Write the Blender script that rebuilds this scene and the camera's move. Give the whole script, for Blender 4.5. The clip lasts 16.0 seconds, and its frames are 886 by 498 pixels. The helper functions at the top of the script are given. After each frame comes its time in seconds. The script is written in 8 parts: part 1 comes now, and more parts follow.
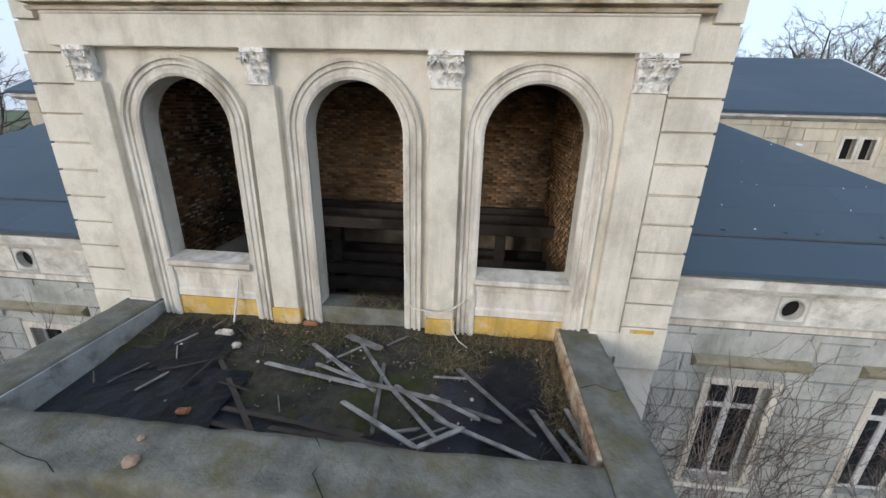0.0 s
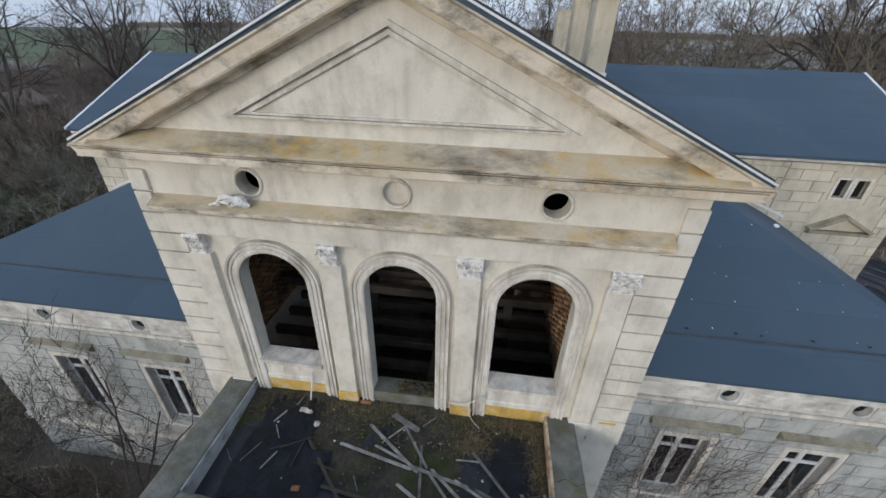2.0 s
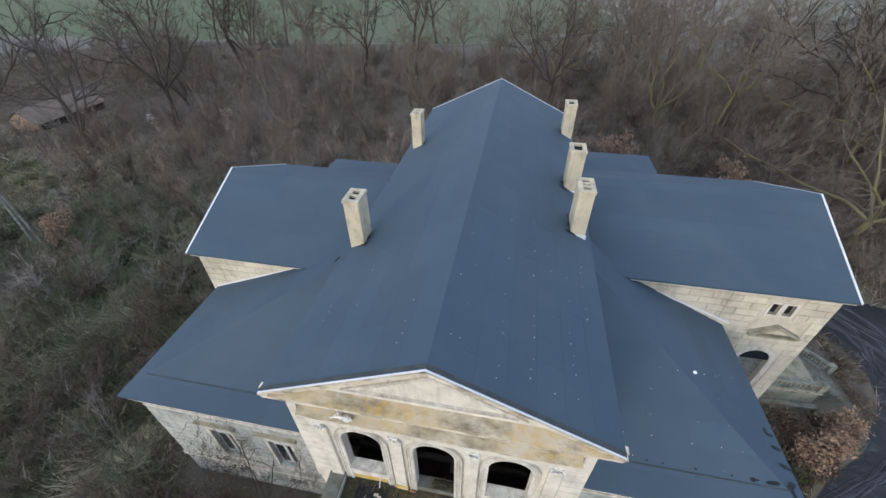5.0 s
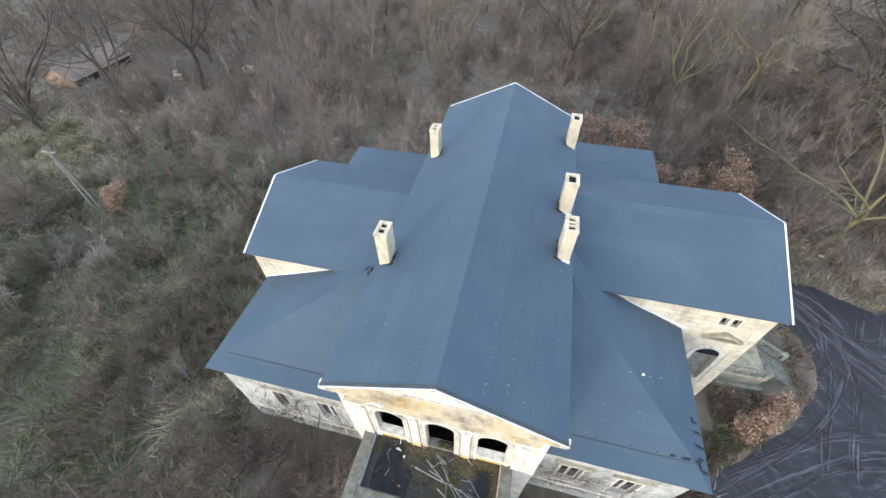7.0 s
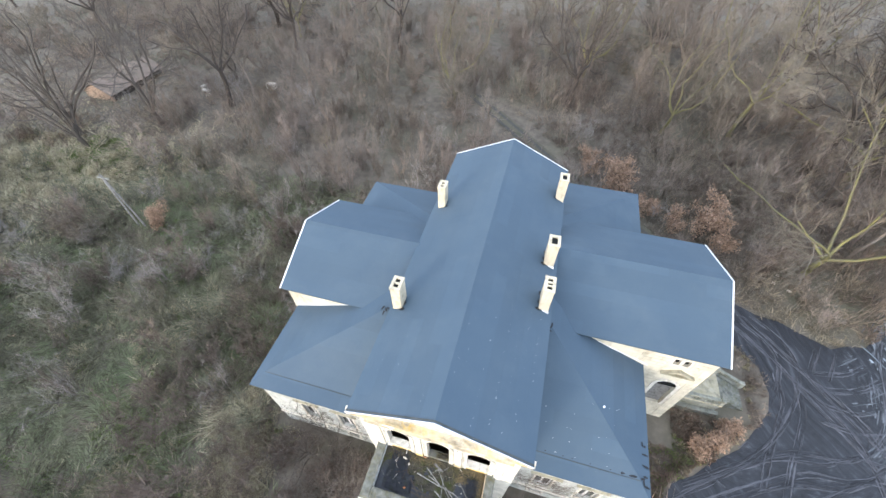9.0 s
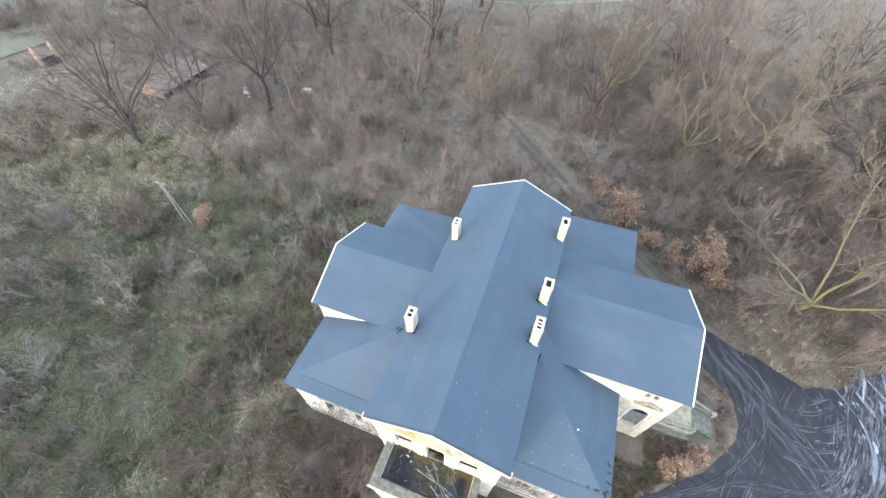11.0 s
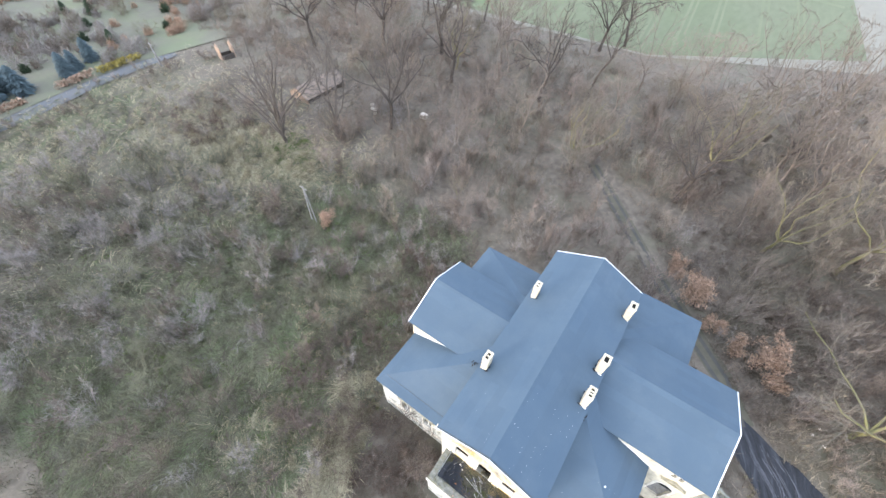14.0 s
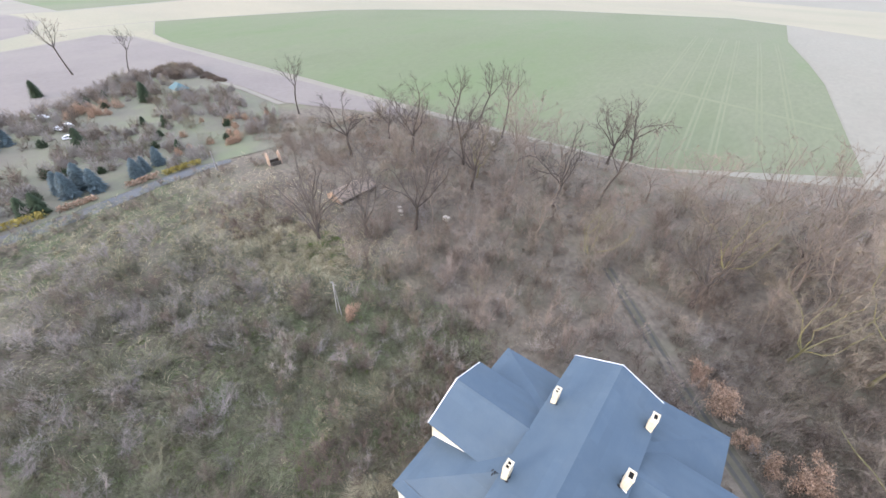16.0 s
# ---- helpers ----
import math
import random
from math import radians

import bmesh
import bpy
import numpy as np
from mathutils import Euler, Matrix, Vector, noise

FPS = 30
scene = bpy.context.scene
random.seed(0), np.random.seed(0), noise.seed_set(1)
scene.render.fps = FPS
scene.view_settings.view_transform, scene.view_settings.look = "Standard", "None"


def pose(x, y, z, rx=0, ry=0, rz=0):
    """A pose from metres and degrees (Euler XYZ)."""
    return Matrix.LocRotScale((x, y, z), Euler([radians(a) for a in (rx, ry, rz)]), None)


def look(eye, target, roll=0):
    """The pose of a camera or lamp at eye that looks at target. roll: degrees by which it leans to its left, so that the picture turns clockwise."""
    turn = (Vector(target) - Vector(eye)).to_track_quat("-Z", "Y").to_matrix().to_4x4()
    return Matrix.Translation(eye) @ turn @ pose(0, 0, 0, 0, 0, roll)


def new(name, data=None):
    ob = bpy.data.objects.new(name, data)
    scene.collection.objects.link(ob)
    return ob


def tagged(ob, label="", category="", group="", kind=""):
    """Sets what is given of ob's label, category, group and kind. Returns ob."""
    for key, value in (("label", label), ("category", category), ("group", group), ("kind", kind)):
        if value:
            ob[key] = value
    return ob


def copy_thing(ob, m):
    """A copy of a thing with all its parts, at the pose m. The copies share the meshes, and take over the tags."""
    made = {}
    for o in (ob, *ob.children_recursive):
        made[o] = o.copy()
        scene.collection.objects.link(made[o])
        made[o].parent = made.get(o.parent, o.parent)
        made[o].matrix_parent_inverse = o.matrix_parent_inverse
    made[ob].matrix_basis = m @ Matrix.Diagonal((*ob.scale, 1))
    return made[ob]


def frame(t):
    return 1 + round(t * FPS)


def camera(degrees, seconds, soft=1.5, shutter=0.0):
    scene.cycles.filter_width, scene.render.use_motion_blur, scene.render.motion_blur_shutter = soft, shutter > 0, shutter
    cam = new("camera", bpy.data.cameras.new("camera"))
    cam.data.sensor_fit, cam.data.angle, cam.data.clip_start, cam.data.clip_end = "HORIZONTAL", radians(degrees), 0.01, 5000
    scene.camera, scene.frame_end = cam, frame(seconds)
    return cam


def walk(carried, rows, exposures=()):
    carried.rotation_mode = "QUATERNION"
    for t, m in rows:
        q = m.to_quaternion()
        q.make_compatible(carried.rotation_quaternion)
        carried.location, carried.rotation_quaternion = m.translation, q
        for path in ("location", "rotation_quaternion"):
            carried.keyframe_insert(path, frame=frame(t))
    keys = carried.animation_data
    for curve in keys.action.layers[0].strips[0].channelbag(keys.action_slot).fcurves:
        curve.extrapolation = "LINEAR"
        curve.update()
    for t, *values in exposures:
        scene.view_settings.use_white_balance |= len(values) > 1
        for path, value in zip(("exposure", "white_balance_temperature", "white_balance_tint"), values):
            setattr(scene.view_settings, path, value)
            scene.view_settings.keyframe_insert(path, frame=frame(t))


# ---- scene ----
cam = camera(97.2, 16.0)
PATH = [
    (0, (1.976, -6.117, 8.795), (1.803, -4.242, 8.118), 1.54),
    (0.5, (1.919, -6.363, 9.780), (1.724, -4.498, 9.084), 1.67),
    (1, (1.740, -6.415, 10.915), (1.546, -4.563, 10.185), 1.66),
    (1.5, (1.672, -6.400, 12.018), (1.478, -4.645, 11.078), 1.62),
    (2, (1.642, -6.308, 13.364), (1.432, -4.600, 12.345), 1.47),
    (2.5, (1.598, -6.349, 14.707), (1.368, -4.636, 13.701), 1.40),
    (3, (1.579, -6.328, 16.272), (1.328, -4.621, 15.262), 0.98),
    (3.5, (1.636, -6.382, 17.978), (1.356, -4.681, 16.964), 0.31),
    (6, (1.728, -6.138, 26.089), (1.412, -4.759, 24.675), -1.10),
    (6.5, (1.916, -6.230, 27.612), (1.589, -4.899, 26.157), -1.08),
    (7, (2.010, -6.419, 29.240), (1.670, -5.108, 27.768), -1.11),
    (7.5, (2.175, -6.499, 30.915), (1.820, -5.199, 29.438), -0.73),
    (8, (2.182, -6.669, 32.656), (1.818, -5.371, 31.178), -0.61),
    (10.5, (2.963, -6.585, 40.584), (2.576, -5.387, 39.030), -0.23),
    (11, (2.986, -6.542, 42.309), (2.549, -5.355, 40.760), 0.22),
    (11.5, (2.352, -6.415, 44.200), (1.776, -5.289, 42.650), 0.79),
    (12, (1.980, -6.705, 46.105), (1.298, -5.633, 44.560), 1.26),
    (12.5, (1.562, -7.196, 47.828), (0.871, -6.132, 46.282), 1.33),
    (13, (1.021, -7.489, 49.503), (0.333, -6.432, 47.951), 1.53),
    (13.5, (0.557, -8.094, 50.928), (-0.139, -7.045, 49.374), 1.35),
    (14, (0.437, -8.867, 52.321), (-0.278, -7.832, 50.766), 1.29),
    (14.5, (0.344, -9.646, 53.740), (-0.469, -8.502, 52.315), 1.05),
    (15, (0.174, -9.858, 54.583), (-0.700, -8.676, 53.227), 0.92),
    (15.5, (0.139, -10.046, 55.229), (-0.756, -8.871, 53.880), 0.76),
    (16, (0.512, -10.594, 55.856), (-0.462, -9.353, 54.627), 0.65),
]
EXPOSURES = [(0.0, -0.06, 6050, 10), (0.5, -0.1, 5940, 10), (1.0, -0.22, 5870, 10), (1.5, -0.39, 5840, 10), (2.0, -0.35, 5900, 10), (2.5, -0.36, 5920, 10), (3.5, -0.52, 5880, 10), (6.0, 0.72, 6190, 10), (7.0, 0.99, 6260, 10), (11.0, 1.57, 6330, 10), (14.0, 1.64, 6300, 12), (15.0, 1.66, 6450, 15), (16.0, 1.56, 6550, 17)]
walk(cam, [(t, look(eye, target, roll)) for t, eye, target, roll in PATH], EXPOSURES)

# ---- world and light: a bright veiled sky, the sun low behind thin cloud in front and to the left ----
SUN_AZ, SUN_EL = radians(208), radians(13)
world = bpy.data.worlds.new("overcast_sky")
scene.world = world
world.use_nodes = True
wn, wl = world.node_tree.nodes, world.node_tree.links
wn.clear()
sky = wn.new("ShaderNodeTexSky")
sky.sky_type, sky.sun_disc, sky.sun_elevation, sky.sun_rotation = "NISHITA", False, SUN_EL, SUN_AZ
sky.air_density, sky.dust_density, sky.ozone_density = 1.0, 3.0, 2.0
background = wn.new("ShaderNodeBackground")
background.inputs["Strength"].default_value = 0.195
veil = wn.new("ShaderNodeMix")
veil.data_type = "RGBA"
veil.inputs["Factor"].default_value = 0.55
veil.inputs["B"].default_value = (6.5, 7.2, 8.3, 1)
wl.new(sky.outputs[0], veil.inputs["A"])
wl.new(veil.outputs["Result"], background.inputs[0])
wl.new(background.outputs[0], wn.new("ShaderNodeOutputWorld").inputs[0])
sun_data = bpy.data.lights.new("sun", "SUN")
sun_data.energy, sun_data.angle, sun_data.color = 0.78, radians(9), (1.0, 0.93, 0.84)
sun = new("sun", sun_data)
to_sun = Vector((math.sin(SUN_AZ) * math.cos(SUN_EL), math.cos(SUN_AZ) * math.cos(SUN_EL), math.sin(SUN_EL)))
sun.matrix_world = look((0, 0, 60), Vector((0, 0, 60)) - to_sun)


# ---- materials ----
def material(name, colour, rough=0.85, second=None, scale=1.0, amount=0.5, bump=0.2, fine=30.0, stain=None, stain_scale=0.4,
             stain_amount=0.0, stretch=(1, 1, 1), metal=0.0, island=0.0, piece=0.0, specular=0.3, streak=None, streak_amount=0.5):
    """A surface with grain, blotches of a second colour and an optional stain; coordinates are the world's metres."""
    m = bpy.data.materials.new(name)
    m.use_nodes = True
    n, l = m.node_tree.nodes, m.node_tree.links
    bsdf = n["Principled BSDF"]
    bsdf.inputs["Roughness"].default_value, bsdf.inputs["Metallic"].default_value = rough, metal
    bsdf.inputs["Specular IOR Level"].default_value = specular
    geo = n.new("ShaderNodeNewGeometry")
    mapping = n.new("ShaderNodeMapping")
    mapping.inputs["Scale"].default_value = stretch
    l.new(geo.outputs["Position"], mapping.inputs["Vector"])

    def noise_at(size, detail=6.0, rough_=0.6):
        t = n.new("ShaderNodeTexNoise")
        t.inputs["Scale"].default_value, t.inputs["Detail"].default_value, t.inputs["Roughness"].default_value = size, detail, rough_
        l.new(mapping.outputs[0], t.inputs["Vector"])
        return t.outputs["Fac"]

    def ramp(fac, a, b):
        r = n.new("ShaderNodeMapRange")
        r.inputs["From Min"].default_value, r.inputs["From Max"].default_value = a, b
        l.new(fac, r.inputs["Value"])
        return r.outputs["Result"]

    def mix(fac, a, b, mode="MIX"):
        x = n.new("ShaderNodeMix")
        x.data_type, x.blend_type = "RGBA", mode
        for socket, v in ((x.inputs["Factor"], fac), (x.inputs["A"], a), (x.inputs["B"], b)):
            if isinstance(v, (tuple, float, int)):
                socket.default_value = (*v, 1) if isinstance(v, tuple) else v
            else:
                l.new(v, socket)
        return x.outputs["Result"]

    def times(value, k):
        x = n.new("ShaderNodeMath")
        x.operation = "MULTIPLY"
        l.new(value, x.inputs[0])
        x.inputs[1].default_value = k
        return x.outputs[0]

    second = second or tuple(c * 0.6 for c in colour)
    out = mix(times(ramp(noise_at(scale), 0.35, 0.7), amount), colour, second)
    grain = noise_at(fine, 4.0)
    out = mix(times(ramp(grain, 0.3, 0.8), 0.35), out, tuple(c * 0.55 for c in colour))
    if stain:
        out = mix(times(ramp(noise_at(stain_scale, 8.0, 0.7), 0.48, 0.66), stain_amount), out, stain)
    if streak:
        runs = n.new("ShaderNodeMapping")
        runs.inputs["Scale"].default_value = (1.0, 1.0, 0.07)
        l.new(geo.outputs["Position"], runs.inputs["Vector"])
        where = noise_at(0.5, 3.0)
        fine_runs = n.new("ShaderNodeTexNoise")
        fine_runs.inputs["Scale"].default_value, fine_runs.inputs["Detail"].default_value, fine_runs.inputs["Roughness"].default_value = 2.6, 6.0, 0.7
        l.new(runs.outputs[0], fine_runs.inputs["Vector"])
        both = n.new("ShaderNodeMath")
        both.operation = "MULTIPLY"
        l.new(ramp(fine_runs.outputs["Fac"], 0.46, 0.72), both.inputs[0])
        l.new(ramp(where, 0.45, 0.65), both.inputs[1])
        out = mix(times(both.outputs[0], streak_amount), out, streak)
    if island or piece:
        hsv = n.new("ShaderNodeHueSaturation")
        if island:
            value = geo.outputs["Random Per Island"]
        else:
            value = n.new("ShaderNodeObjectInfo").outputs["Random"]
        r = n.new("ShaderNodeMapRange")
        r.inputs["To Min"].default_value, r.inputs["To Max"].default_value = 1 - (island or piece), 1 + (island or piece)
        l.new(value, r.inputs["Value"])
        l.new(r.outputs[0], hsv.inputs["Value"])
        l.new(out, hsv.inputs["Color"])
        out = hsv.outputs[0]
    l.new(out, bsdf.inputs["Base Color"])
    if bump:
        b = n.new("ShaderNodeBump")
        b.inputs["Strength"].default_value, b.inputs["Distance"].default_value = bump, 0.02
        l.new(grain, b.inputs["Height"])
        l.new(b.outputs[0], bsdf.inputs["Normal"])
    return m


CREAM = material("cream_plaster", (0.795, 0.748, 0.645), 0.9, (0.62, 0.575, 0.48), 1.0, 0.85, 0.25, 40, (0.345, 0.318, 0.255), 1.5, 0.45, (1, 1, 0.8), streak=(0.155, 0.14, 0.11), streak_amount=0.55)
STACK = material("weathered_chimney_plaster", (0.67, 0.59, 0.435), 0.92, (0.49, 0.43, 0.32), 1.6, 0.9, 0.3, 35, (0.22, 0.195, 0.15), 1.8, 0.6, (1, 1, 0.6), streak=(0.14, 0.125, 0.10), streak_amount=0.45)
SOILED = material("soiled_cornice_plaster", (0.83, 0.755, 0.63), 0.92, (0.56, 0.475, 0.34), 1.4, 0.95, 0.3, 35, (0.11, 0.10, 0.08), 2.1, 0.85, (0.6, 1, 1), streak=(0.46, 0.29, 0.06), streak_amount=0.75)
PALE = material("pale_plaster", (0.81, 0.77, 0.685), 0.9, (0.53, 0.48, 0.40), 3.2, 0.95, 0.3, 45, (0.27, 0.235, 0.185), 2.4, 0.6, (1, 1, 0.35), streak=(0.17, 0.145, 0.11), streak_amount=0.6)
WING = material("cream_wing_plaster", (0.68, 0.625, 0.50), 0.92, (0.56, 0.51, 0.40), 0.9, 0.8, 0.2, 30, (0.33, 0.30, 0.235), 0.9, 0.55, (1, 1, 0.6), piece=0.08, streak=(0.18, 0.16, 0.125), streak_amount=0.45)
GREY = material("weathered_plaster", (0.53, 0.535, 0.50), 0.92, (0.41, 0.415, 0.385), 0.9, 0.85, 0.2, 30, (0.20, 0.21, 0.185), 0.9, 0.7, (1, 1, 0.6), piece=0.06, streak=(0.13, 0.135, 0.115), streak_amount=0.5)
EAVES = material("peeling_limewash", (0.84, 0.82, 0.76), 0.9, (0.44, 0.42, 0.37), 1.6, 1.0, 0.25, 35, (0.25, 0.24, 0.20), 2.2, 0.7, (0.7, 1, 1))
STONE = material("weathered_grey_stone", (0.27, 0.275, 0.24), 0.93, (0.165, 0.17, 0.14), 1.5, 0.9, 0.4, 25, (0.085, 0.085, 0.06), 1.8, 0.8, streak=(0.10, 0.105, 0.085), streak_amount=0.4)
HOOD = material("mossy_hood_mould", (0.40, 0.37, 0.29), 0.95, (0.27, 0.24, 0.14), 1.8, 0.9, 0.3, 25, (0.12, 0.115, 0.09), 1.6, 0.7)
LICHEN = material("lichen_ledge", (0.63, 0.56, 0.44), 0.95, (0.42, 0.33, 0.17), 1.3, 0.95, 0.4, 25, (0.075, 0.066, 0.05), 0.8, 0.85, (0.6, 1, 1), streak=(0.56, 0.34, 0.05), streak_amount=1.0)
YELLOW = material("yellow_limewash", (0.68, 0.43, 0.075), 0.92, (0.50, 0.35, 0.13), 3.2, 0.9, 0.4, 30, (0.68, 0.62, 0.50), 2.4, 0.6, streak=(0.14, 0.10, 0.05), streak_amount=0.6)
# Chipped paint; the dark blotches also paint shade in the carved recesses.
CAPITAL = material("chipped_paint_recess_shade", (0.93, 0.91, 0.865), 0.85, (0.62, 0.575, 0.49), 9.0, 0.5, 0.5, 40, (0.085, 0.072, 0.058), 7.0, 0.6)
CONCRETE = material("mossy_concrete", (0.215, 0.215, 0.188), 0.95, (0.088, 0.09, 0.078), 2.6, 1.0, 1.0, 20, (0.115, 0.104, 0.042), 1.5, 0.8)
FELT = material("roofing_felt", (0.053, 0.084, 0.119), 0.66, (0.064, 0.096, 0.129), 0.3, 0.8, 0.12, 60, (0.076, 0.105, 0.133), 0.18, 0.45, specular=0.32, piece=0.045)
FELT_BLACK = material("bitumen_and_shade_patch", (0.012, 0.014, 0.018), 0.5, None, 4.0, 0.4, 0.2, 40)
FELT_EDGE = material("dirty_felt_edge", (0.05, 0.058, 0.06), 0.85, (0.10, 0.105, 0.10), 2.5, 0.8, 0.5, 30)
TRIM = material("white_metal_flashing", (0.80, 0.81, 0.82), 0.45, (0.6, 0.6, 0.6), 3.0, 0.4, 0.05, 60)
BRICK = material("old_brick", (0.40, 0.24, 0.127), 0.93, (0.42, 0.30, 0.18), 3.0, 0.7, 0.4, 50, (0.04, 0.03, 0.022), 0.45, 0.9, island=0.45)
MORTAR = material("lime_mortar", (0.30, 0.245, 0.18), 0.95, None, 5.0, 0.5, 0.3, 50, (0.05, 0.04, 0.03), 0.45, 0.9)
OLD_WOOD = material("grey_weathered_wood", (0.35, 0.34, 0.325), 0.9, (0.15, 0.14, 0.13), 5.0, 0.95, 0.6, 45, (0.07, 0.072, 0.055), 3.0, 0.6, piece=0.45)
WEED = material("dead_brown_weed", (0.20, 0.155, 0.085), 0.95, (0.10, 0.085, 0.045), 4.0, 0.8, 0.0, 20, island=0.45)
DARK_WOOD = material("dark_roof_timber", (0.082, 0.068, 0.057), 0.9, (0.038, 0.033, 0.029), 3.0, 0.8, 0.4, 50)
WHITE_WOOD = material("peeling_white_paint", (0.72, 0.72, 0.71), 0.7, (0.45, 0.43, 0.40), 6.0, 0.6, 0.2, 50)
WET_FELT = material("wet_bitumen_floor", (0.021, 0.025, 0.036), 0.32, (0.046, 0.051, 0.066), 1.5, 0.9, 0.7, 14, (0.032, 0.038, 0.016), 1.4, 0.5)
MOSS = material("moss_and_soil", (0.030, 0.028, 0.022), 0.97, (0.085, 0.076, 0.056), 4.0, 1.0, 1.0, 24, (0.048, 0.060, 0.011), 1.3, 0.9)
LINING = material("flaked_grey_render", (0.43, 0.46, 0.47), 0.92, (0.26, 0.275, 0.275), 2.6, 0.95, 0.6, 25, (0.075, 0.08, 0.06), 1.8, 0.8)
CRUMBS = material("grey_rubble_crumbs", (0.16, 0.15, 0.13), 0.95, (0.08, 0.07, 0.055), 6.0, 0.7, 0.4, 40, island=0.6)
ORANGE_BRICK = material("bare_orange_brick", (0.40, 0.175, 0.085), 0.92, (0.20, 0.10, 0.06), 14.0, 0.9, 0.8, 30, (0.09, 0.06, 0.045), 8.0, 0.7)
RUBBLE = material("rubble", (0.45, 0.42, 0.37), 0.95, (0.28, 0.2, 0.14), 4.0, 0.5, 0.4, 40, island=0.4)
RUST = material("rusty_plaster_lining", (0.62, 0.54, 0.40), 0.9, (0.40, 0.17, 0.05), 2.2, 0.9, 0.4, 40, (0.09, 0.045, 0.03), 3.4, 0.8)
# Soot in the flues; elsewhere plain black painted for unlit openings and rooms.
DARK = material("soot_and_unlit_black", (0.012, 0.012, 0.012), 0.95)
GLASS = material("dusty_glass", (0.02, 0.024, 0.03), 0.12, None, 3.0, 0.3, 0.0, 40, specular=0.6)
EARTH = material("leaf_litter", (0.166, 0.141, 0.112), 0.97, (0.090, 0.076, 0.061), 0.8, 1.0, 0.9, 3.0, (0.13, 0.128, 0.085), 0.05, 0.75)
BLUISH_STREAK = material("bluish_track_streak", (0.25, 0.285, 0.315), 0.4, (0.12, 0.14, 0.16), 0.9, 0.9, 0.3, 8.0, island=0.5)
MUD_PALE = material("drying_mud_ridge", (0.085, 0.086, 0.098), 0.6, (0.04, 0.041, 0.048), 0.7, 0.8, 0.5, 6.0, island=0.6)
MUD_FLAKE = material("pale_mud_flake", (0.115, 0.124, 0.137), 0.55, (0.045, 0.049, 0.056), 0.5, 0.9, 0.5, 8.0, island=0.7)
FIELD = material("winter_wheat_field", (0.115, 0.137, 0.074), 0.95, (0.162, 0.162, 0.112), 0.012, 1.0, 0.3, 0.6, (0.088, 0.13, 0.052), 0.006, 0.85, (1, 0.35, 1))
PLOUGH = material("ploughed_field", (0.185, 0.162, 0.148), 0.97, (0.15, 0.132, 0.123), 0.02, 0.7, 0.3, 0.5, (0.20, 0.182, 0.155), 0.012, 0.5)
STUBBLE = material("pale_stubble_field", (0.225, 0.212, 0.172), 0.97, (0.185, 0.175, 0.142), 0.01, 0.8, 0.3, 0.5, (0.20, 0.175, 0.145), 0.006, 0.6, (1, 0.4, 1))
STRAW_FIELD = material("far_straw_field", (0.27, 0.245, 0.175), 0.97, (0.225, 0.208, 0.155), 0.01, 0.8, 0.2, 0.5, (0.19, 0.195, 0.135), 0.006, 0.6, (0.4, 1, 1))
TWIG = material("brown_bare_saplings", (0.228, 0.184, 0.157), 0.95, (0.165, 0.133, 0.113), 0.25, 0.85, 0.0, 3.0, (0.21, 0.184, 0.135), 0.05, 0.6, island=0.2)
TWIG_BROWN = material("brown_bare_brush", (0.165, 0.126, 0.101), 0.95, (0.105, 0.083, 0.068), 0.3, 0.85, 0.0, 3.0, (0.16, 0.145, 0.10), 0.06, 0.6, island=0.35)
TWIG_GREEN = material("greenish_bare_brush", (0.135, 0.132, 0.088), 0.95, (0.08, 0.081, 0.057), 0.25, 0.85, 0.0, 3.0, (0.14, 0.12, 0.095), 0.06, 0.6, island=0.4)
TWIG_RED = material("reddish_dead_brush", (0.145, 0.10, 0.077), 0.95, (0.083, 0.059, 0.048), 0.4, 0.85, 0.0, 3.0, island=0.45)
TWIG_MID = material("tawny_dead_brush", (0.225, 0.178, 0.145), 0.95, (0.15, 0.12, 0.098), 0.2, 0.85, 0.0, 3.0, (0.20, 0.178, 0.123), 0.06, 0.6, island=0.35)
# Far brush only: its pale grey paints in some distance haze.
TWIG_HAZE = material("haze_grey_bare_brush", (0.225, 0.20, 0.168), 0.95, (0.15, 0.134, 0.112), 0.25, 0.85, 0.0, 3.0, (0.205, 0.187, 0.127), 0.05, 0.6, island=0.25)
TWIG_MAUVE = material("mauve_grey_brush", (0.265, 0.236, 0.216), 0.95, (0.19, 0.168, 0.152), 0.25, 0.85, 0.0, 3.0, island=0.2)
REED = material("dry_reed_grass", (0.36, 0.315, 0.215), 0.95, (0.225, 0.21, 0.135), 0.3, 0.7, 0.0, 3.0, island=0.35)
TALL_GRASS = material("matted_tall_grass", (0.178, 0.176, 0.110), 0.95, (0.084, 0.113, 0.052), 0.14, 0.95, 0.0, 3.0, (0.14, 0.118, 0.084), 0.10, 0.75, island=0.5)
GRASS = material("winter_grass", (0.125, 0.175, 0.05), 0.95, (0.13, 0.135, 0.055), 0.3, 0.8, 0.0, 3.0, island=0.4)
BARK = material("grey_brown_bark", (0.08, 0.066, 0.056), 0.95, (0.052, 0.043, 0.038), 1.2, 0.7, 0.4, 12.0, piece=0.25)
BARK_MID = material("ash_grey_bark", (0.135, 0.114, 0.096), 0.95, (0.085, 0.072, 0.062), 1.0, 0.7, 0.4, 12.0, piece=0.2)
BARK_MOSS = material("mossy_bark", (0.21, 0.196, 0.08), 0.95, (0.175, 0.152, 0.112), 0.7, 0.9, 0.5, 8.0, piece=0.15)
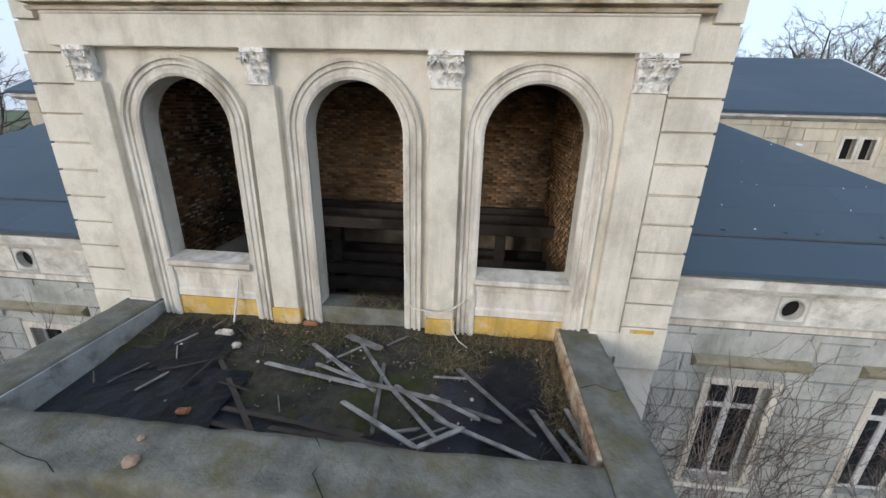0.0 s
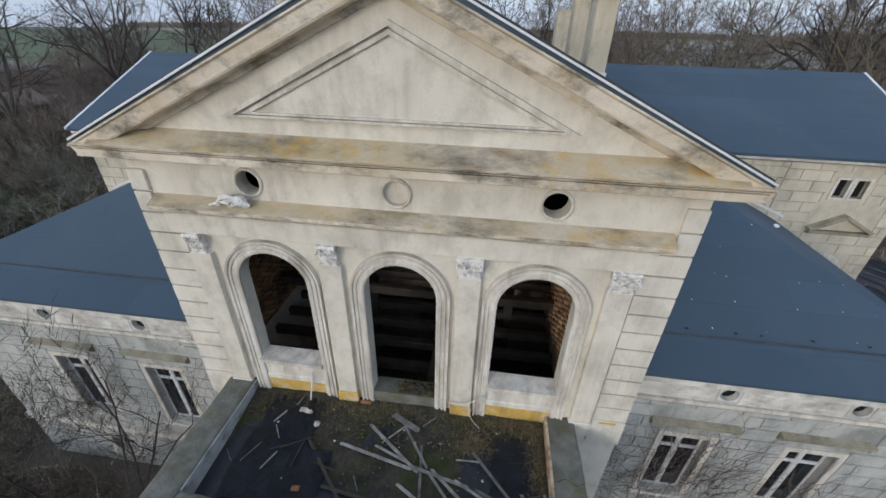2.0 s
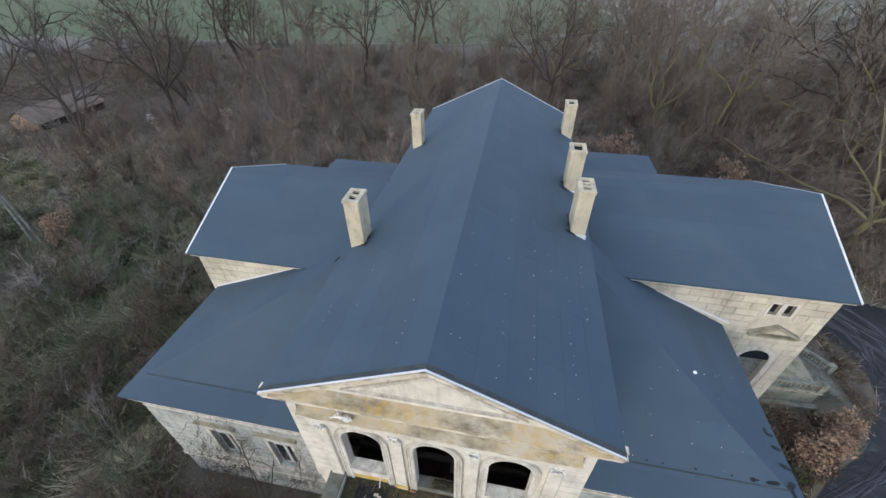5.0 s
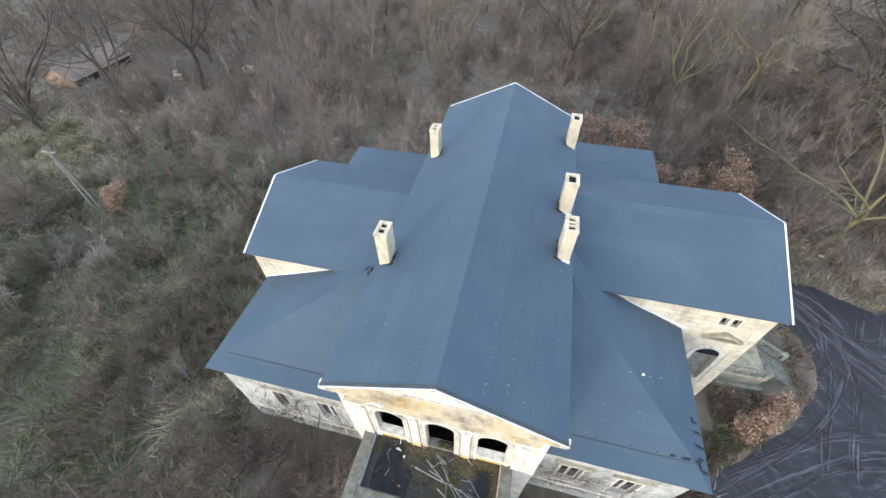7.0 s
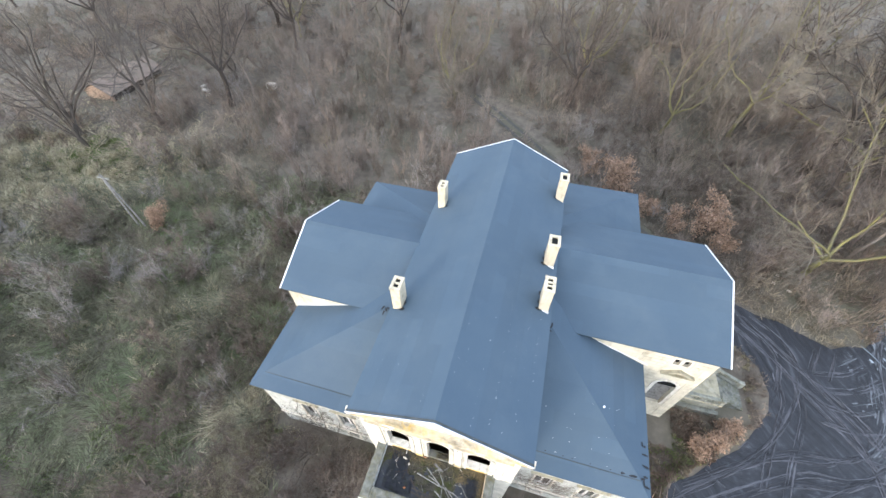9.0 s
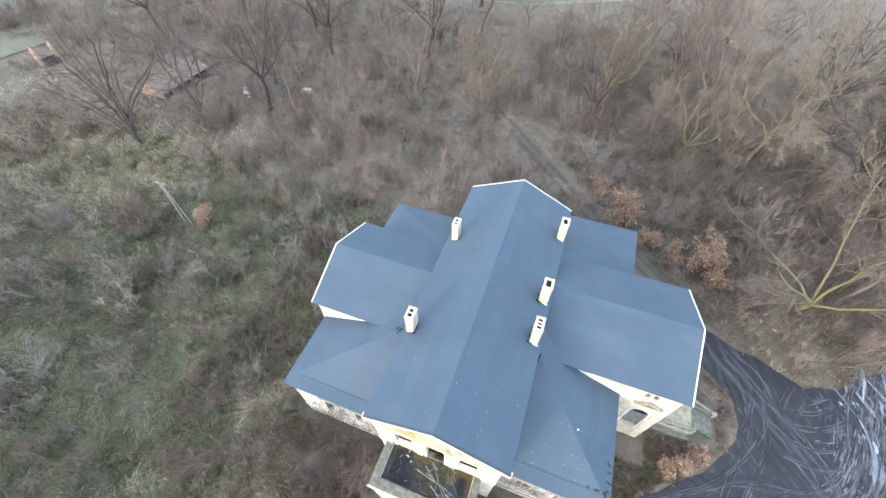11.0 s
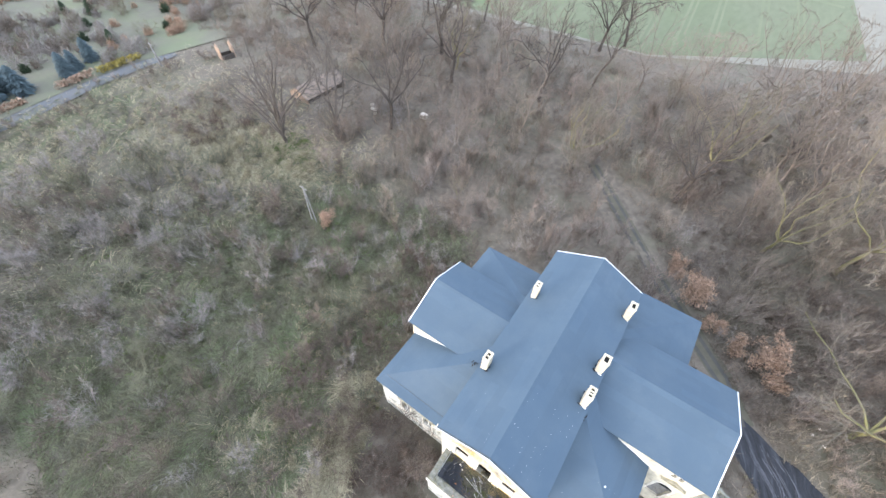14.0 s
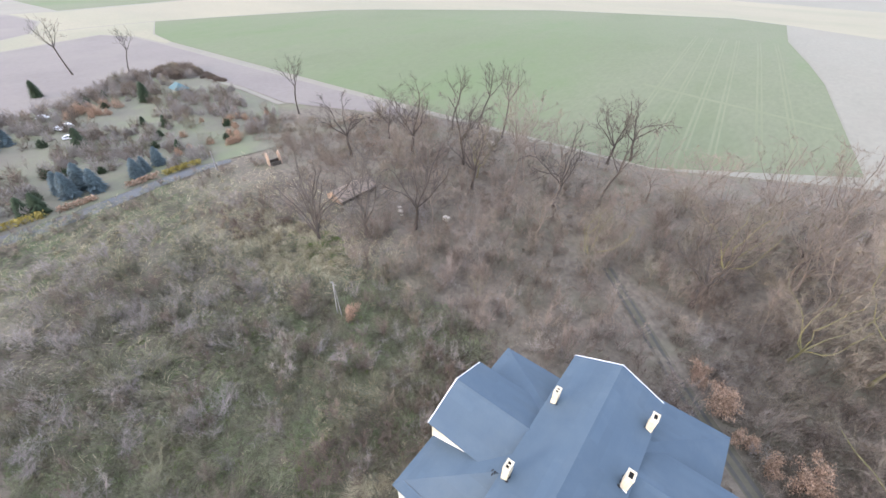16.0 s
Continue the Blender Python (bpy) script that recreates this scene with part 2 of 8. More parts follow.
MOSS_TWIG = material("tan_twigs", (0.195, 0.165, 0.134), 0.95, (0.17, 0.148, 0.105), 0.3, 0.9, 0.0, 8.0, piece=0.15)
BARK_GREEN = material("green_algae_bark", (0.20, 0.195, 0.12), 0.95, (0.17, 0.145, 0.115), 0.6, 0.8, 0.4, 12.0, piece=0.25)
BARK_PALE = material("pale_bark", (0.205, 0.169, 0.141), 0.95, (0.15, 0.124, 0.104), 0.5, 0.7, 0.3, 12.0, piece=0.2)
OAK_LEAF = material("withered_oak_leaf", (0.35, 0.235, 0.165), 0.85, (0.23, 0.155, 0.11), 1.5, 0.7, 0.0, 10.0, island=0.4)
NEEDLE = material("blue_spruce_needle", (0.085, 0.12, 0.135), 0.9, (0.055, 0.08, 0.085), 0.5, 0.7, 0.0, 5.0, island=0.3)
YEW = material("dark_evergreen", (0.035, 0.055, 0.03), 0.9, (0.05, 0.07, 0.035), 0.5, 0.7, 0.0, 5.0, island=0.3)
HEDGE = material("yellow_hedge", (0.33, 0.26, 0.07), 0.9, (0.21, 0.175, 0.06), 0.5, 0.7, 0.0, 5.0, island=0.3)
TILE = material("faded_brown_tile", (0.26, 0.20, 0.165), 0.92, (0.17, 0.135, 0.113), 0.7, 0.9, 0.4, 8.0, (0.13, 0.122, 0.09), 0.5, 0.6)
PINK_BRICK = material("pink_brick_gable", (0.37, 0.265, 0.195), 0.9, (0.30, 0.22, 0.165), 0.8, 0.7, 0.3, 8.0, (0.19, 0.155, 0.13), 0.6, 0.6)
TRACK = material("brown_earth_track", (0.108, 0.099, 0.072), 0.95, (0.07, 0.07, 0.05), 0.5, 0.8, 0.6, 4.0)
RUT = material("damp_wheel_rut", (0.078, 0.073, 0.066), 0.85, (0.05, 0.047, 0.044), 1.0, 0.8, 0.5, 6.0)
ASPHALT = material("grey_lane", (0.105, 0.11, 0.118), 0.85, (0.135, 0.13, 0.122), 0.3, 0.7, 0.2, 5.0)
CAR_WHITE = material("white_car_paint", (0.75, 0.76, 0.78), 0.35, (0.7, 0.7, 0.72), 1.0, 0.3, 0.0)
TYRE = material("black_rubber", (0.02, 0.02, 0.02), 0.9)
GARDEN = material("rough_garden_turf", (0.15, 0.15, 0.108), 0.97, (0.115, 0.103, 0.086), 0.06, 1.0, 0.6, 1.2, (0.135, 0.158, 0.086), 0.035, 0.75)
PUDDLE = material("standing_water", (0.03, 0.032, 0.036), 0.06, None, 1.0, 0.3, 0.05, 6.0, specular=0.6)
TRAM = material("thin_crop_on_wheelings", (0.158, 0.17, 0.105), 0.97, (0.135, 0.15, 0.088), 0.05, 0.9)
BLUE_ROOF = material("teal_tarpaulin", (0.085, 0.15, 0.165), 0.8, (0.07, 0.12, 0.135), 0.6, 0.6)


def churned_mud():
    """Wet mud drawn into curved streaks by turning wheels, round two centres."""
    m = bpy.data.materials.new("churned_black_mud")
    m.use_nodes = True
    n, l = m.node_tree.nodes, m.node_tree.links
    bsdf = n["Principled BSDF"]
    geo = n.new("ShaderNodeNewGeometry")

    def node(kind, **inputs):
        x = n.new(kind)
        for k, v in inputs.items():
            x.inputs[k].default_value = v
        return x

    def math_(op, a, b):
        x = n.new("ShaderNodeMath")
        x.operation = op
        for i, v in enumerate((a, b)):
            if isinstance(v, float):
                x.inputs[i].default_value = v
            else:
                l.new(v, x.inputs[i])
        return x.outputs[0]

    bend = node("ShaderNodeTexNoise", Scale=0.09, Detail=2.0)
    l.new(geo.outputs["Position"], bend.inputs["Vector"])

    def streaks(cx, cy, fine):
        off = n.new("ShaderNodeVectorMath")
        off.operation = "SUBTRACT"
        l.new(geo.outputs["Position"], off.inputs[0])
        off.inputs[1].default_value = (cx, cy, 0)
        xyz = n.new("ShaderNodeSeparateXYZ")
        l.new(off.outputs[0], xyz.inputs[0])
        r2 = math_("ADD", math_("MULTIPLY", xyz.outputs[0], xyz.outputs[0]), math_("MULTIPLY", xyz.outputs[1], xyz.outputs[1]))
        r = math_("ADD", math_("POWER", r2, 0.5), math_("MULTIPLY", bend.outputs["Fac"], 5.0))
        turn = math_("ARCTAN2", xyz.outputs[1], xyz.outputs[0])
        join = n.new("ShaderNodeCombineXYZ")
        l.new(r, join.inputs[0])
        l.new(math_("MULTIPLY", turn, 5.0), join.inputs[1])
        tex = node("ShaderNodeTexNoise", Scale=fine, Detail=7.0, Roughness=0.65)
        l.new(join.outputs[0], tex.inputs["Vector"])
        return tex.outputs["Fac"]

    a, b = streaks(27.0, 20.0, 2.0), streaks(75.0, 40.0, 1.8)
    where = node("ShaderNodeTexNoise", Scale=0.07, Detail=2.0)
    l.new(geo.outputs["Position"], where.inputs["Vector"])
    sel = node("ShaderNodeMapRange", **{"From Min": 0.42, "From Max": 0.58})
    l.new(where.outputs["Fac"], sel.inputs["Value"])
    both = n.new("ShaderNodeMix")
    l.new(sel.outputs[0], both.inputs["Factor"])
    l.new(a, both.inputs["A"])
    l.new(b, both.inputs["B"])
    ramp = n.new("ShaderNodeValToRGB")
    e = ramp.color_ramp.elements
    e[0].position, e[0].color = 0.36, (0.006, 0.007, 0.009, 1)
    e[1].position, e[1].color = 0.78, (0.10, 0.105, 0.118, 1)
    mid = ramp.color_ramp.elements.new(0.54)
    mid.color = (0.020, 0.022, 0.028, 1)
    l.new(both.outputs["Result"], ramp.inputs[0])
    l.new(ramp.outputs[0], bsdf.inputs["Base Color"])
    bsdf.inputs["Roughness"].default_value = 0.55
    bsdf.inputs["Specular IOR Level"].default_value = 0.35
    bump = node("ShaderNodeBump", Strength=1.0, Distance=0.15)
    l.new(both.outputs["Result"], bump.inputs["Height"])
    l.new(bump.outputs[0], bsdf.inputs["Normal"])
    return m


CHURNED = churned_mud()


# ---- mesh helpers ----
def part(name, bm, mat, parent=None, label=""):
    me = bpy.data.meshes.new(name)
    bmesh.ops.recalc_face_normals(bm, faces=bm.faces)
    bm.to_mesh(me)
    bm.free()
    me.materials.append(mat)
    ob = new(name, me)
    ob.parent = parent
    if label:
        ob["label"] = label
    return ob


def thing(name, label, category, group="", at=(0, 0, 0)):
    ob = new(name)
    ob.location = at
    ob.empty_display_size = 0.2
    return tagged(ob, label, category, group)


def box(bm, x0, y0, z0, x1, y1, z1):
    v = [bm.verts.new(p) for p in ((x0, y0, z0), (x1, y0, z0), (x1, y1, z0), (x0, y1, z0), (x0, y0, z1), (x1, y0, z1), (x1, y1, z1), (x0, y1, z1))]
    for f in ((0, 3, 2, 1), (4, 5, 6, 7), (0, 1, 5, 4), (1, 2, 6, 5), (2, 3, 7, 6), (3, 0, 4, 7)):
        bm.faces.new([v[i] for i in f])


def one_box(*c):
    bm = bmesh.new()
    box(bm, *c)
    return bm


def soft_box(*c, r=0.015):
    bm = one_box(*c)
    bmesh.ops.bevel(bm, geom=list(bm.edges), offset=r, segments=1, affect="EDGES")
    return bm


def extrude(bm, loop, way):
    """A closed loop of points, pushed along way into a solid."""
    a = [bm.verts.new(p) for p in loop]
    b = [bm.verts.new(Vector(p) + Vector(way)) for p in loop]
    bm.faces.new(a)
    bm.faces.new(b[::-1])
    for i in range(len(a)):
        j = (i + 1) % len(a)
        bm.faces.new((a[j], a[i], b[i], b[j]))


def wall_poly(bm, loop, y0, y1):
    extrude(bm, [(x, y0, z) for x, z in loop], (0, y1 - y0, 0))


def slab(bm, corners, thick):
    """A flat roof face of a given thickness, downwards."""
    extrude(bm, corners, (0, 0, -thick))


def moulding(bm, profile, x0, x1):
    """Profile of (y, z) pairs, run along x."""
    extrude(bm, [(x0, y, z) for y, z in profile], (x1 - x0, 0, 0))


def sweep(bm, path, profile, y):
    """Runs (out, forward) profile along a flat path of (x, z) with (nx, nz) outward."""
    rows = [[bm.verts.new((x + nx * o, y - d, z + nz * o)) for o, d in profile] for x, z, nx, nz in path]
    for a, b in zip(rows, rows[1:]):
        for i in range(len(profile) - 1):
            bm.faces.new((a[i], a[i + 1], b[i + 1], b[i]))
    for r in (rows[0], rows[-1]):
        bm.faces.new(r)


def tube(bm, points, radii, sides=5):
    rings = []
    for i, p in enumerate(points):
        d = (Vector(points[min(i + 1, len(points) - 1)]) - Vector(points[max(i - 1, 0)])).normalized()
        q = d.to_track_quat("Z", "Y")
        rings.append([bm.verts.new(Vector(p) + q @ Vector((math.cos(a) * radii[i], math.sin(a) * radii[i], 0))) for a in (2 * math.pi * k / sides for k in range(sides))])
    for a, b in zip(rings, rings[1:]):
        for k in range(sides):
            bm.faces.new((a[k], a[(k + 1) % sides], b[(k + 1) % sides], b[k]))
    bm.faces.new(rings[0][::-1])
    bm.faces.new(rings[-1])


def arch_points(cx, spring, r, n=20):
    return [(cx + r * math.cos(math.pi * k / n), spring + r * math.sin(math.pi * k / n)) for k in range(n + 1)]


def around_circle(bm, cx, cz, r, x0, x1, z0, z1, y0, y1, n=16):
    """A rectangle of wall with a round hole through it, in two halves."""
    for s in (1, -1):
        edge = x1 if s > 0 else x0
        arc = [(cx + s * r * math.sin(math.pi * k / n), cz + r * math.cos(math.pi * k / n)) for k in range(n + 1)]
        wall_poly(bm, arc + [(cx, z0), (edge, z0), (edge, z1), (cx, z1)], y0, y1)


def holed_wall(bm, x0, x1, z0, z1, y0, y1, rects=(), circles=()):
    """A wall along x with square and round openings through it."""
    cells = list(rects) + [(cx - r - 0.05, cx + r + 0.05, cz - r - 0.05, cz + r + 0.05) for cx, cz, r in circles]
    xs = sorted({x0, x1, *(c[0] for c in cells), *(c[1] for c in cells)})
    for a, b in zip(xs, xs[1:]):
        mid = (a + b) / 2
        cut = sorted((c[2], c[3]) for c in cells if c[0] < mid < c[1])
        z = z0
        for lo, hi in cut:
            if lo > z:
                box(bm, a, y0, z, b, y1, lo)
            z = hi
        if z1 > z:
            box(bm, a, y0, z, b, y1, z1)
    for cx, cz, r in circles:
        around_circle(bm, cx, cz, r, cx - r - 0.05, cx + r + 0.05, cz - r - 0.05, cz + r + 0.05, y0, y1)


def from_arrays(name, verts, faces, mat, parent=None):
    """One mesh of many triangles from numpy arrays."""
    me = bpy.data.meshes.new(name)
    nv, nf = len(verts), len(faces)
    me.vertices.add(nv)
    me.vertices.foreach_set("co", np.asarray(verts, np.float32).ravel())
    me.loops.add(nf * 3)
    me.loops.foreach_set("vertex_index", np.asarray(faces, np.int32).ravel())
    me.polygons.add(nf)
    me.polygons.foreach_set("loop_start", np.arange(0, nf * 3, 3, dtype=np.int32))
    me.update(calc_edges=True)
    me.materials.append(mat)
    ob = new(name, me)
    ob.parent = parent
    return ob


GROUND = -2.6

# ---- the ground, one sheet to the horizon, and what lies on it ----
def fall(x, y):
    """How far the open country lies below the manor's rise."""
    return 0.020 * (np.maximum(0, y - 350.0) + np.maximum(0, -450.0 - x))


def sheet(name, loop, z, mat, label, category="ground"):
    bm = bmesh.new()
    bm.faces.new([bm.verts.new((x, y, z)) for x, y in loop])
    for co, way in (((0, 350, 0), (0, 1, 0)), ((-450, 0, 0), (1, 0, 0))):
        bmesh.ops.bisect_plane(bm, geom=[*bm.verts, *bm.edges, *bm.faces], plane_co=co, plane_no=way)
    for v in bm.verts:
        v.co.z = z - float(fall(v.co.x, v.co.y))
    return tagged(part(name, bm, mat), label, category, kind="structure")


def ground_at(x, y):
    """Height of the ground: level round the house, a little lower and wavy beyond."""
    far = np.clip((np.hypot(x, y - 14) - 32) / 30, 0, 1)
    return GROUND - 0.4 * far + 0.10 * np.sin(x * 0.21 + 1) * np.sin(y * 0.17) * (far > 0) - fall(x, y)


def build_ground():
    n, reach = 120, 60.0
    axis = np.sign(np.linspace(-1, 1, n)) * (np.abs(np.linspace(-1, 1, n)) ** 3 * 4000 + np.abs(np.linspace(-1, 1, n)) * reach * 2)
    ax, ay = axis.copy(), axis + 30.0
    ax[np.argmin(np.abs(ax + 450))] = -450.0
    ay[np.argmin(np.abs(ay - 350))] = 350.0
    x, y = np.meshgrid(ax, ay)
    z = ground_at(x, y)
    verts = np.stack([x, y, z], -1).reshape(-1, 3)
    i = np.arange(n * n).reshape(n, n)
    a, b, c, d = i[:-1, :-1].ravel(), i[:-1, 1:].ravel(), i[1:, 1:].ravel(), i[1:, :-1].ravel()
    ob = from_arrays("ground", verts, np.concatenate([np.stack([a, b, c], 1), np.stack([a, c, d], 1)]), EARTH)
    return tagged(ob, "brown leaf litter and rough grass under bare woodland", "ground", kind="structure")


build_ground()
FAR_Z = GROUND - 0.20
sheet("field_green", [(-105, 124), (-173, 122), (-357, 117), (-400, 122), (-471, 150), (-407, 316), (-240, 505), (-60, 600), (-8, 575), (0, 448), (25, 296), (37, 165), (-19, 128)], FAR_Z, FIELD, "green winter wheat field with faint wheel tracks", "field")
sheet("field_margin", [(-3900, -400), (-241, -400), (-241, 60), (-277, 60), (-277, 75), (-249, 89), (-106, 120), (-19, 127), (110, 192), (700, 258), (3900, 300), (3900, 3900), (-3900, 3900)], FAR_Z - 0.06, STUBBLE, "pale grass margins between the fields", "field")
sheet("field_plough", [(-400, -60), (-402, 28), (-426, 92), (-398, 106), (-358, 109), (-250, 113), (-173, 117), (-120, 118.5), (-106, 116), (-172, 89), (-207, 90), (-248, 87.5), (-274, 74), (-275, 60), (-252, 34), (-240, 5), (-240, -60)], FAR_Z, PLOUGH, "bare brown ploughed field beside the wood", "field")
sheet("field_verge", [(-404, -60), (-406, 28), (-429.5, 93), (-399, 109), (-356, 112), (-357, 116.5), (-401, 121), (-471, 149.5), (-478, 60), (-450, 34), (-444, -60)], FAR_Z, STRAW_FIELD, "yellowish grass strip beyond the ploughed field", "field")
sheet("field_fallow", [(-446, -60), (-452, 33), (-480, 59), (-562, 82), (-660, 76), (-640, -60)], FAR_Z, PLOUGH, "far brown fallow field", "field")
sheet("field_stubble", [(37.6, 165), (25.6, 296), (0.6, 448), (-7.4, 575), (64, 525), (300, 420), (700, 350), (700, 260), (120, 190)], FAR_Z, STUBBLE, "pale beige stubble field", "field")
sheet("field_straw", [(-475, 151), (-411, 318), (-243, 508), (-60, 604), (-6.5, 579), (66, 528), (300, 424), (700, 353), (900, 700), (-100, 900), (-700, 600), (-650, 122), (-664, 79), (-563, 85), (-482, 62)], FAR_Z, STRAW_FIELD, "far straw yellow field", "field")
sheet("field_far", [(-3900, 910), (3900, 910), (3900, 3900), (-3900, 3900)], FAR_Z, STUBBLE, "far pale fields at the horizon", "field")
sheet("field_left", [(-3900, 120), (-660, 120), (-710, 600), (-3900, 890)], FAR_Z, FIELD, "far green fields", "field")
sheet("road_field", [(-104.5, 121.4), (-173, 120.0), (-250, 116.5), (-355, 112.5), (-355, 115.5), (-250, 119.5), (-173, 121.8), (-104.5, 123.8)], FAR_Z + 0.06, STUBBLE, "pale farm track along the field edge", "road")
sheet("road_garden", [(-248, 84.5), (-207, 86.5), (-172, 85.2), (-171, 88.2), (-207, 89.6), (-249, 87.4)], FAR_Z + 0.05, STUBBLE, "pale path behind the gardens", "road")
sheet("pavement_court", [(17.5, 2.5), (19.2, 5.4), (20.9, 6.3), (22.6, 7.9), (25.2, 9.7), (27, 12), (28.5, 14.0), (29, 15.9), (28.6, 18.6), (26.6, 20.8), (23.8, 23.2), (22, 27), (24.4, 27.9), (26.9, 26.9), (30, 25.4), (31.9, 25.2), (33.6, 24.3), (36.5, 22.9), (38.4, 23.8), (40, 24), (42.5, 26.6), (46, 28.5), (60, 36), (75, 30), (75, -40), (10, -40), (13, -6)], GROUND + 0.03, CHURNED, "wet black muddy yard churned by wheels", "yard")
sheet("road_track", [(23.5, 26), (20.5, 31), (14, 37), (5.5, 45.5), (-4, 56), (-13, 66), (-11, 67.5), (-2, 58), (7.5, 47.5), (16, 39.5), (22.5, 33.5), (26.5, 27.5)], GROUND + 0.02, TRACK, "brown rutted earth track leading into the wood", "track")
sheet("road_rut_1", [(24.03, 25.23), (20.83, 31.03), (14.33, 37.03), (5.73, 45.43), (-3.77, 56.03), (-12.87, 65.83), (-12.43, 66.27), (-3.33, 56.47), (6.17, 45.87), (14.77, 37.47), (21.27, 31.47), (24.47, 25.67)], GROUND + 0.035, RUT, "dark damp wheel rut", "wheel rut")
sheet("road_rut_2", [(25.13, 26.33), (21.93, 32.13), (15.43, 38.13), (6.83, 46.53), (-2.67, 57.13), (-11.77, 66.93), (-11.33, 67.37), (-2.23, 57.57), (7.27, 46.97), (15.87, 38.57), (22.37, 32.57), (25.57, 26.77)], GROUND + 0.035, RUT, "dark damp wheel rut", "wheel rut")
for k, x in enumerate((-42.0, -31.0, -20.5, -11.2, 3.2, 14.8)):
    for j, w in ((0, 0.5), (1, 0.4)):
        c = x + 1.9 * j
        end = 130.0 if c < -20 else 150.0 if c < 8 else 170.0
        sheet("road_tramline_%d" % (2 * k + j + 1), [(c + 0.1 * (200 - end) - w, end), (c + 0.1 * (200 - end) + w, end), (c - 22 + w, 420.0), (c - 22 - w, 420.0)], FAR_Z + 0.05, TRAM, "pale wheel track through the green crop", "wheel track")
sheet("road_tramline_20", [(-52, 229), (-52, 233), (29, 214), (29, 211)], FAR_Z + 0.055, TRAM, "pale wheel track across the green crop", "wheel track")
sheet("road_lane", [(-142, -60), (-135, -16), (-134.2, -2), (-135.6, 10), (-137, 22), (-136.5, 33), (-134, 42), (-131.5, 41), (-132, 32), (-132, 22), (-130.2, 10), (-128.6, -2), (-129, -16), (-136, -60)], FAR_Z + 0.02, ASPHALT, "narrow grey lane behind a hedge", "road")


def in_yard(x, y, margin=0.0):
    """True on the muddy yard."""
    west = np.interp(y, (-40, -6, 2.5, 5.4, 7.9, 12, 15.9, 18.6, 20.8, 23.2, 27), (10, 13, 17.5, 19.2, 22.6, 27, 29, 28.6, 26.6, 23.8, 22))
    north = np.interp(x, (22, 26.9, 30, 33.6, 36.5, 40, 46, 60), (27.5, 26.9, 25.4, 24.3, 22.9, 24, 28.5, 36))
    return (x > west + margin) & (y < north + margin)


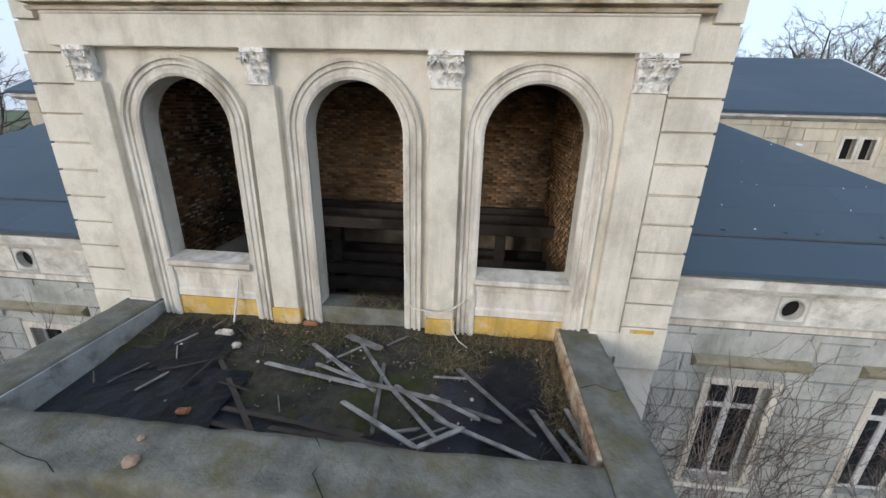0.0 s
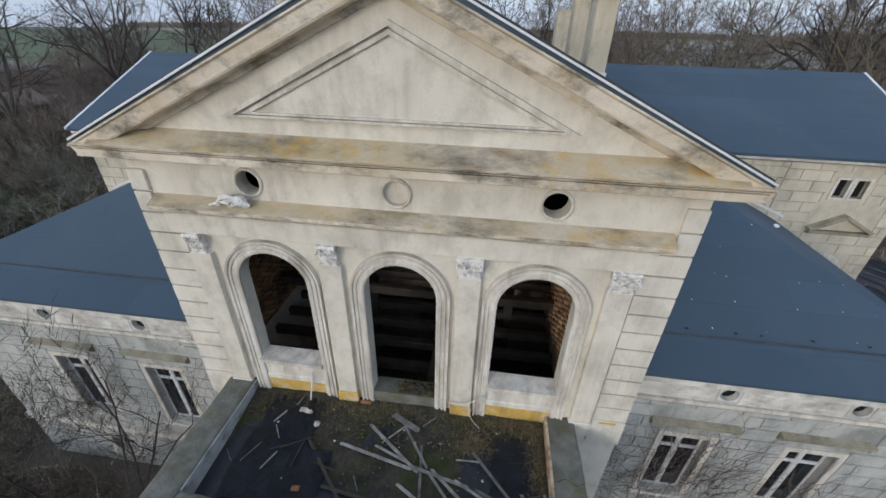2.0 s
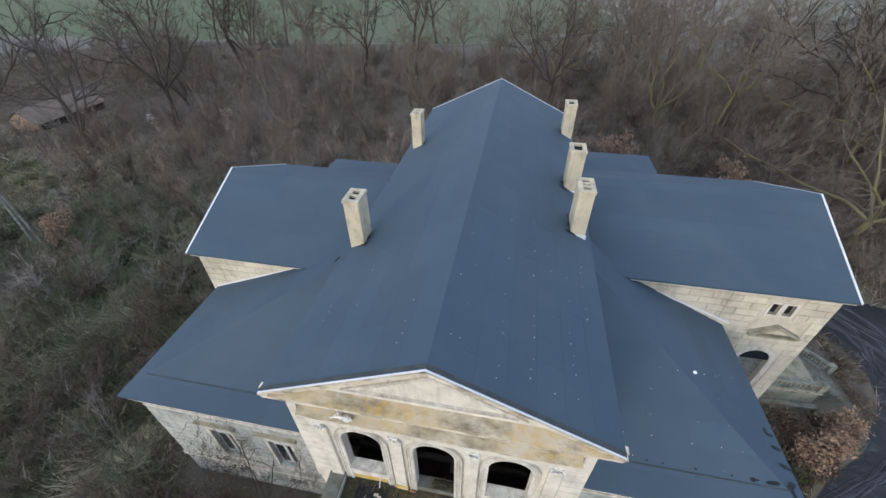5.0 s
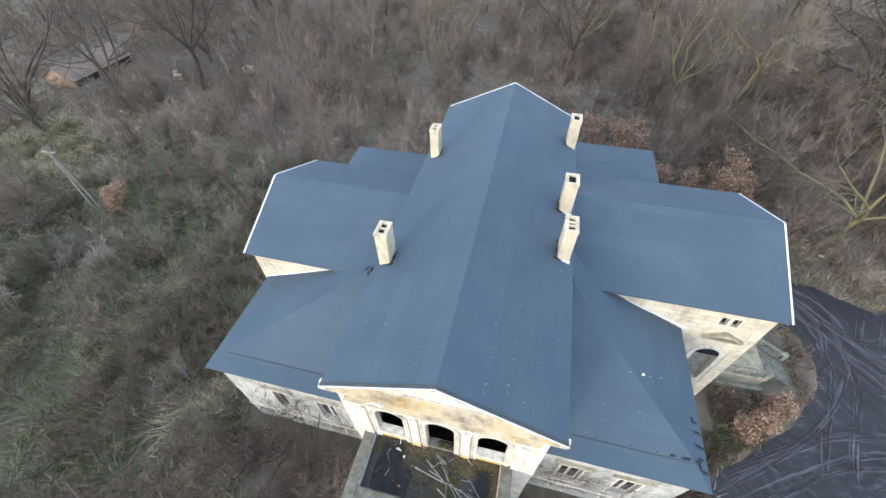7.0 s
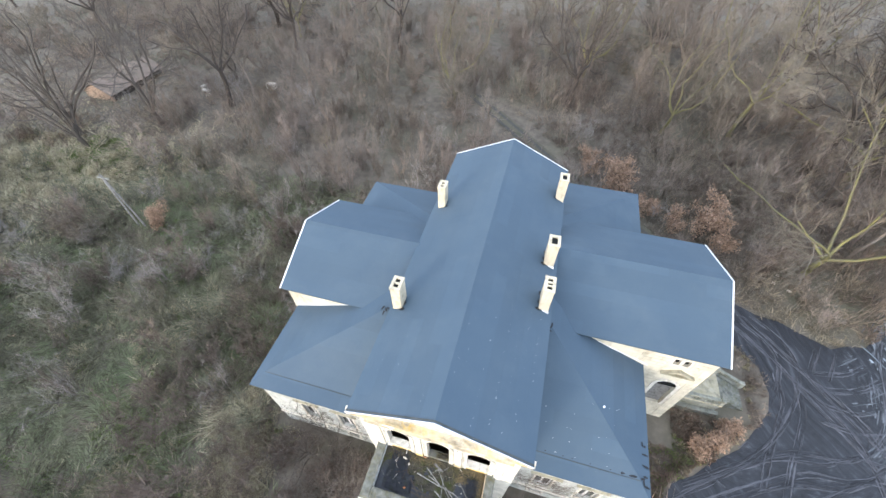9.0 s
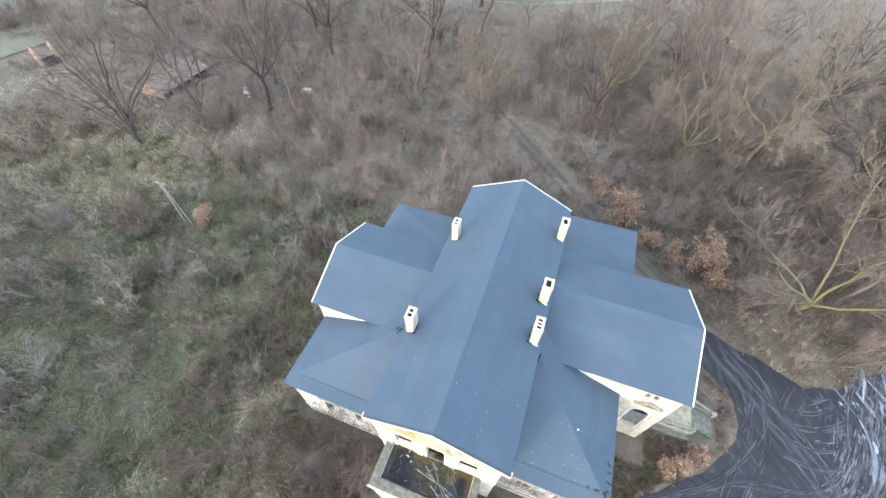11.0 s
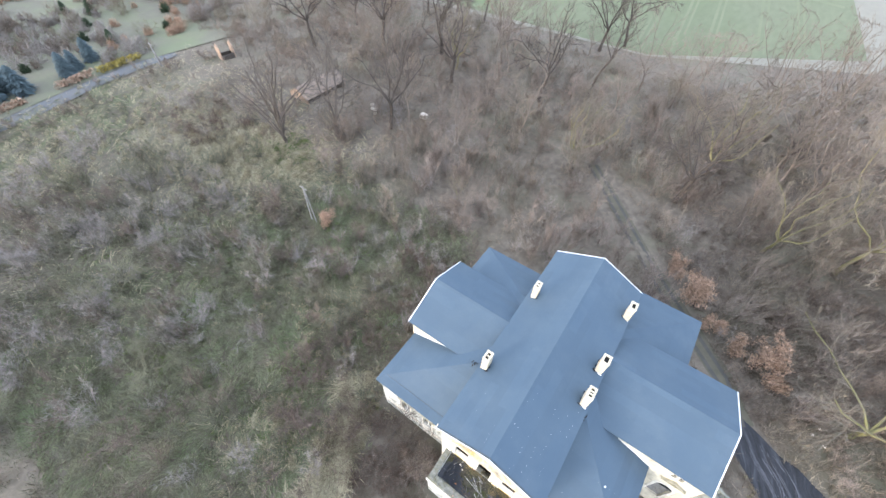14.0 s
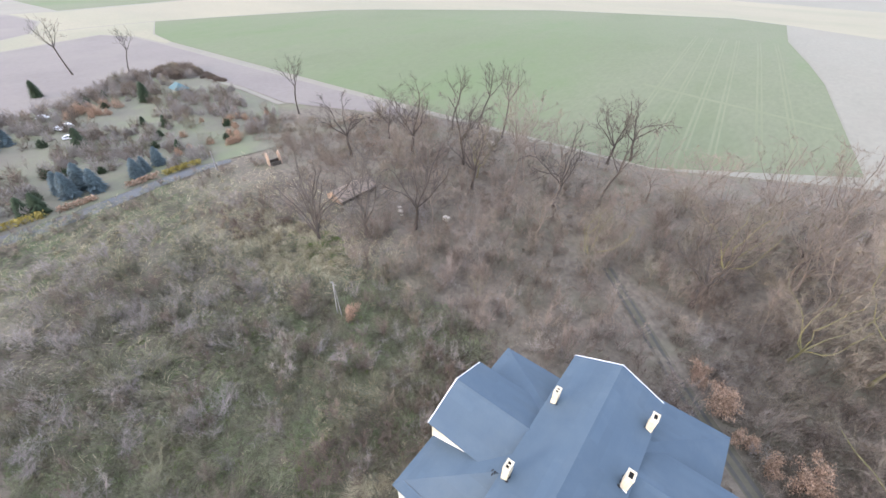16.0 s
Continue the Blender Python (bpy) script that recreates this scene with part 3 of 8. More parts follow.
def mud_ruts():
    """Curved ridges left by wheels in the yard, along a few turning circles."""
    rng = random.Random(5)
    v, f = [], []
    turns = ((27, 20, 8, 40), (27, 20, 8, 40), (27, 20, 20, 46), (75, 40, 14, 50), (27, 20, 8, 30))
    for k in range(220):
        cx, cy, r0, r1 = turns[k % 5]
        cx, cy = cx + rng.gauss(0, 1.6), cy + rng.gauss(0, 1.6)
        r, a0, span = rng.uniform(r0, r1), rng.uniform(0, 6.28), rng.uniform(0.05, 0.28)
        w, m = rng.uniform(0.02, 0.05), 5
        base = len(v)
        drift = rng.uniform(-1.5, 1.5)
        for i in range(m + 1):
            a = a0 + span * i / m
            q = w * math.sin(math.pi * i / m) * rng.uniform(0.5, 1.2) + 0.008
            rr = r + drift * i / m + rng.uniform(-0.05, 0.05)
            for o, h in ((-q, 0.0), (0, 0.035), (q, 0.0)):
                v.append((cx + (rr + o) * math.cos(a), cy + (rr + o) * math.sin(a), GROUND + 0.032 + h))
        for i in range(m):
            p = base + 3 * i
            for j in (0, 1):
                f += [(p + j, p + j + 1, p + j + 4), (p + j, p + j + 4, p + j + 3)]
    # the ways that wheels have taken, each a pair of tracks of broken ridges
    ways = (((27.7, 24.4), (30.9, 20.5), (33.4, 16.7), (36.0, 13.0), (39, 8)), ((15, 3), (19.9, 5.7), (23.6, 8.3), (27.1, 11.4), (29.8, 15.0), (31.4, 18.8), (31.1, 21.9), (28, 25)),
            ((14, 1), (19.8, 4.3), (26.0, 7.9), (30.2, 9.8), (34.5, 10.4), (37.8, 12.8), (40.2, 16.7), (42.0, 23.7), (45, 28)), ((18, 2), (23.4, 5.9), (28.4, 8.6), (32.4, 9.3), (35.4, 10.6), (41, 10)),
            ((33, 18.4), (35.4, 18.8), (37.5, 19.5), (40.0, 21.2)), ((37, 25), (36.2, 22.9), (34.0, 18.4)), ((46, 30), (44.2, 26.1), (42.6, 20.2), (41.2, 15.9), (38.8, 11.7), (35.2, 9.0), (29, 5)),
            ((48, 30), (45.5, 25.8), (43.0, 18.6), (40.2, 12.6), (36, 5), (30, -4)), ((33, 15.3), (35.0, 15.0), (37.0, 15.1), (39.0, 15.8)), ((27, 6), (28.6, 9.9), (30.0, 12.9), (30.9, 15.4), (31, 19)),
            ((50, 31), (48, 26), (46, 19), (43, 12), (40, 2), (38, -14)), ((27, 25), (28.4, 23.1), (31.8, 19.2), (34.8, 16.3), (36.8, 12.5), (37, 6)))
    flakes = []
    for way in ways:
        pts = [Vector((*p, 0)) for p in way]
        pts = [pts[0] * 2 - pts[1]] + pts + [pts[-1] * 2 - pts[-2]]
        line = []
        for p0, p1, p2, p3 in zip(pts, pts[1:], pts[2:], pts[3:]):
            for i in range(12):
                t = i / 12
                line.append(0.5 * (2 * p1 + (p2 - p0) * t + (2 * p0 - 5 * p1 + 4 * p2 - p3) * t * t + (3 * p1 - p0 - 3 * p2 + p3) * t * t * t))
        for wheel in (-0.85, 0.85):
            for ridge in range(7):
                off, i = wheel + rng.uniform(-0.3, 0.3), rng.randint(0, 6)
                while i < len(line) - 4:
                    run = min(rng.randint(4, 14), len(line) - 2 - i)
                    w = rng.uniform(0.02, 0.085)
                    base = len(v)
                    for k in range(run + 1):
                        d = (line[i + k + 1] - line[i + k]).normalized()
                        side = Vector((-d.y, d.x, 0))
                        q = w * math.sin(math.pi * (k + 0.3) / (run + 0.6)) * rng.uniform(0.5, 1.2)
                        c = line[i + k] + side * (off + rng.uniform(-0.03, 0.03))
                        for o, h in ((-q, 0.0), (0, 0.05), (q, 0.0)):
                            v.append((c.x + side.x * o, c.y + side.y * o, GROUND + 0.032 + h))
                    for k in range(run):
                        p = base + 3 * k
                        for j in (0, 1):
                            f += [(p + j, p + j + 1, p + j + 4), (p + j, p + j + 4, p + j + 3)]
                    if line[i].x > 38 and line[i].y > 6:
                        flakes.append((line[i], (line[i + 1] - line[i]).normalized(), off))
                    i += run + rng.randint(1, 6)
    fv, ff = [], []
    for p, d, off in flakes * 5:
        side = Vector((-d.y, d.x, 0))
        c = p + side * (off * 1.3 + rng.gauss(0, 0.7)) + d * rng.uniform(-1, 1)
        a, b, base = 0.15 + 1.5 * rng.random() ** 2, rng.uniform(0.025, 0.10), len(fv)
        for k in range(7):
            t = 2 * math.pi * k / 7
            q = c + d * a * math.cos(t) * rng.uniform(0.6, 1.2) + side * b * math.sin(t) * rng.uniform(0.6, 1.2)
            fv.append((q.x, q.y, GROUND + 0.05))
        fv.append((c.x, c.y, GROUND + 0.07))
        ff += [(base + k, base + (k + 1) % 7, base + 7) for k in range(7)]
    tagged(from_arrays("mud_crust", np.array(fv), np.array(ff), MUD_FLAKE), "pale flakes on the mud between the wheel tracks", "mud", kind="stuff")
    # pale bluish streaks in the far tracks: broken dashes along turning circles and along the way out
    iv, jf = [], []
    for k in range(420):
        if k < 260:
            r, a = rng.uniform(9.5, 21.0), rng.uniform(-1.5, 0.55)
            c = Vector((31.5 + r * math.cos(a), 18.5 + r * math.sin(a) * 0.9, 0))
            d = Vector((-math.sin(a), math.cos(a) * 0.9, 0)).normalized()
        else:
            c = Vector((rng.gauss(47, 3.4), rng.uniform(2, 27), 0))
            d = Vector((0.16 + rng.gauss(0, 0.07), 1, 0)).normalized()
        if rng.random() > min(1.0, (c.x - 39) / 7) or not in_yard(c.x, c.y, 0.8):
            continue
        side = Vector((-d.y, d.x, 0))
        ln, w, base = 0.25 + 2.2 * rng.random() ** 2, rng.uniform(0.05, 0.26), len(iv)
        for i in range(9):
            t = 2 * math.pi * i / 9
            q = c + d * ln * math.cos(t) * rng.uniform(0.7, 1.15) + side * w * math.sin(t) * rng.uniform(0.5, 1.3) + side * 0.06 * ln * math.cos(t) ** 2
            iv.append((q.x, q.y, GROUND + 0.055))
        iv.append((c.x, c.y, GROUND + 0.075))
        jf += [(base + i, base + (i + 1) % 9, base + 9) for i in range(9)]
    tagged(from_arrays("frozen_crust", np.array(iv), np.array(jf), BLUISH_STREAK), "pale bluish streaks in the wheel tracks", "ice", kind="stuff")
    v, f = np.array(v), np.array(f)
    x, y = v[f[:, 0], 0], v[f[:, 0], 1]
    keep = (x < 74) & (y > -38) & in_yard(x, y, -0.4) & in_yard(x, y, 0.4)
    tagged(from_arrays("wheel_rut", v, f[keep], MUD_PALE), "grey ridges of wheel ruts in the mud", "ruts", kind="stuff")
    for k in range(26):
        x, y = (rng.uniform(42, 66), rng.uniform(0, 24)) if k < 18 else (rng.uniform(26, 44), rng.uniform(-16, 6))
        a, b, t = rng.uniform(0.8, 3.2), rng.uniform(0.2, 0.55), rng.uniform(0.9, 2.2)
        bm = bmesh.new()
        ring = []
        for i in range(18):
            s = 2 * math.pi * i / 18
            q = 1 + 0.25 * math.sin(3 * s + k) + 0.15 * math.sin(5 * s)
            px_, py_ = a * q * math.cos(s), b * q * math.sin(s)
            ring.append(bm.verts.new((x + px_ * math.cos(t) - py_ * math.sin(t), y + px_ * math.sin(t) + py_ * math.cos(t), GROUND + 0.075)))
        bm.faces.new(ring)
        tagged(part("puddle", bm, PUDDLE), "long puddle standing in a wheel rut", "puddle", "puddles in the yard")


mud_ruts()

# ---- the manor house ----
house = thing("manor_house", "abandoned cream plaster manor with blue-grey felt roofs and a pedimented front", "house")
BAYS, PILASTERS = (-2.75, 0.0, 2.75), (-4.2, -1.4, 1.4, 4.2)
R_ARCH, SPRING, SILL, FLOOR = 0.76, 8.40, 6.15, 4.95
TX, THICK = 5.21, 0.32


def wall_section(bm):
    return part("wall_section", bm, CREAM, house)


def front_wall():
    edges = [-TX]
    for c in BAYS:
        edges += [c - R_ARCH, c + R_ARCH]
    edges.append(TX)
    for a, b in zip(edges[::2], edges[1::2]):
        wall_section(one_box(a, 0, GROUND, b, THICK, SPRING))
    for c in BAYS:
        wall_section(one_box(c - R_ARCH, 0.0, GROUND, c + R_ARCH, THICK - 0.05, SILL - 0.12 if c else 5.35))
        x0 = -TX if c < 0 else (-1.4 if c == 0 else 1.4)
        x1 = -1.4 if c < 0 else (1.4 if c == 0 else TX)
        bm = bmesh.new()
        wall_poly(bm, [(x1, SPRING)] + arch_points(c, SPRING, R_ARCH, 24) + [(x0, SPRING), (x0, 9.55), (x1, 9.55)], 0, THICK)
        wall_section(bm)
    xs = [-TX, -3.2, -2.4, -0.4, 0.4, 2.4, 3.2, TX]
    for k, (a, b) in enumerate(zip(xs, xs[1:])):
        if k % 2 == 0:
            wall_section(one_box(a, 0, 9.55, b, THICK, 11.0))
        else:
            n, cx = 24, (a + b) / 2
            for s in (1, -1):
                bm = bmesh.new()
                arc = [(cx + s * 0.235 * math.sin(math.pi * i / n), 10.66 + 0.235 * math.cos(math.pi * i / n)) for i in range(n + 1)]
                wall_poly(bm, arc + [(cx, 9.55), (b if s > 0 else a, 9.55), (b if s > 0 else a, 11.0), (cx, 11.0)], 0, THICK)
                wall_section(bm)
    bm = bmesh.new()
    wall_poly(bm, [(-TX, 11.0), (TX, 11.0), (TX, 11.25), (0, 13.95), (-TX, 11.25)], 0.0, THICK)
    wall_section(bm)


front_wall()


def archivolt(c, r, foot):
    outer = [(0.0, 0.02), (0.0, 0.07), (0.04, 0.09), (0.10, 0.09), (0.115, 0.06), (0.15, 0.06), (0.165, 0.09), (0.20, 0.09), (0.215, 0.06), (0.235, 0.06), (0.245, 0.10), (0.29, 0.11), (0.30, 0.0)]
    path = [(c + r, foot, 1, 0), (c + r, (foot + SPRING) / 2, 1, 0)]
    n = 28
    path += [(c + r * math.cos(math.pi * k / n), SPRING + r * math.sin(math.pi * k / n), math.cos(math.pi * k / n), math.sin(math.pi * k / n)) for k in range(n + 1)]
    path += [(c - r, (foot + SPRING) / 2, -1, 0), (c - r, foot, -1, 0)]
    bm = bmesh.new()
    sweep(bm, path, outer, 0.0)
    return part("arch_surround", bm, PALE, house, "moulded pale plaster arch surround with peeling paint")


for c in BAYS:
    archivolt(c, R_ARCH, 5.0)
    if c:
        bm = bmesh.new()
        moulding(bm, [(-0.16, SILL - 0.10), (-0.16, SILL - 0.02), (0.3, SILL + 0.03), (0.3, SILL - 0.12), (-0.10, SILL - 0.16)], c - R_ARCH - 0.02, c + R_ARCH + 0.02)
        part("window_sill", bm, PALE, house, "sloping pale window sill")
        bm = bmesh.new()
        moulding(bm, [(0.002, 5.38), (-0.045, 5.40), (-0.045, 5.52), (-0.02, 5.56), (-0.02, 5.86), (-0.05, 5.88), (-0.05, 5.98), (0.002, 5.99)], c - R_ARCH, c + R_ARCH)
        part("apron_panel", bm, PALE, house, "cracked plaster panel below the window")
        part("painted_band", one_box(c - R_ARCH, -0.035, 4.9, c + R_ARCH, 0.0, 5.38), YELLOW, house, "flaking yellow painted band")
part("threshold", one_box(-R_ARCH, -0.05, 4.8, R_ARCH, 0.42, 5.39), CONCRETE, house, "broken concrete door threshold")


def leaf(bm, cx, yb, zb, w, h, out, lean=0.0, tall=8):
    """A lobed leaf that rises along the bell and curls over at its tip."""
    rows = []
    for j in range(tall + 1):
        t = j / tall
        half = w * (0.55 + 0.75 * t - 0.95 * t ** 3) * (1 + 0.22 * math.cos(t * 6 * math.pi))
        bend = max(0.0, t - 0.62) / 0.38
        z = zb + h * (t if t < 0.8 else 0.8 + 0.2 * math.sin((t - 0.8) / 0.2 * 2.6)) - 0.25 * h * max(0.0, t - 0.85)
        y = yb - out * (0.35 * t + 0.95 * bend ** 1.5)
        rows.append([bm.verts.new((cx + lean * t + u * half, y + 0.28 * half * u * u - 0.012 * (1 - abs(u)) * (j % 2), z - 0.10 * h * u * u * t)) for u in (-1.0, -0.55, 0.0, 0.55, 1.0)])
    for p, q in zip(rows, rows[1:]):
        for i in range(4):
            bm.faces.new((p[i], p[i + 1], q[i + 1], q[i]))


def capital(x):
    """A leafy capital: bell, astragal, two tiers of curled leaves, corner scrolls, a flower and the slab on top."""
    bm = bmesh.new()
    z0, z1, y = 9.06, 9.55, -0.12
    w0, w1 = 0.215, 0.25
    rng = random.Random(int(x * 10))
    extrude(bm, [(x - w0, y, z0), (x + w0, y, z0), (x + w1 - 0.035, y - 0.05, z1 - 0.07), (x - w1 + 0.035, y - 0.05, z1 - 0.07)], (0, 0.14, 0))
    box(bm, x - w0 - 0.015, y - 0.025, z0, x + w0 + 0.015, 0.0, z0 + 0.035)
    box(bm, x - w1, y - 0.10, z1 - 0.065, x + w1, 0.0, z1)
    box(bm, x - w1 + 0.02, y - 0.075, z1 - 0.085, x + w1 - 0.02, 0.0, z1 - 0.067)
    for zb, h, spots, w, out in ((z0 + 0.035, 0.19, (-0.15, 0.0, 0.15), 0.074, 0.12), (z0 + 0.11, 0.26, (-0.205, -0.078, 0.078, 0.205), 0.066, 0.15)):
        for c in spots:
            if rng.random() < 0.12:
                continue
            leaf(bm, x + c, y - 0.008 - 0.03 * (zb - z0), zb, w * rng.uniform(0.9, 1.08), h * rng.uniform(0.94, 1.05), out * rng.uniform(0.85, 1.15), c * 0.12)
    for side in (-1, 1):
        # a scroll: a tapering bar wound one and a half turns
        cx, cz = x + side * (w1 - 0.055), z1 - 0.135
        rows = []
        for k in range(19):
            a = 0.5 * k
            r = 0.062 * (1 - k / 24)
            p = (cx - side * r * math.cos(a), cz + r * math.sin(a))
            wd = 0.014 * (1 - k / 40)
            n = (-side * math.cos(a) * wd, math.sin(a) * wd)
            rows.append([bm.verts.new((p[0] + i * n[0], y - 0.055 - o, p[1] + i * n[1])) for i, o in ((-1, 0.0), (-1, 0.055), (1, 0.055), (1, 0.0))])
        for p, q in zip(rows, rows[1:]):
            for i in range(3):
                bm.faces.new((p[i], p[i + 1], q[i + 1], q[i]))
        leaf(bm, x + side * 0.12, y - 0.03, z0 + 0.27, 0.05, 0.17, 0.09, side * 0.07, 6)
    for k in range(5):
        a = 2 * math.pi * k / 5 + 0.3
        leaf(bm, x + 0.028 * math.cos(a), y - 0.095, z1 - 0.075 + 0.028 * math.sin(a), 0.024, 0.045, 0.03, 0.0, 3)
    if x < 0:
        for v in bm.verts:
            v.co.x = x + (v.co.x - x) * (0.72 + 0.12 * noise.noise(v.co * 9))
    return part("capital", bm, CAPITAL, house, "chipped white leafy plaster capital")


for x in PILASTERS:
    part("pilaster", soft_box(x - 0.235, -0.12, 5.32, x + 0.235, 0.01, 9.06, r=0.01), CREAM, house)
    part("pilaster_base", soft_box(x - 0.26, -0.15, 4.85, x + 0.26, 0.01, 5.32, r=0.012), YELLOW if abs(x) < 3 else CREAM, house, "worn pilaster base with traces of yellow paint")
    capital(x)


def mitre(bm, side):
    """Cuts a moulding off upright at the middle of the gable and closes the cut."""
    cut = bmesh.ops.bisect_plane(bm, geom=[*bm.verts, *bm.edges, *bm.faces], plane_co=(0.004 * side, 0, 0), plane_no=(-side, 0, 0), clear_outer=True)
    bmesh.ops.holes_fill(bm, edges=[e for e in cut["geom_cut"] if isinstance(e, bmesh.types.BMEdge)])


def entablature():
    bm = bmesh.new()
    moulding(bm, [(0.0, 9.55), (-0.165, 9.55), (-0.17, 9.57), (-0.17, 9.96), (-0.19, 9.98), (-0.19, 9.998), (0.0, 9.998)], -4.62, 4.62)
    part("architrave", bm, CREAM, house)
    bm = bmesh.new()
    moulding(bm, [(0.0, 10.0), (-0.20, 10.01), (-0.23, 10.05), (-0.16, 10.055), (-0.16, 10.085), (-0.31, 10.09), (-0.32, 10.16), (0.0, 10.16)], -4.80, 4.80)
    part("string_cornice", bm, SOILED, house)
    bm = bmesh.new()
    moulding(bm, [(0.0, 10.162), (-0.315, 10.162), (-0.305, 10.18), (0.0, 10.31)], -4.80, 4.80)
    part("string_cornice_top", bm, LICHEN, house, "lichen-stained top of the string cornice")
    bm = bmesh.new()
    moulding(bm, [(0.0, 10.95), (-0.035, 10.955), (-0.05, 10.985), (-0.05, 11.06), (-0.08, 11.075), (-0.36, 11.085), (-0.38, 11.095), (-0.38, 11.225), (-0.33, 11.23), (-0.33, 11.247), (-0.40, 11.25), (-0.42, 11.28), (-0.37, 11.284), (-0.37, 11.298), (-0.44, 11.302), (-0.455, 11.34), (0.0, 11.34)], -5.72, 5.72)
    part("cornice", bm, SOILED, house, "projecting stained main cornice")
    bm = bmesh.new()
    moulding(bm, [(0.0, 11.342), (-0.45, 11.342), (-0.44, 11.36), (0.0, 11.58)], -5.4, 5.4)
    part("cornice_top", bm, LICHEN, house, "sloping cornice top with orange lichen and soot")
    for s in (-1, 1):
        run = Vector((5.74, 0, 2.70))
        length, u = run.length, run.normalized()
        up = Vector((-u.z, 0, u.x))
        bm = bmesh.new()
        o = Vector((-5.78, 0, 11.20))
        loop = [o + up * b + Vector((0, -a, 0)) for a, b in ((0.0, -0.26), (0.05, -0.25), (0.08, -0.17), (0.32, -0.16), (0.34, -0.13), (0.36, 0.05), (0.40, 0.075), (0.40, 0.10), (0.22, 0.11), (0.22, 0.17), (0.0, 0.17))]
        if s > 0:
            loop = [Vector((-p.x, p.y, p.z)) for p in loop]
            u = Vector((-u.x, 0, u.z))
        extrude(bm, loop, u * (length + 0.4))
        mitre(bm, s)
        part("raking_cornice", bm, SOILED, house, "raking cornice streaked with soot")
    for s in (-1, 1):
        for lift, out, thick in ((-0.02, 0.24, 0.03),):
            u = Vector((5.74, 0, 2.70)).normalized()
            up = Vector((-u.z, 0, u.x))
            o = Vector((-5.60, 0, 11.285)) + up * lift
            loop = [o + up * q + Vector((0, -p, 0)) for p, q in ((0, 0), (out, 0), (out, thick), (0, thick))]
            if s > 0:
                loop = [Vector((-p.x, p.y, p.z)) for p in loop]
                u = Vector((-u.x, 0, u.z))
            bm = bmesh.new()
            extrude(bm, loop, u * 6.6)
            mitre(bm, s)
            part("cornice_fillet", bm, SOILED, house)
    # sunk triangle in the gable field
    tri = [(-2.95, 11.86), (2.95, 11.86), (0.0, 13.33)]
    for inset, depth, mat in ((0.0, 0.09, PALE), (0.12, 0.05, PALE)):
        bm = bmesh.new()
        c = Vector((0, 12.3))
        for k in range(3):
            a, b = Vector(tri[k]), Vector(tri[(k + 1) % 3])
            a, b = a.lerp(c, inset), b.lerp(c, inset)
            a2, b2 = a.lerp(c, 0.08), b.lerp(c, 0.08)
            wall_poly(bm, [tuple(a), tuple(b), tuple(b2), tuple(a2)], -depth, 0.001)
        part("gable_moulding", bm, mat, house)
    # rims of the round openings, one blind with a sunk disc
    bm = bmesh.new()
    wall_poly(bm, [(0.25 * math.cos(2 * math.pi * k / 24), 10.66 + 0.25 * math.sin(2 * math.pi * k / 24)) for k in range(24)], 0.09, 0.14)
    part("blind_window_disc", bm, CREAM, house, "sunk plaster disc of a blind round window")
    for x in (-2.8, 0.0, 2.8):
        bm = bmesh.new()
        n = 28
        path = [(x + 0.235 * math.cos(2 * math.pi * k / n), 10.66 + 0.235 * math.sin(2 * math.pi * k / n), math.cos(2 * math.pi * k / n), math.sin(2 * math.pi * k / n)) for k in range(n + 1)]
        sweep(bm, path, [(0, 0), (0, 0.035), (0.03, 0.05), (0.055, 0.03), (0.06, 0.0)], 0.0)
        part("round_window_rim", bm, PALE, house)


entablature()


def courses():
    """Rusticated corner blocks of the tower, each a raised course."""
    for s in (-1, 1):
        z = 5.42
        while z < 10.75:
            top = min(z + 0.445, 10.88)
            x0, x1 = (4.47, TX + 0.006)
            if top > 10.0:
                x0 = 4.86
            a, b = (x0, x1) if s > 0 else (-x1, -x0)
            part("corner_course", soft_box(a, -0.07, z, b, 0.30, top - 0.03, r=0.007), CREAM, house)
            z = top + 0.005
        a, b = (4.47, TX + 0.02) if s > 0 else (-TX - 0.02, -4.47)
        part("corner_plinth", soft_box(a, -0.085, 4.6, b, 0.3, 5.40, r=0.012), CREAM, house)
    part("limewash_trace", one_box(4.62, -0.0885, 5.30, TX - 0.2, -0.0865, 5.375), YELLOW, house, "worn trace of yellow limewash")


courses()


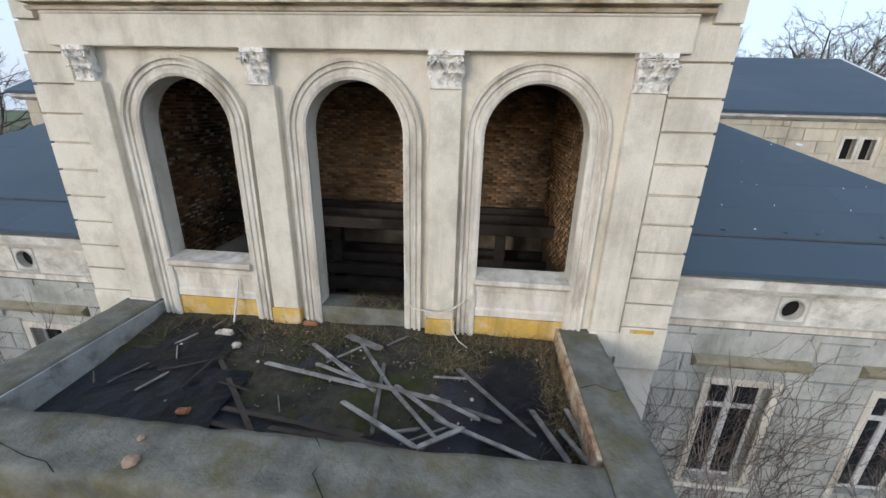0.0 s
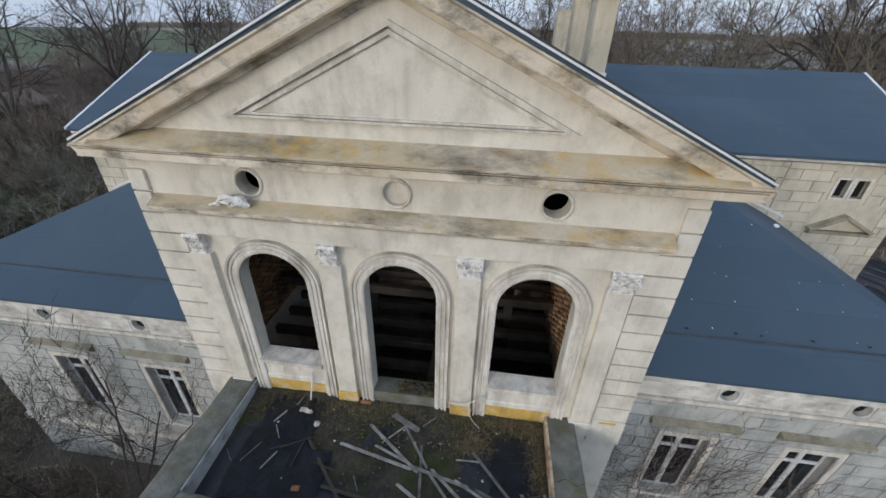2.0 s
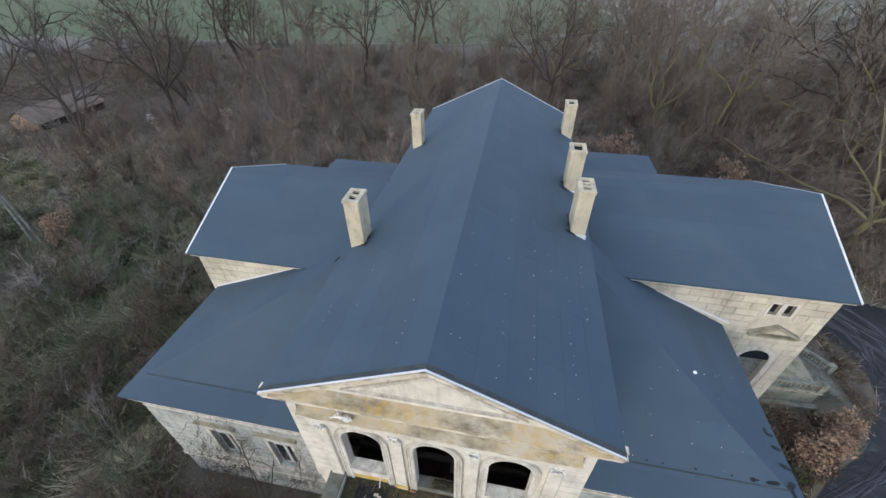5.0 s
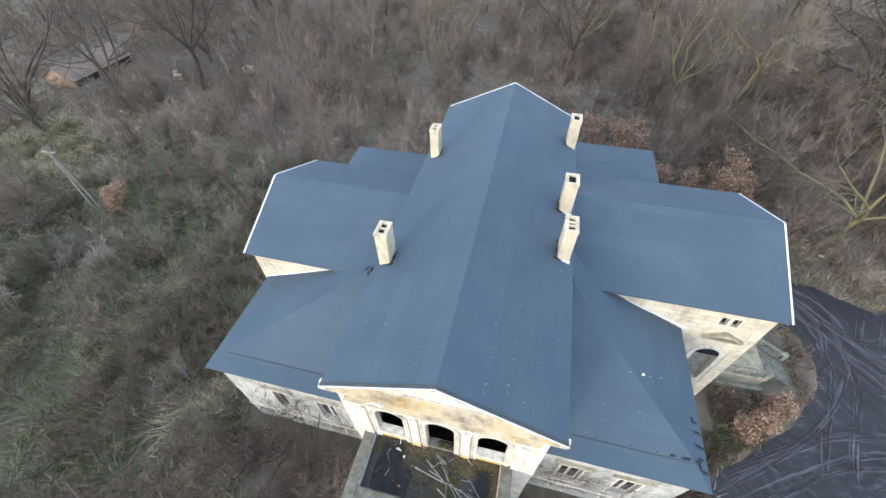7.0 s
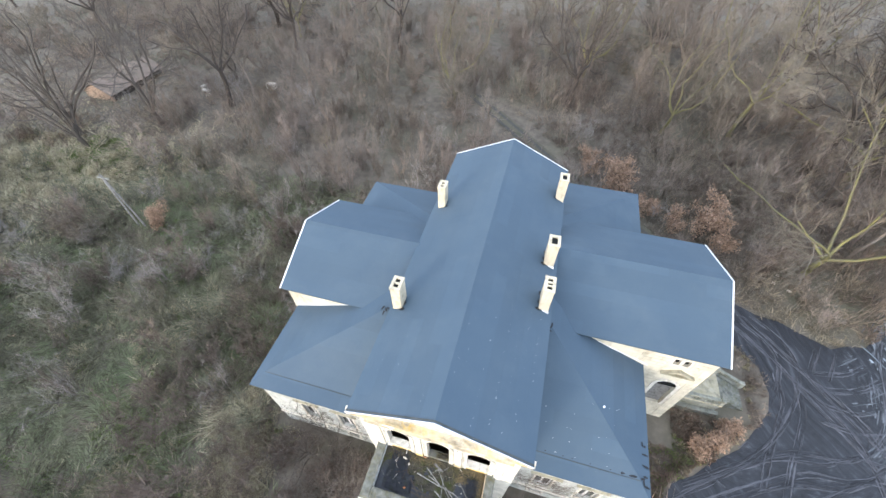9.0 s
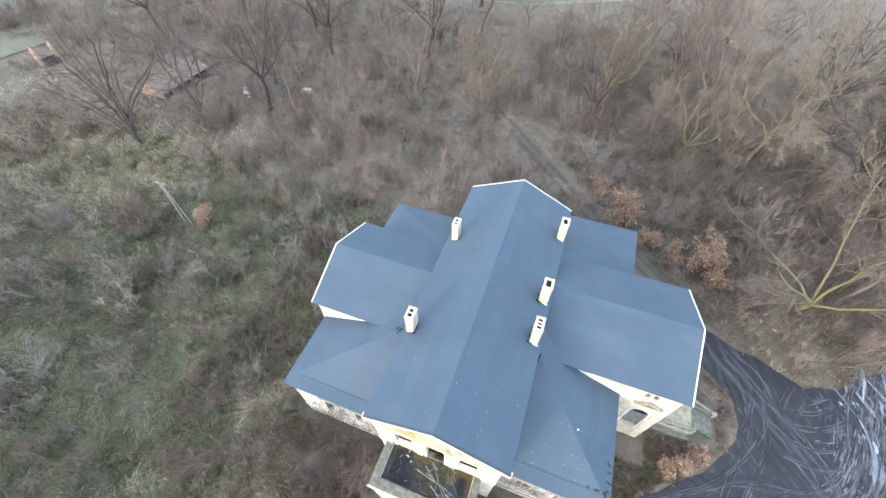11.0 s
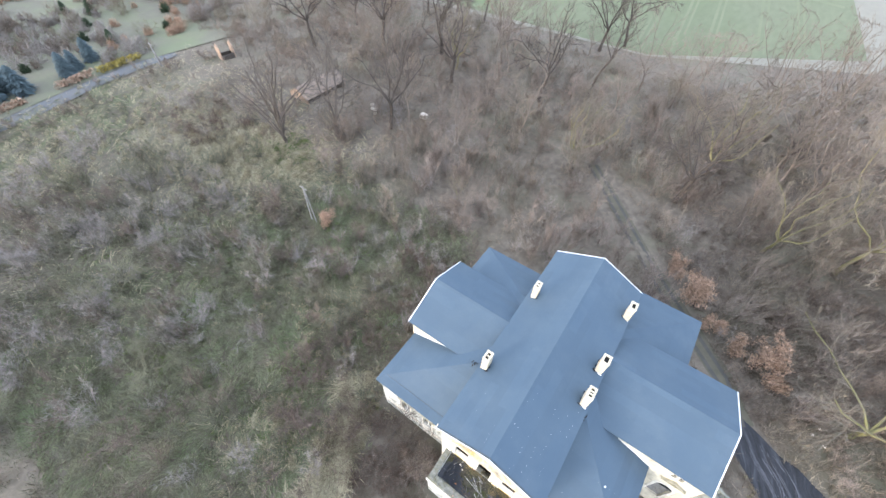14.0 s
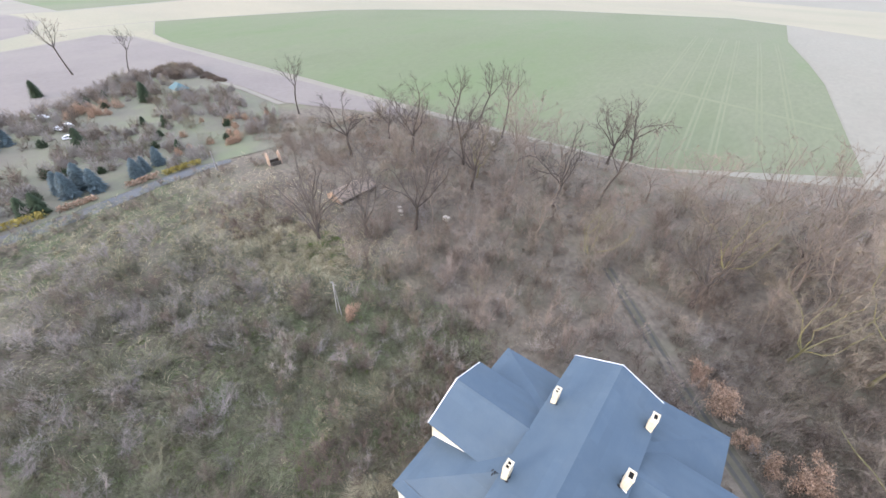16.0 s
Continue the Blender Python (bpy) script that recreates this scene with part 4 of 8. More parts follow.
def tower_body():
    bm = bmesh.new()
    for s in (-1, 1):
        a, b = (TX - 0.5, TX) if s > 0 else (-TX, -TX + 0.5)
        box(bm, a, THICK, GROUND, b, 27.0, 11.3)
    box(bm, -TX, 26.5, GROUND, TX, 27.0, 11.3)
    wall_poly(bm, [(-TX, 11.3), (TX, 11.3), (0, 13.9)], 26.6, 27.0)
    part("nave_wall", bm, CREAM, house, "cream plaster long walls")
    # brick inner room behind the arches
    part("inner_side_wall", one_box(3.9, THICK + 0.002, 4.6, TX - 0.5, 5.3, 9.3), MORTAR, house, "rough mortar behind bare inner bricks")
    bm = bmesh.new()
    box(bm, -TX + 0.5, 5.3, GROUND, TX - 0.5, 5.6, 11.6)
    part("inner_back_wall", bm, MORTAR, house, "rough mortar behind bare inner bricks")
    bm = bmesh.new()
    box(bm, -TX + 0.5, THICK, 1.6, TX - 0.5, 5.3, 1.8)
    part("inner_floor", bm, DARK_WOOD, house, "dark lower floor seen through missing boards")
    # Ceiling set low and black, unseen, to darken the room; partition blacks the attic.
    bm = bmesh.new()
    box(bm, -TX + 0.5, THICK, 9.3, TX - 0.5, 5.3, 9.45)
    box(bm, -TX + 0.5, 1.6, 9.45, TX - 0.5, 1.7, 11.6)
    part("inner_ceiling", bm, DARK, house, "black ceiling added low to darken the room behind the arches")
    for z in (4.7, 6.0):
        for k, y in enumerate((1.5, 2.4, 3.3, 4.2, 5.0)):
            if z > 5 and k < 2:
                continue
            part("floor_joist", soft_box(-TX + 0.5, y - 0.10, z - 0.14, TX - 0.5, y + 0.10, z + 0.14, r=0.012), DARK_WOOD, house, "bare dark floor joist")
    for x in (-2.0, 0.55, 2.6):
        part("timber_post", soft_box(x - 0.14, 4.05, 1.8, x + 0.14, 4.35, 6.0, r=0.012), DARK_WOOD, house, "dark timber post")
    part("cross_beam", soft_box(0.42, 0.9, 4.80, 0.68, 5.2, 5.05, r=0.012), DARK_WOOD, house)


tower_body()


def inner_bricks():
    """Bare brick courses on the room's back wall and right wall."""
    rng = np.random.default_rng(3)
    v, f = [], []
    cube = np.array([(0, 0, 0), (1, 0, 0), (1, 0, 1), (0, 0, 1), (0, 1, 0), (1, 1, 0), (1, 1, 1), (0, 1, 1)], float)
    faces = np.array([(0, 1, 2), (0, 2, 3), (0, 3, 7), (0, 7, 4), (1, 5, 6), (1, 6, 2), (3, 2, 6), (3, 6, 7), (0, 4, 5), (0, 5, 1)])
    for row in range(47):
        z = 5.3 + row * 0.085
        for k in range(37):
            x = -4.7 + k * 0.26 + (0.13 if row % 2 else 0)
            if x > 3.65:
                continue
            d = rng.uniform(0.0, 0.025) if rng.random() > 0.04 else -0.04
            p = cube * (0.245, 0.06, 0.07) + (x, 5.3 - d - 0.005, z)
            f.append(faces + 8 * len(v))
            v.append(p)
    for side in (-1, 1):
        for row in range(47):
            z = 5.3 + row * 0.085
            for k in range(18):
                y = 0.55 + k * 0.26 + (0.13 if row % 2 else 0)
                if y > 5.05:
                    continue
                d = rng.uniform(0.0, 0.025)
                p = cube[:, [1, 0, 2]] * (0.06, 0.245, 0.07) + ((3.9 - d - 0.055) if side > 0 else (-4.71 + d - 0.005), y, z)
                f.append(faces + 8 * len(v))
                v.append(p)
    ob = from_arrays("bare_brickwork", np.concatenate(v), np.concatenate(f), BRICK, house)
    tagged(ob, "bare uneven red-brown brick courses", kind="stuff")


inner_bricks()

# ---- wings: walls ----
WALL_Y, EAVE = 1.30, 6.15
LEFT_X, RIGHT_X = -15.25, 13.55


def window(x0, x1, z0, z1, y, parent, cross=True):
    """A casement set back in its reveal: white frame, dark panes, sill and surround."""
    w = new("window")
    w.parent = parent
    t, yy = 0.07, y + 0.20
    bm = bmesh.new()
    box(bm, x0, yy, z0, x0 + t, yy + 0.06, z1)
    box(bm, x1 - t, yy, z0, x1, yy + 0.06, z1)
    box(bm, x0 + t, yy, z1 - t, x1 - t, yy + 0.06, z1)
    box(bm, x0 + t, yy, z0, x1 - t, yy + 0.06, z0 + t)
    part("window_frame", bm, WHITE_WOOD, w, "peeling white window frame")
    xm, zt = (x0 + x1) / 2, z0 + (z1 - z0) * 0.74
    if cross:
        part("mullion", soft_box(xm - 0.075, yy - 0.02, z0 + t, xm + 0.075, yy + 0.04, z1 - t, r=0.01), WHITE_WOOD, w)
        for a, b in ((x0 + t, xm - 0.075), (xm + 0.075, x1 - t)):
            part("transom", soft_box(a, yy - 0.015, zt - 0.06, b, yy + 0.04, zt + 0.06, r=0.01), WHITE_WOOD, w)
            part("pane", one_box(a, yy + 0.02, zt + 0.06, b, yy + 0.028, z1 - t), GLASS, w)
            part("pane", one_box(a, yy + 0.02, z0 + t, b, yy + 0.028, zt - 0.06), GLASS, w)
    else:
        # A black sheet in the opening paints the unlit room, without glass.
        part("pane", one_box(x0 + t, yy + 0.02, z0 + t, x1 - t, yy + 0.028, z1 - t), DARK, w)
    bm = bmesh.new()
    s = 0.16
    box(bm, x0 - s, y - 0.05, z0 - 0.02, x0, y + 0.02, z1 + s)
    box(bm, x1, y - 0.05, z0 - 0.02, x1 + s, y + 0.02, z1 + s)
    box(bm, x0, y - 0.05, z1, x1, y + 0.02, z1 + s)
    part("surround", bm, PALE, w)
    part("sill", soft_box(x0 - s - 0.05, y - 0.14, z0 - 0.14, x1 + s + 0.05, y + 0.2, z0 - 0.02, r=0.012), PALE, w)
    return w


def ashlar(x0, x1, z0, z1, y, holes, parent, course=0.46, length=1.15, thick=0.05, mat=GREY):
    """Raised plaster blocks with sunk joints, cut round the openings. Blocks of one size share a mesh."""
    made = {}
    z, row = z0, 0
    while z < z1 - 0.1:
        top = min(z + course, z1)
        x = x0 - (length / 2 if row % 2 else 0)
        while x < x1:
            a, b = max(x, x0), min(x + length, x1)
            spans = [(a, b)]
            for h0, h1, g0, g1 in holes:
                if g1 > z + 0.02 and g0 < top - 0.02:
                    spans = [s for p, q in spans for s in ((p, min(q, h0)), (max(p, h1), q)) if s[1] - s[0] > 0.08]
            for p, q in spans:
                key = (round(q - p, 2), round(top - z, 2))
                if key not in made:
                    bm = bmesh.new()
                    w, h, r = key[0] - 0.022, key[1] - 0.03, 0.010
                    back = [bm.verts.new(c) for c in ((0, 0, 0), (w, 0, 0), (w, 0, h), (0, 0, h))]
                    front = [bm.verts.new(c) for c in ((r, -thick, r), (w - r, -thick, r), (w - r, -thick, h - r), (r, -thick, h - r))]
                    bm.faces.new(front)
                    for i in range(4):
                        j = (i + 1) % 4
                        bm.faces.new((back[i], back[j], front[j], front[i]))
                    me = bpy.data.meshes.new("block")
                    bm.to_mesh(me)
                    bm.free()
                    me.materials.append(mat)
                    made[key] = me
                ob = new("block", made[key])
                ob.parent = parent
                ob.location = (p + 0.011, y, z + 0.015)
            x += length
        z, row = top, row + 1


def front_wing(x0, x1, win, oculi):
    top = EAVE - 0.12
    wall = new("wing_wall")
    wall.parent = house
    rects = [(c - 0.62, c + 0.62, 0.75, 3.45) for c in win]
    low = [(c - 0.5, c + 0.5, -1.7, -0.9) for c in win]
    cells = rects + low + [(c - 0.25, c + 0.25, 5.03, 5.53) for c in oculi]
    xs = sorted({x0, x1, *(c[0] for c in cells), *(c[1] for c in cells)})
    for a, b in zip(xs, xs[1:]):
        z = GROUND
        for lo, hi in sorted((c[2], c[3]) for c in cells if c[0] < (a + b) / 2 < c[1]) + [(top, top)]:
            if lo > z:
                part("masonry", one_box(a, WALL_Y, z, b, WALL_Y + 0.45, lo), GREY, wall, "stained grey plaster masonry")
            z = hi
    for c in oculi:
        for s in (1, -1):
            bm = bmesh.new()
            arc = [(c + s * 0.2 * math.sin(math.pi * k / 14), 5.28 + 0.2 * math.cos(math.pi * k / 14)) for k in range(15)]
            wall_poly(bm, arc + [(c, 5.03), (c + s * 0.25, 5.03), (c + s * 0.25, 5.53), (c, 5.53)], WALL_Y - 0.012, WALL_Y + 0.45)
            part("masonry", bm, EAVES, wall)
    for c in win:
        window(c - 0.62, c + 0.62, 0.75, 3.45, WALL_Y, wall)
        window(c - 0.5, c + 0.5, -1.7, -0.9, WALL_Y, wall, cross=False)
        bm = bmesh.new()
        extrude(bm, [(c - 1.12, WALL_Y, 3.86), (c - 1.12, WALL_Y - 0.10, 3.92), (c - 1.12, WALL_Y - 0.17, 4.02), (c - 1.12, WALL_Y - 0.18, 4.09), (c - 1.12, WALL_Y, 4.15)], (2.24, 0, 0))
        part("window_hood", bm, HOOD, wall, "lichen-covered hood moulding over the window")
        # Black sheet behind the panes, painting the unlit room.
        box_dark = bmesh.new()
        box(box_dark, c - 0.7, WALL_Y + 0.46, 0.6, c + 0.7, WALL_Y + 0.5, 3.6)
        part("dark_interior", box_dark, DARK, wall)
    bm = bmesh.new()
    extrude(bm, [(x0, WALL_Y, 5.60), (x0, WALL_Y - 0.12, 5.62), (x0, WALL_Y - 0.16, 5.72), (x0, WALL_Y - 0.36, 5.80), (x0, WALL_Y - 0.36, 5.98), (x0, WALL_Y, 6.0)], (x1 - x0, 0, 0))
    part("eaves_cornice", bm, EAVES, wall, "peeling pale eaves cornice")
    bm = bmesh.new()
    box(bm, x0, WALL_Y - 0.07, 4.82, x1, WALL_Y, 4.94)
    part("string_course", bm, PALE, wall)
    stops = [x0] + [v for c in sorted(oculi) for v in (c - 0.3, c + 0.3)] + [x1]
    for a, d in zip(stops[::2], stops[1::2]):
        part("frieze", one_box(a, WALL_Y - 0.015, 4.96, d, WALL_Y - 0.001, 5.59), EAVES, wall, "whitewashed frieze with flaking patches")
    bm = bmesh.new()
    box(bm, x0, WALL_Y - 0.16, -0.25, x1, WALL_Y, 0.0)
    part("plinth_course", bm, PALE, wall)
    holes = [(a - 0.17, b + 0.17, c - 0.1, d + 0.17) for a, b, c, d in rects] + [(c - 1.16, c + 1.16, 3.84, 4.2) for c in win] + [(a - 0.17, b + 0.17, c - 0.1, d + 0.17) for a, b, c, d in low]
    ashlar(x0, x1, -2.5, -0.28, WALL_Y, holes, wall)
    ashlar(x0, x1, 0.02, 4.80, WALL_Y, holes, wall)
    for c in oculi:
        bm = bmesh.new()
        n = 20
        path = [(c + 0.2 * math.cos(2 * math.pi * k / n), 5.28 + 0.2 * math.sin(2 * math.pi * k / n), math.cos(2 * math.pi * k / n), math.sin(2 * math.pi * k / n)) for k in range(n + 1)]
        sweep(bm, path, [(0, 0), (0, 0.02), (0.03, 0.02), (0.04, 0.0)], WALL_Y)
        part("round_vent_rim", bm, GREY, wall)
        # Black sheet close behind the vent, painting the shade inside its hole.
        part("dark_void", one_box(c - 0.24, WALL_Y + 0.12, 5.04, c + 0.24, WALL_Y + 0.15, 5.52), DARK, wall)
    return wall


front_wing(LEFT_X, -TX, (-11.6, -8.3), (-11.6, -8.4))
front_wing(TX, RIGHT_X, (7.7, 10.95), (8.15, 11.2))


def plain_walls():
    """Side and rear walls of the low wings and the two-storey cross wings."""
    bm = bmesh.new()
    box(bm, LEFT_X, WALL_Y + 0.45, GROUND, LEFT_X + 0.45, 8.45, 6.2)
    box(bm, RIGHT_X - 0.45, WALL_Y + 0.45, GROUND, RIGHT_X, 10.75, 6.2)
    part("low_side_wall", bm, GREY, house)
    # left cross wing
    bm = bmesh.new()
    lx, y0, y1 = -15.85, 8.45, 19.2
    box(bm, lx, y0, GROUND, -TX, y0 + 0.45, 8.85)
    box(bm, lx, y1 - 0.45, GROUND, -TX, y1, 8.85)
    extrude(bm, [(lx, y0 + 0.45, GROUND), (lx, y1 - 0.45, GROUND), (lx, y1 - 0.45, 8.85), (lx, 13.85, 11.2), (lx, y0 + 0.45, 8.85)], (0.45, 0, 0))
    part("cross_wing_wall", bm, WING, house)
    # right cross wing, its front wall with a pair of small windows and an arched porch door
    bm = bmesh.new()
    rx, y0, y1 = 18.5, 10.75, 22.4
    holed_wall(bm, TX, rx, GROUND, 8.85, y0, y0 + 0.45, [(15.62, 16.06, 7.34, 8.1), (16.30, 16.74, 7.34, 8.1), (15.75, 17.35, 0.2, 3.7)])
    box(bm, TX, y1 - 0.45, GROUND, rx, y1, 8.85)
    extrude(bm, [(rx, y0 + 0.45, GROUND), (rx, y1 - 0.45, GROUND), (rx, y1 - 0.45, 8.85), (rx, 16.5, 11.2), (rx, y0 + 0.45, 8.85)], (-0.45, 0, 0))
    part("cross_wing_wall", bm, WING, house)
    # rear low wings
    bm = bmesh.new()
    box(bm, -14.8, 19.2, GROUND, -14.35, 25.8, 6.3)
    box(bm, -14.8, 25.35, GROUND, -TX, 25.8, 6.3)
    box(bm, 13.5, 22.4, GROUND, 13.95, 31.4, 6.3)
    box(bm, 5.0, 30.95, GROUND, 13.95, 31.4, 6.3)
    box(bm, 5.0, 27.0, GROUND, 5.45, 31.4, 6.3)
    part("rear_wall", bm, GREY, house)


plain_walls()
ashlar(-15.85, -TX, 5.0, 8.72, 8.45, [], house, mat=WING)
ashlar(RIGHT_X, 18.5, GROUND, 8.72, 10.75, [(15.40, 16.96, 7.15, 8.3), (15.2, 17.9, 5.7, 6.7), (15.4, 17.7, -2.6, 4.75)], house, mat=WING)
ashlar(TX + 0.6, RIGHT_X, 6.2, 8.72, 10.75, [], house, mat=WING)


def right_wing_front():
    y = 10.75
    for x0, x1 in ((15.62, 16.06), (16.30, 16.74)):
        w = new("window")
        w.parent = house
        bm = bmesh.new()
        for a, b, c, d in ((x0 - 0.11, x0, 7.24, 8.2), (x1, x1 + 0.11, 7.24, 8.2), (x0, x1, 8.1, 8.2), (x0, x1, 7.24, 7.34)):
            box(bm, a, y - 0.06, c, b, y + 0.05, d)
        part("surround", bm, PALE, w)
        # Black sheet set into the opening, painting its unlit inside.
        part("dark_opening", one_box(x0, y + 0.16, 7.34, x1, y + 0.19, 8.1), DARK, w)
    bm = bmesh.new()
    holed_cornice = [(y, 8.70), (y - 0.12, 8.72), (y - 0.3, 8.82), (y - 0.3, 8.93), (y, 8.95)]
    moulding(bm, holed_cornice, TX, 18.8)
    part("eaves_cornice", bm, EAVES, house)
    bm = bmesh.new()
    moulding(bm, [(8.45, 8.70), (8.33, 8.72), (8.15, 8.82), (8.15, 8.93), (8.45, 8.95)], -16.1, -TX)
    part("eaves_cornice", bm, EAVES, house)
    # small pediment over the porch door
    bm = bmesh.new()
    for s in (-1, 1):
        a, b = Vector((16.55 + s * 1.18, 5.85)), Vector((16.55, 6.48))
        wall_poly(bm, [tuple(a), tuple(b), (b.x, b.y + 0.16), (a.x + s * 0.08, a.y + 0.12)], y - 0.30, y)
    box(bm, 15.37, y - 0.22, 5.72, 17.73, y, 5.85)
    part("door_pediment", bm, HOOD, house, "small lichen-stained pediment over the side door")
    # arched surround
    bm = bmesh.new()
    r, n = 0.85, 18
    path = [(16.55 + r, 0.2, 1, 0)] + [(16.55 + r * math.cos(math.pi * k / n), 3.7 + r * math.sin(math.pi * k / n), math.cos(math.pi * k / n), math.sin(math.pi * k / n)) for k in range(n + 1)] + [(16.55 - r, 0.2, -1, 0)]
    sweep(bm, path, [(-0.06, 0.0), (-0.06, 0.08), (0.1, 0.10), (0.22, 0.10), (0.24, 0.0)], y)
    part("door_surround", bm, PALE, house)
    bm = bmesh.new()
    wall_poly(bm, arch_points(16.55, 3.7, 0.8, 16), y - 0.012, y + 0.02)
    part("fanlight", bm, GLASS, house, "dark arched fanlight over the side door")
    part("side_door", one_box(15.75, y + 0.25, 0.2, 17.35, y + 0.3, 3.7), OLD_WOOD, house, "grey wooden side door")


right_wing_front()


def balustrade(a, b, high, parent):
    """A stone balustrade from foot a to foot b: bottom rail, turned posts a hand apart, top rail and end piers."""
    a, b = Vector(a), Vector(b)
    d = b - a
    flat = Vector((d.x, d.y, 0)).normalized()
    side = Vector((-flat.y, flat.x, 0))
    for z0, z1, w in ((0.0, 0.14, 0.13), (high - 0.14, high, 0.15)):
        bm = bmesh.new()
        extrude(bm, [a + side * w + Vector((0, 0, z0)), a - side * w + Vector((0, 0, z0)), a - side * w + Vector((0, 0, z1)), a + side * w + Vector((0, 0, z1))], d)
        part("rail", bm, STONE, parent)
    n = int(d.length / 0.27)
    for k in range(n):
        p = a + d * ((k + 0.5) / n)
        bm = bmesh.new()
        zs = (0.13, 0.22, 0.36, 0.55, high - 0.13)
        tube(bm, [p + Vector((0, 0, z)) for z in zs], (0.06, 0.05, 0.085, 0.045, 0.065), 6)
        part("baluster", bm, STONE, parent)
    for p in (a, b):
        bm = bmesh.new()
        box(bm, p.x - 0.19, p.y - 0.19, p.z - 0.05, p.x + 0.19, p.y + 0.19, p.z + high + 0.08)
        bmesh.ops.bevel(bm, geom=list(bm.edges), offset=0.02, segments=1, affect="EDGES")
        part("pier", bm, STONE, parent)


def porch_steps():
    """Stone terrace with balustrades and a stair at the gable end of the cross wing."""
    st = thing("porch_stair", "weathered stone terrace with balustrades and a stair at the wing's end", "stairs")
    top = -0.95
    part("terrace", one_box(18.52, 12.5, GROUND - 0.1, 23.3, 17.2, top), STONE, st, "stained plaster terrace wall")
    part("paving", soft_box(18.52, 12.4, top + 0.002, 23.4, 17.3, top + 0.10, r=0.02), HOOD, st, "dark mossy stone paving")
    part("plinth", soft_box(18.9, 12.1, GROUND - 0.1, 23.6, 12.48, GROUND + 0.55, r=0.03), STONE, st)
    for k in range(8):
        part("step", soft_box(23.42 + 0.34 * k, 13.4, GROUND - 0.1, 23.76 + 0.34 * k, 15.6, top + 0.1 - 0.2 * (k + 1), r=0.015), CONCRETE, st, "worn mossy stone step")
    balustrade((18.75, 12.62, top + 0.1), (23.2, 12.62, top + 0.1), 0.85, st)
    balustrade((23.2, 15.85, top + 0.1), (26.2, 15.85, GROUND + 0.05), 0.85, st)
    bm = bmesh.new()
    extrude(bm, [(23.3, 15.7, GROUND - 0.1), (26.4, 15.7, GROUND - 0.1), (26.4, 15.7, GROUND + 0.04), (23.3, 15.7, top + 0.09)], (0, 0.32, 0))
    part("stair_wall", bm, STONE, st)
    # Black sheet flat on the wall, painting the shade of a doorway.
    part("door_recess", one_box(18.502, 13.2, top + 0.11, 18.54, 15.2, 2.2), DARK, st, "flat black sheet painting the shade of a doorway in the gable wall")


porch_steps()

# ---- roofs ----
def clip(poly, axis, limit, keep_less):
    """Cuts a flat polygon of (u, v) at a line."""
    out = []
    for k in range(len(poly)):
        a, b = poly[k - 1], poly[k]
        ina, inb = (a[axis] <= limit) == keep_less, (b[axis] <= limit) == keep_less
        if ina != inb:
            t = (limit - a[axis]) / (b[axis] - a[axis])
            out.append((a[0] + t * (b[0] - a[0]), a[1] + t * (b[1] - a[1])))
        if inb:
            out.append(b)
    return out


def felt_sheets(face, along, parent, width=1.0, length=7.5, thick=0.004):
    """Lays felt in sheets along the eaves on a roof face, each a thin piece of its own."""
    p = [Vector(q) for q in face]
    nrm = (p[1] - p[0]).cross(p[2] - p[0]).normalized()
    if nrm.z < 0:
        nrm = -nrm
    u = Vector(along).normalized()
    up = nrm.cross(u).normalized()
    flat = [((q - p[0]).dot(u), (q - p[0]).dot(up)) for q in p]
    v0, v1 = min(q[1] for q in flat), max(q[1] for q in flat)
    u0, u1 = min(q[0] for q in flat), max(q[0] for q in flat)
    row, v = 0, v0
    while v < v1 - 0.05:
        x = u0 - (length * (0.37 * row % 1.0))
        while x < u1:
            piece = flat
            for axis, limit, less in ((0, x + length - 0.004, True), (0, x, False), (1, v + width - 0.004, True), (1, v, False)):
                piece = clip(piece, axis, limit, less)
                if len(piece) < 3:
                    break
            if len(piece) >= 3:
                bm = bmesh.new()
                bottom = [bm.verts.new(p[0] + u * a + up * b + nrm * 0.002) for a, b in piece]
                top = [bm.verts.new(p[0] + u * a + up * b + nrm * (0.002 + thick)) for a, b in piece]
                bm.faces.new(top)
                for i in range(len(top)):
                    j = (i + 1) % len(top)
                    bm.faces.new((bottom[i], bottom[j], top[j], top[i]))
                part("felt_sheet", bm, FELT, parent)
            x += length
        v += width
        row += 1


def roof_part(name, faces, label="", along=(1, 0, 0)):
    bm = bmesh.new()
    for f in faces:
        slab(bm, f, 0.10)
    roof = part(name, bm, FELT, house, label)
    for f in faces:
        felt_sheets(f, along, roof)
    return roof


RIDGE, NAVE_E, NX, NY0, NY1 = 14.14, 11.40, 5.75, -0.36, 27.25
roof_part("nave_roof", [[(0, NY0, RIDGE), (-NX, NY0, NAVE_E), (-NX, NY1, NAVE_E), (0, NY1, RIDGE)], [(0, NY0, RIDGE), (0, NY1, RIDGE), (NX, NY1, NAVE_E), (NX, NY0, NAVE_E)]],
          "blue-grey felt gable roof over the main range", (0, 1, 0))


def gable_roof_x(x0, x1, y0, yr, y1, ze, zr):
    return [[(x0, y0, ze), (x1, y0, ze), (x1, yr, zr), (x0, yr, zr)], [(x0, yr, zr), (x1, yr, zr), (x1, y1, ze), (x0, y1, ze)]]


LW = (-16.21, 8.08, 13.89, 19.55)
RW = (18.88, 10.37, 16.52, 22.72)
W_E, W_R = 9.03, 11.53
roof_part("cross_wing_roof", gable_roof_x(LW[0], -0.9, LW[1], LW[2], LW[3], W_E, W_R), "blue-grey felt roof of a cross wing")
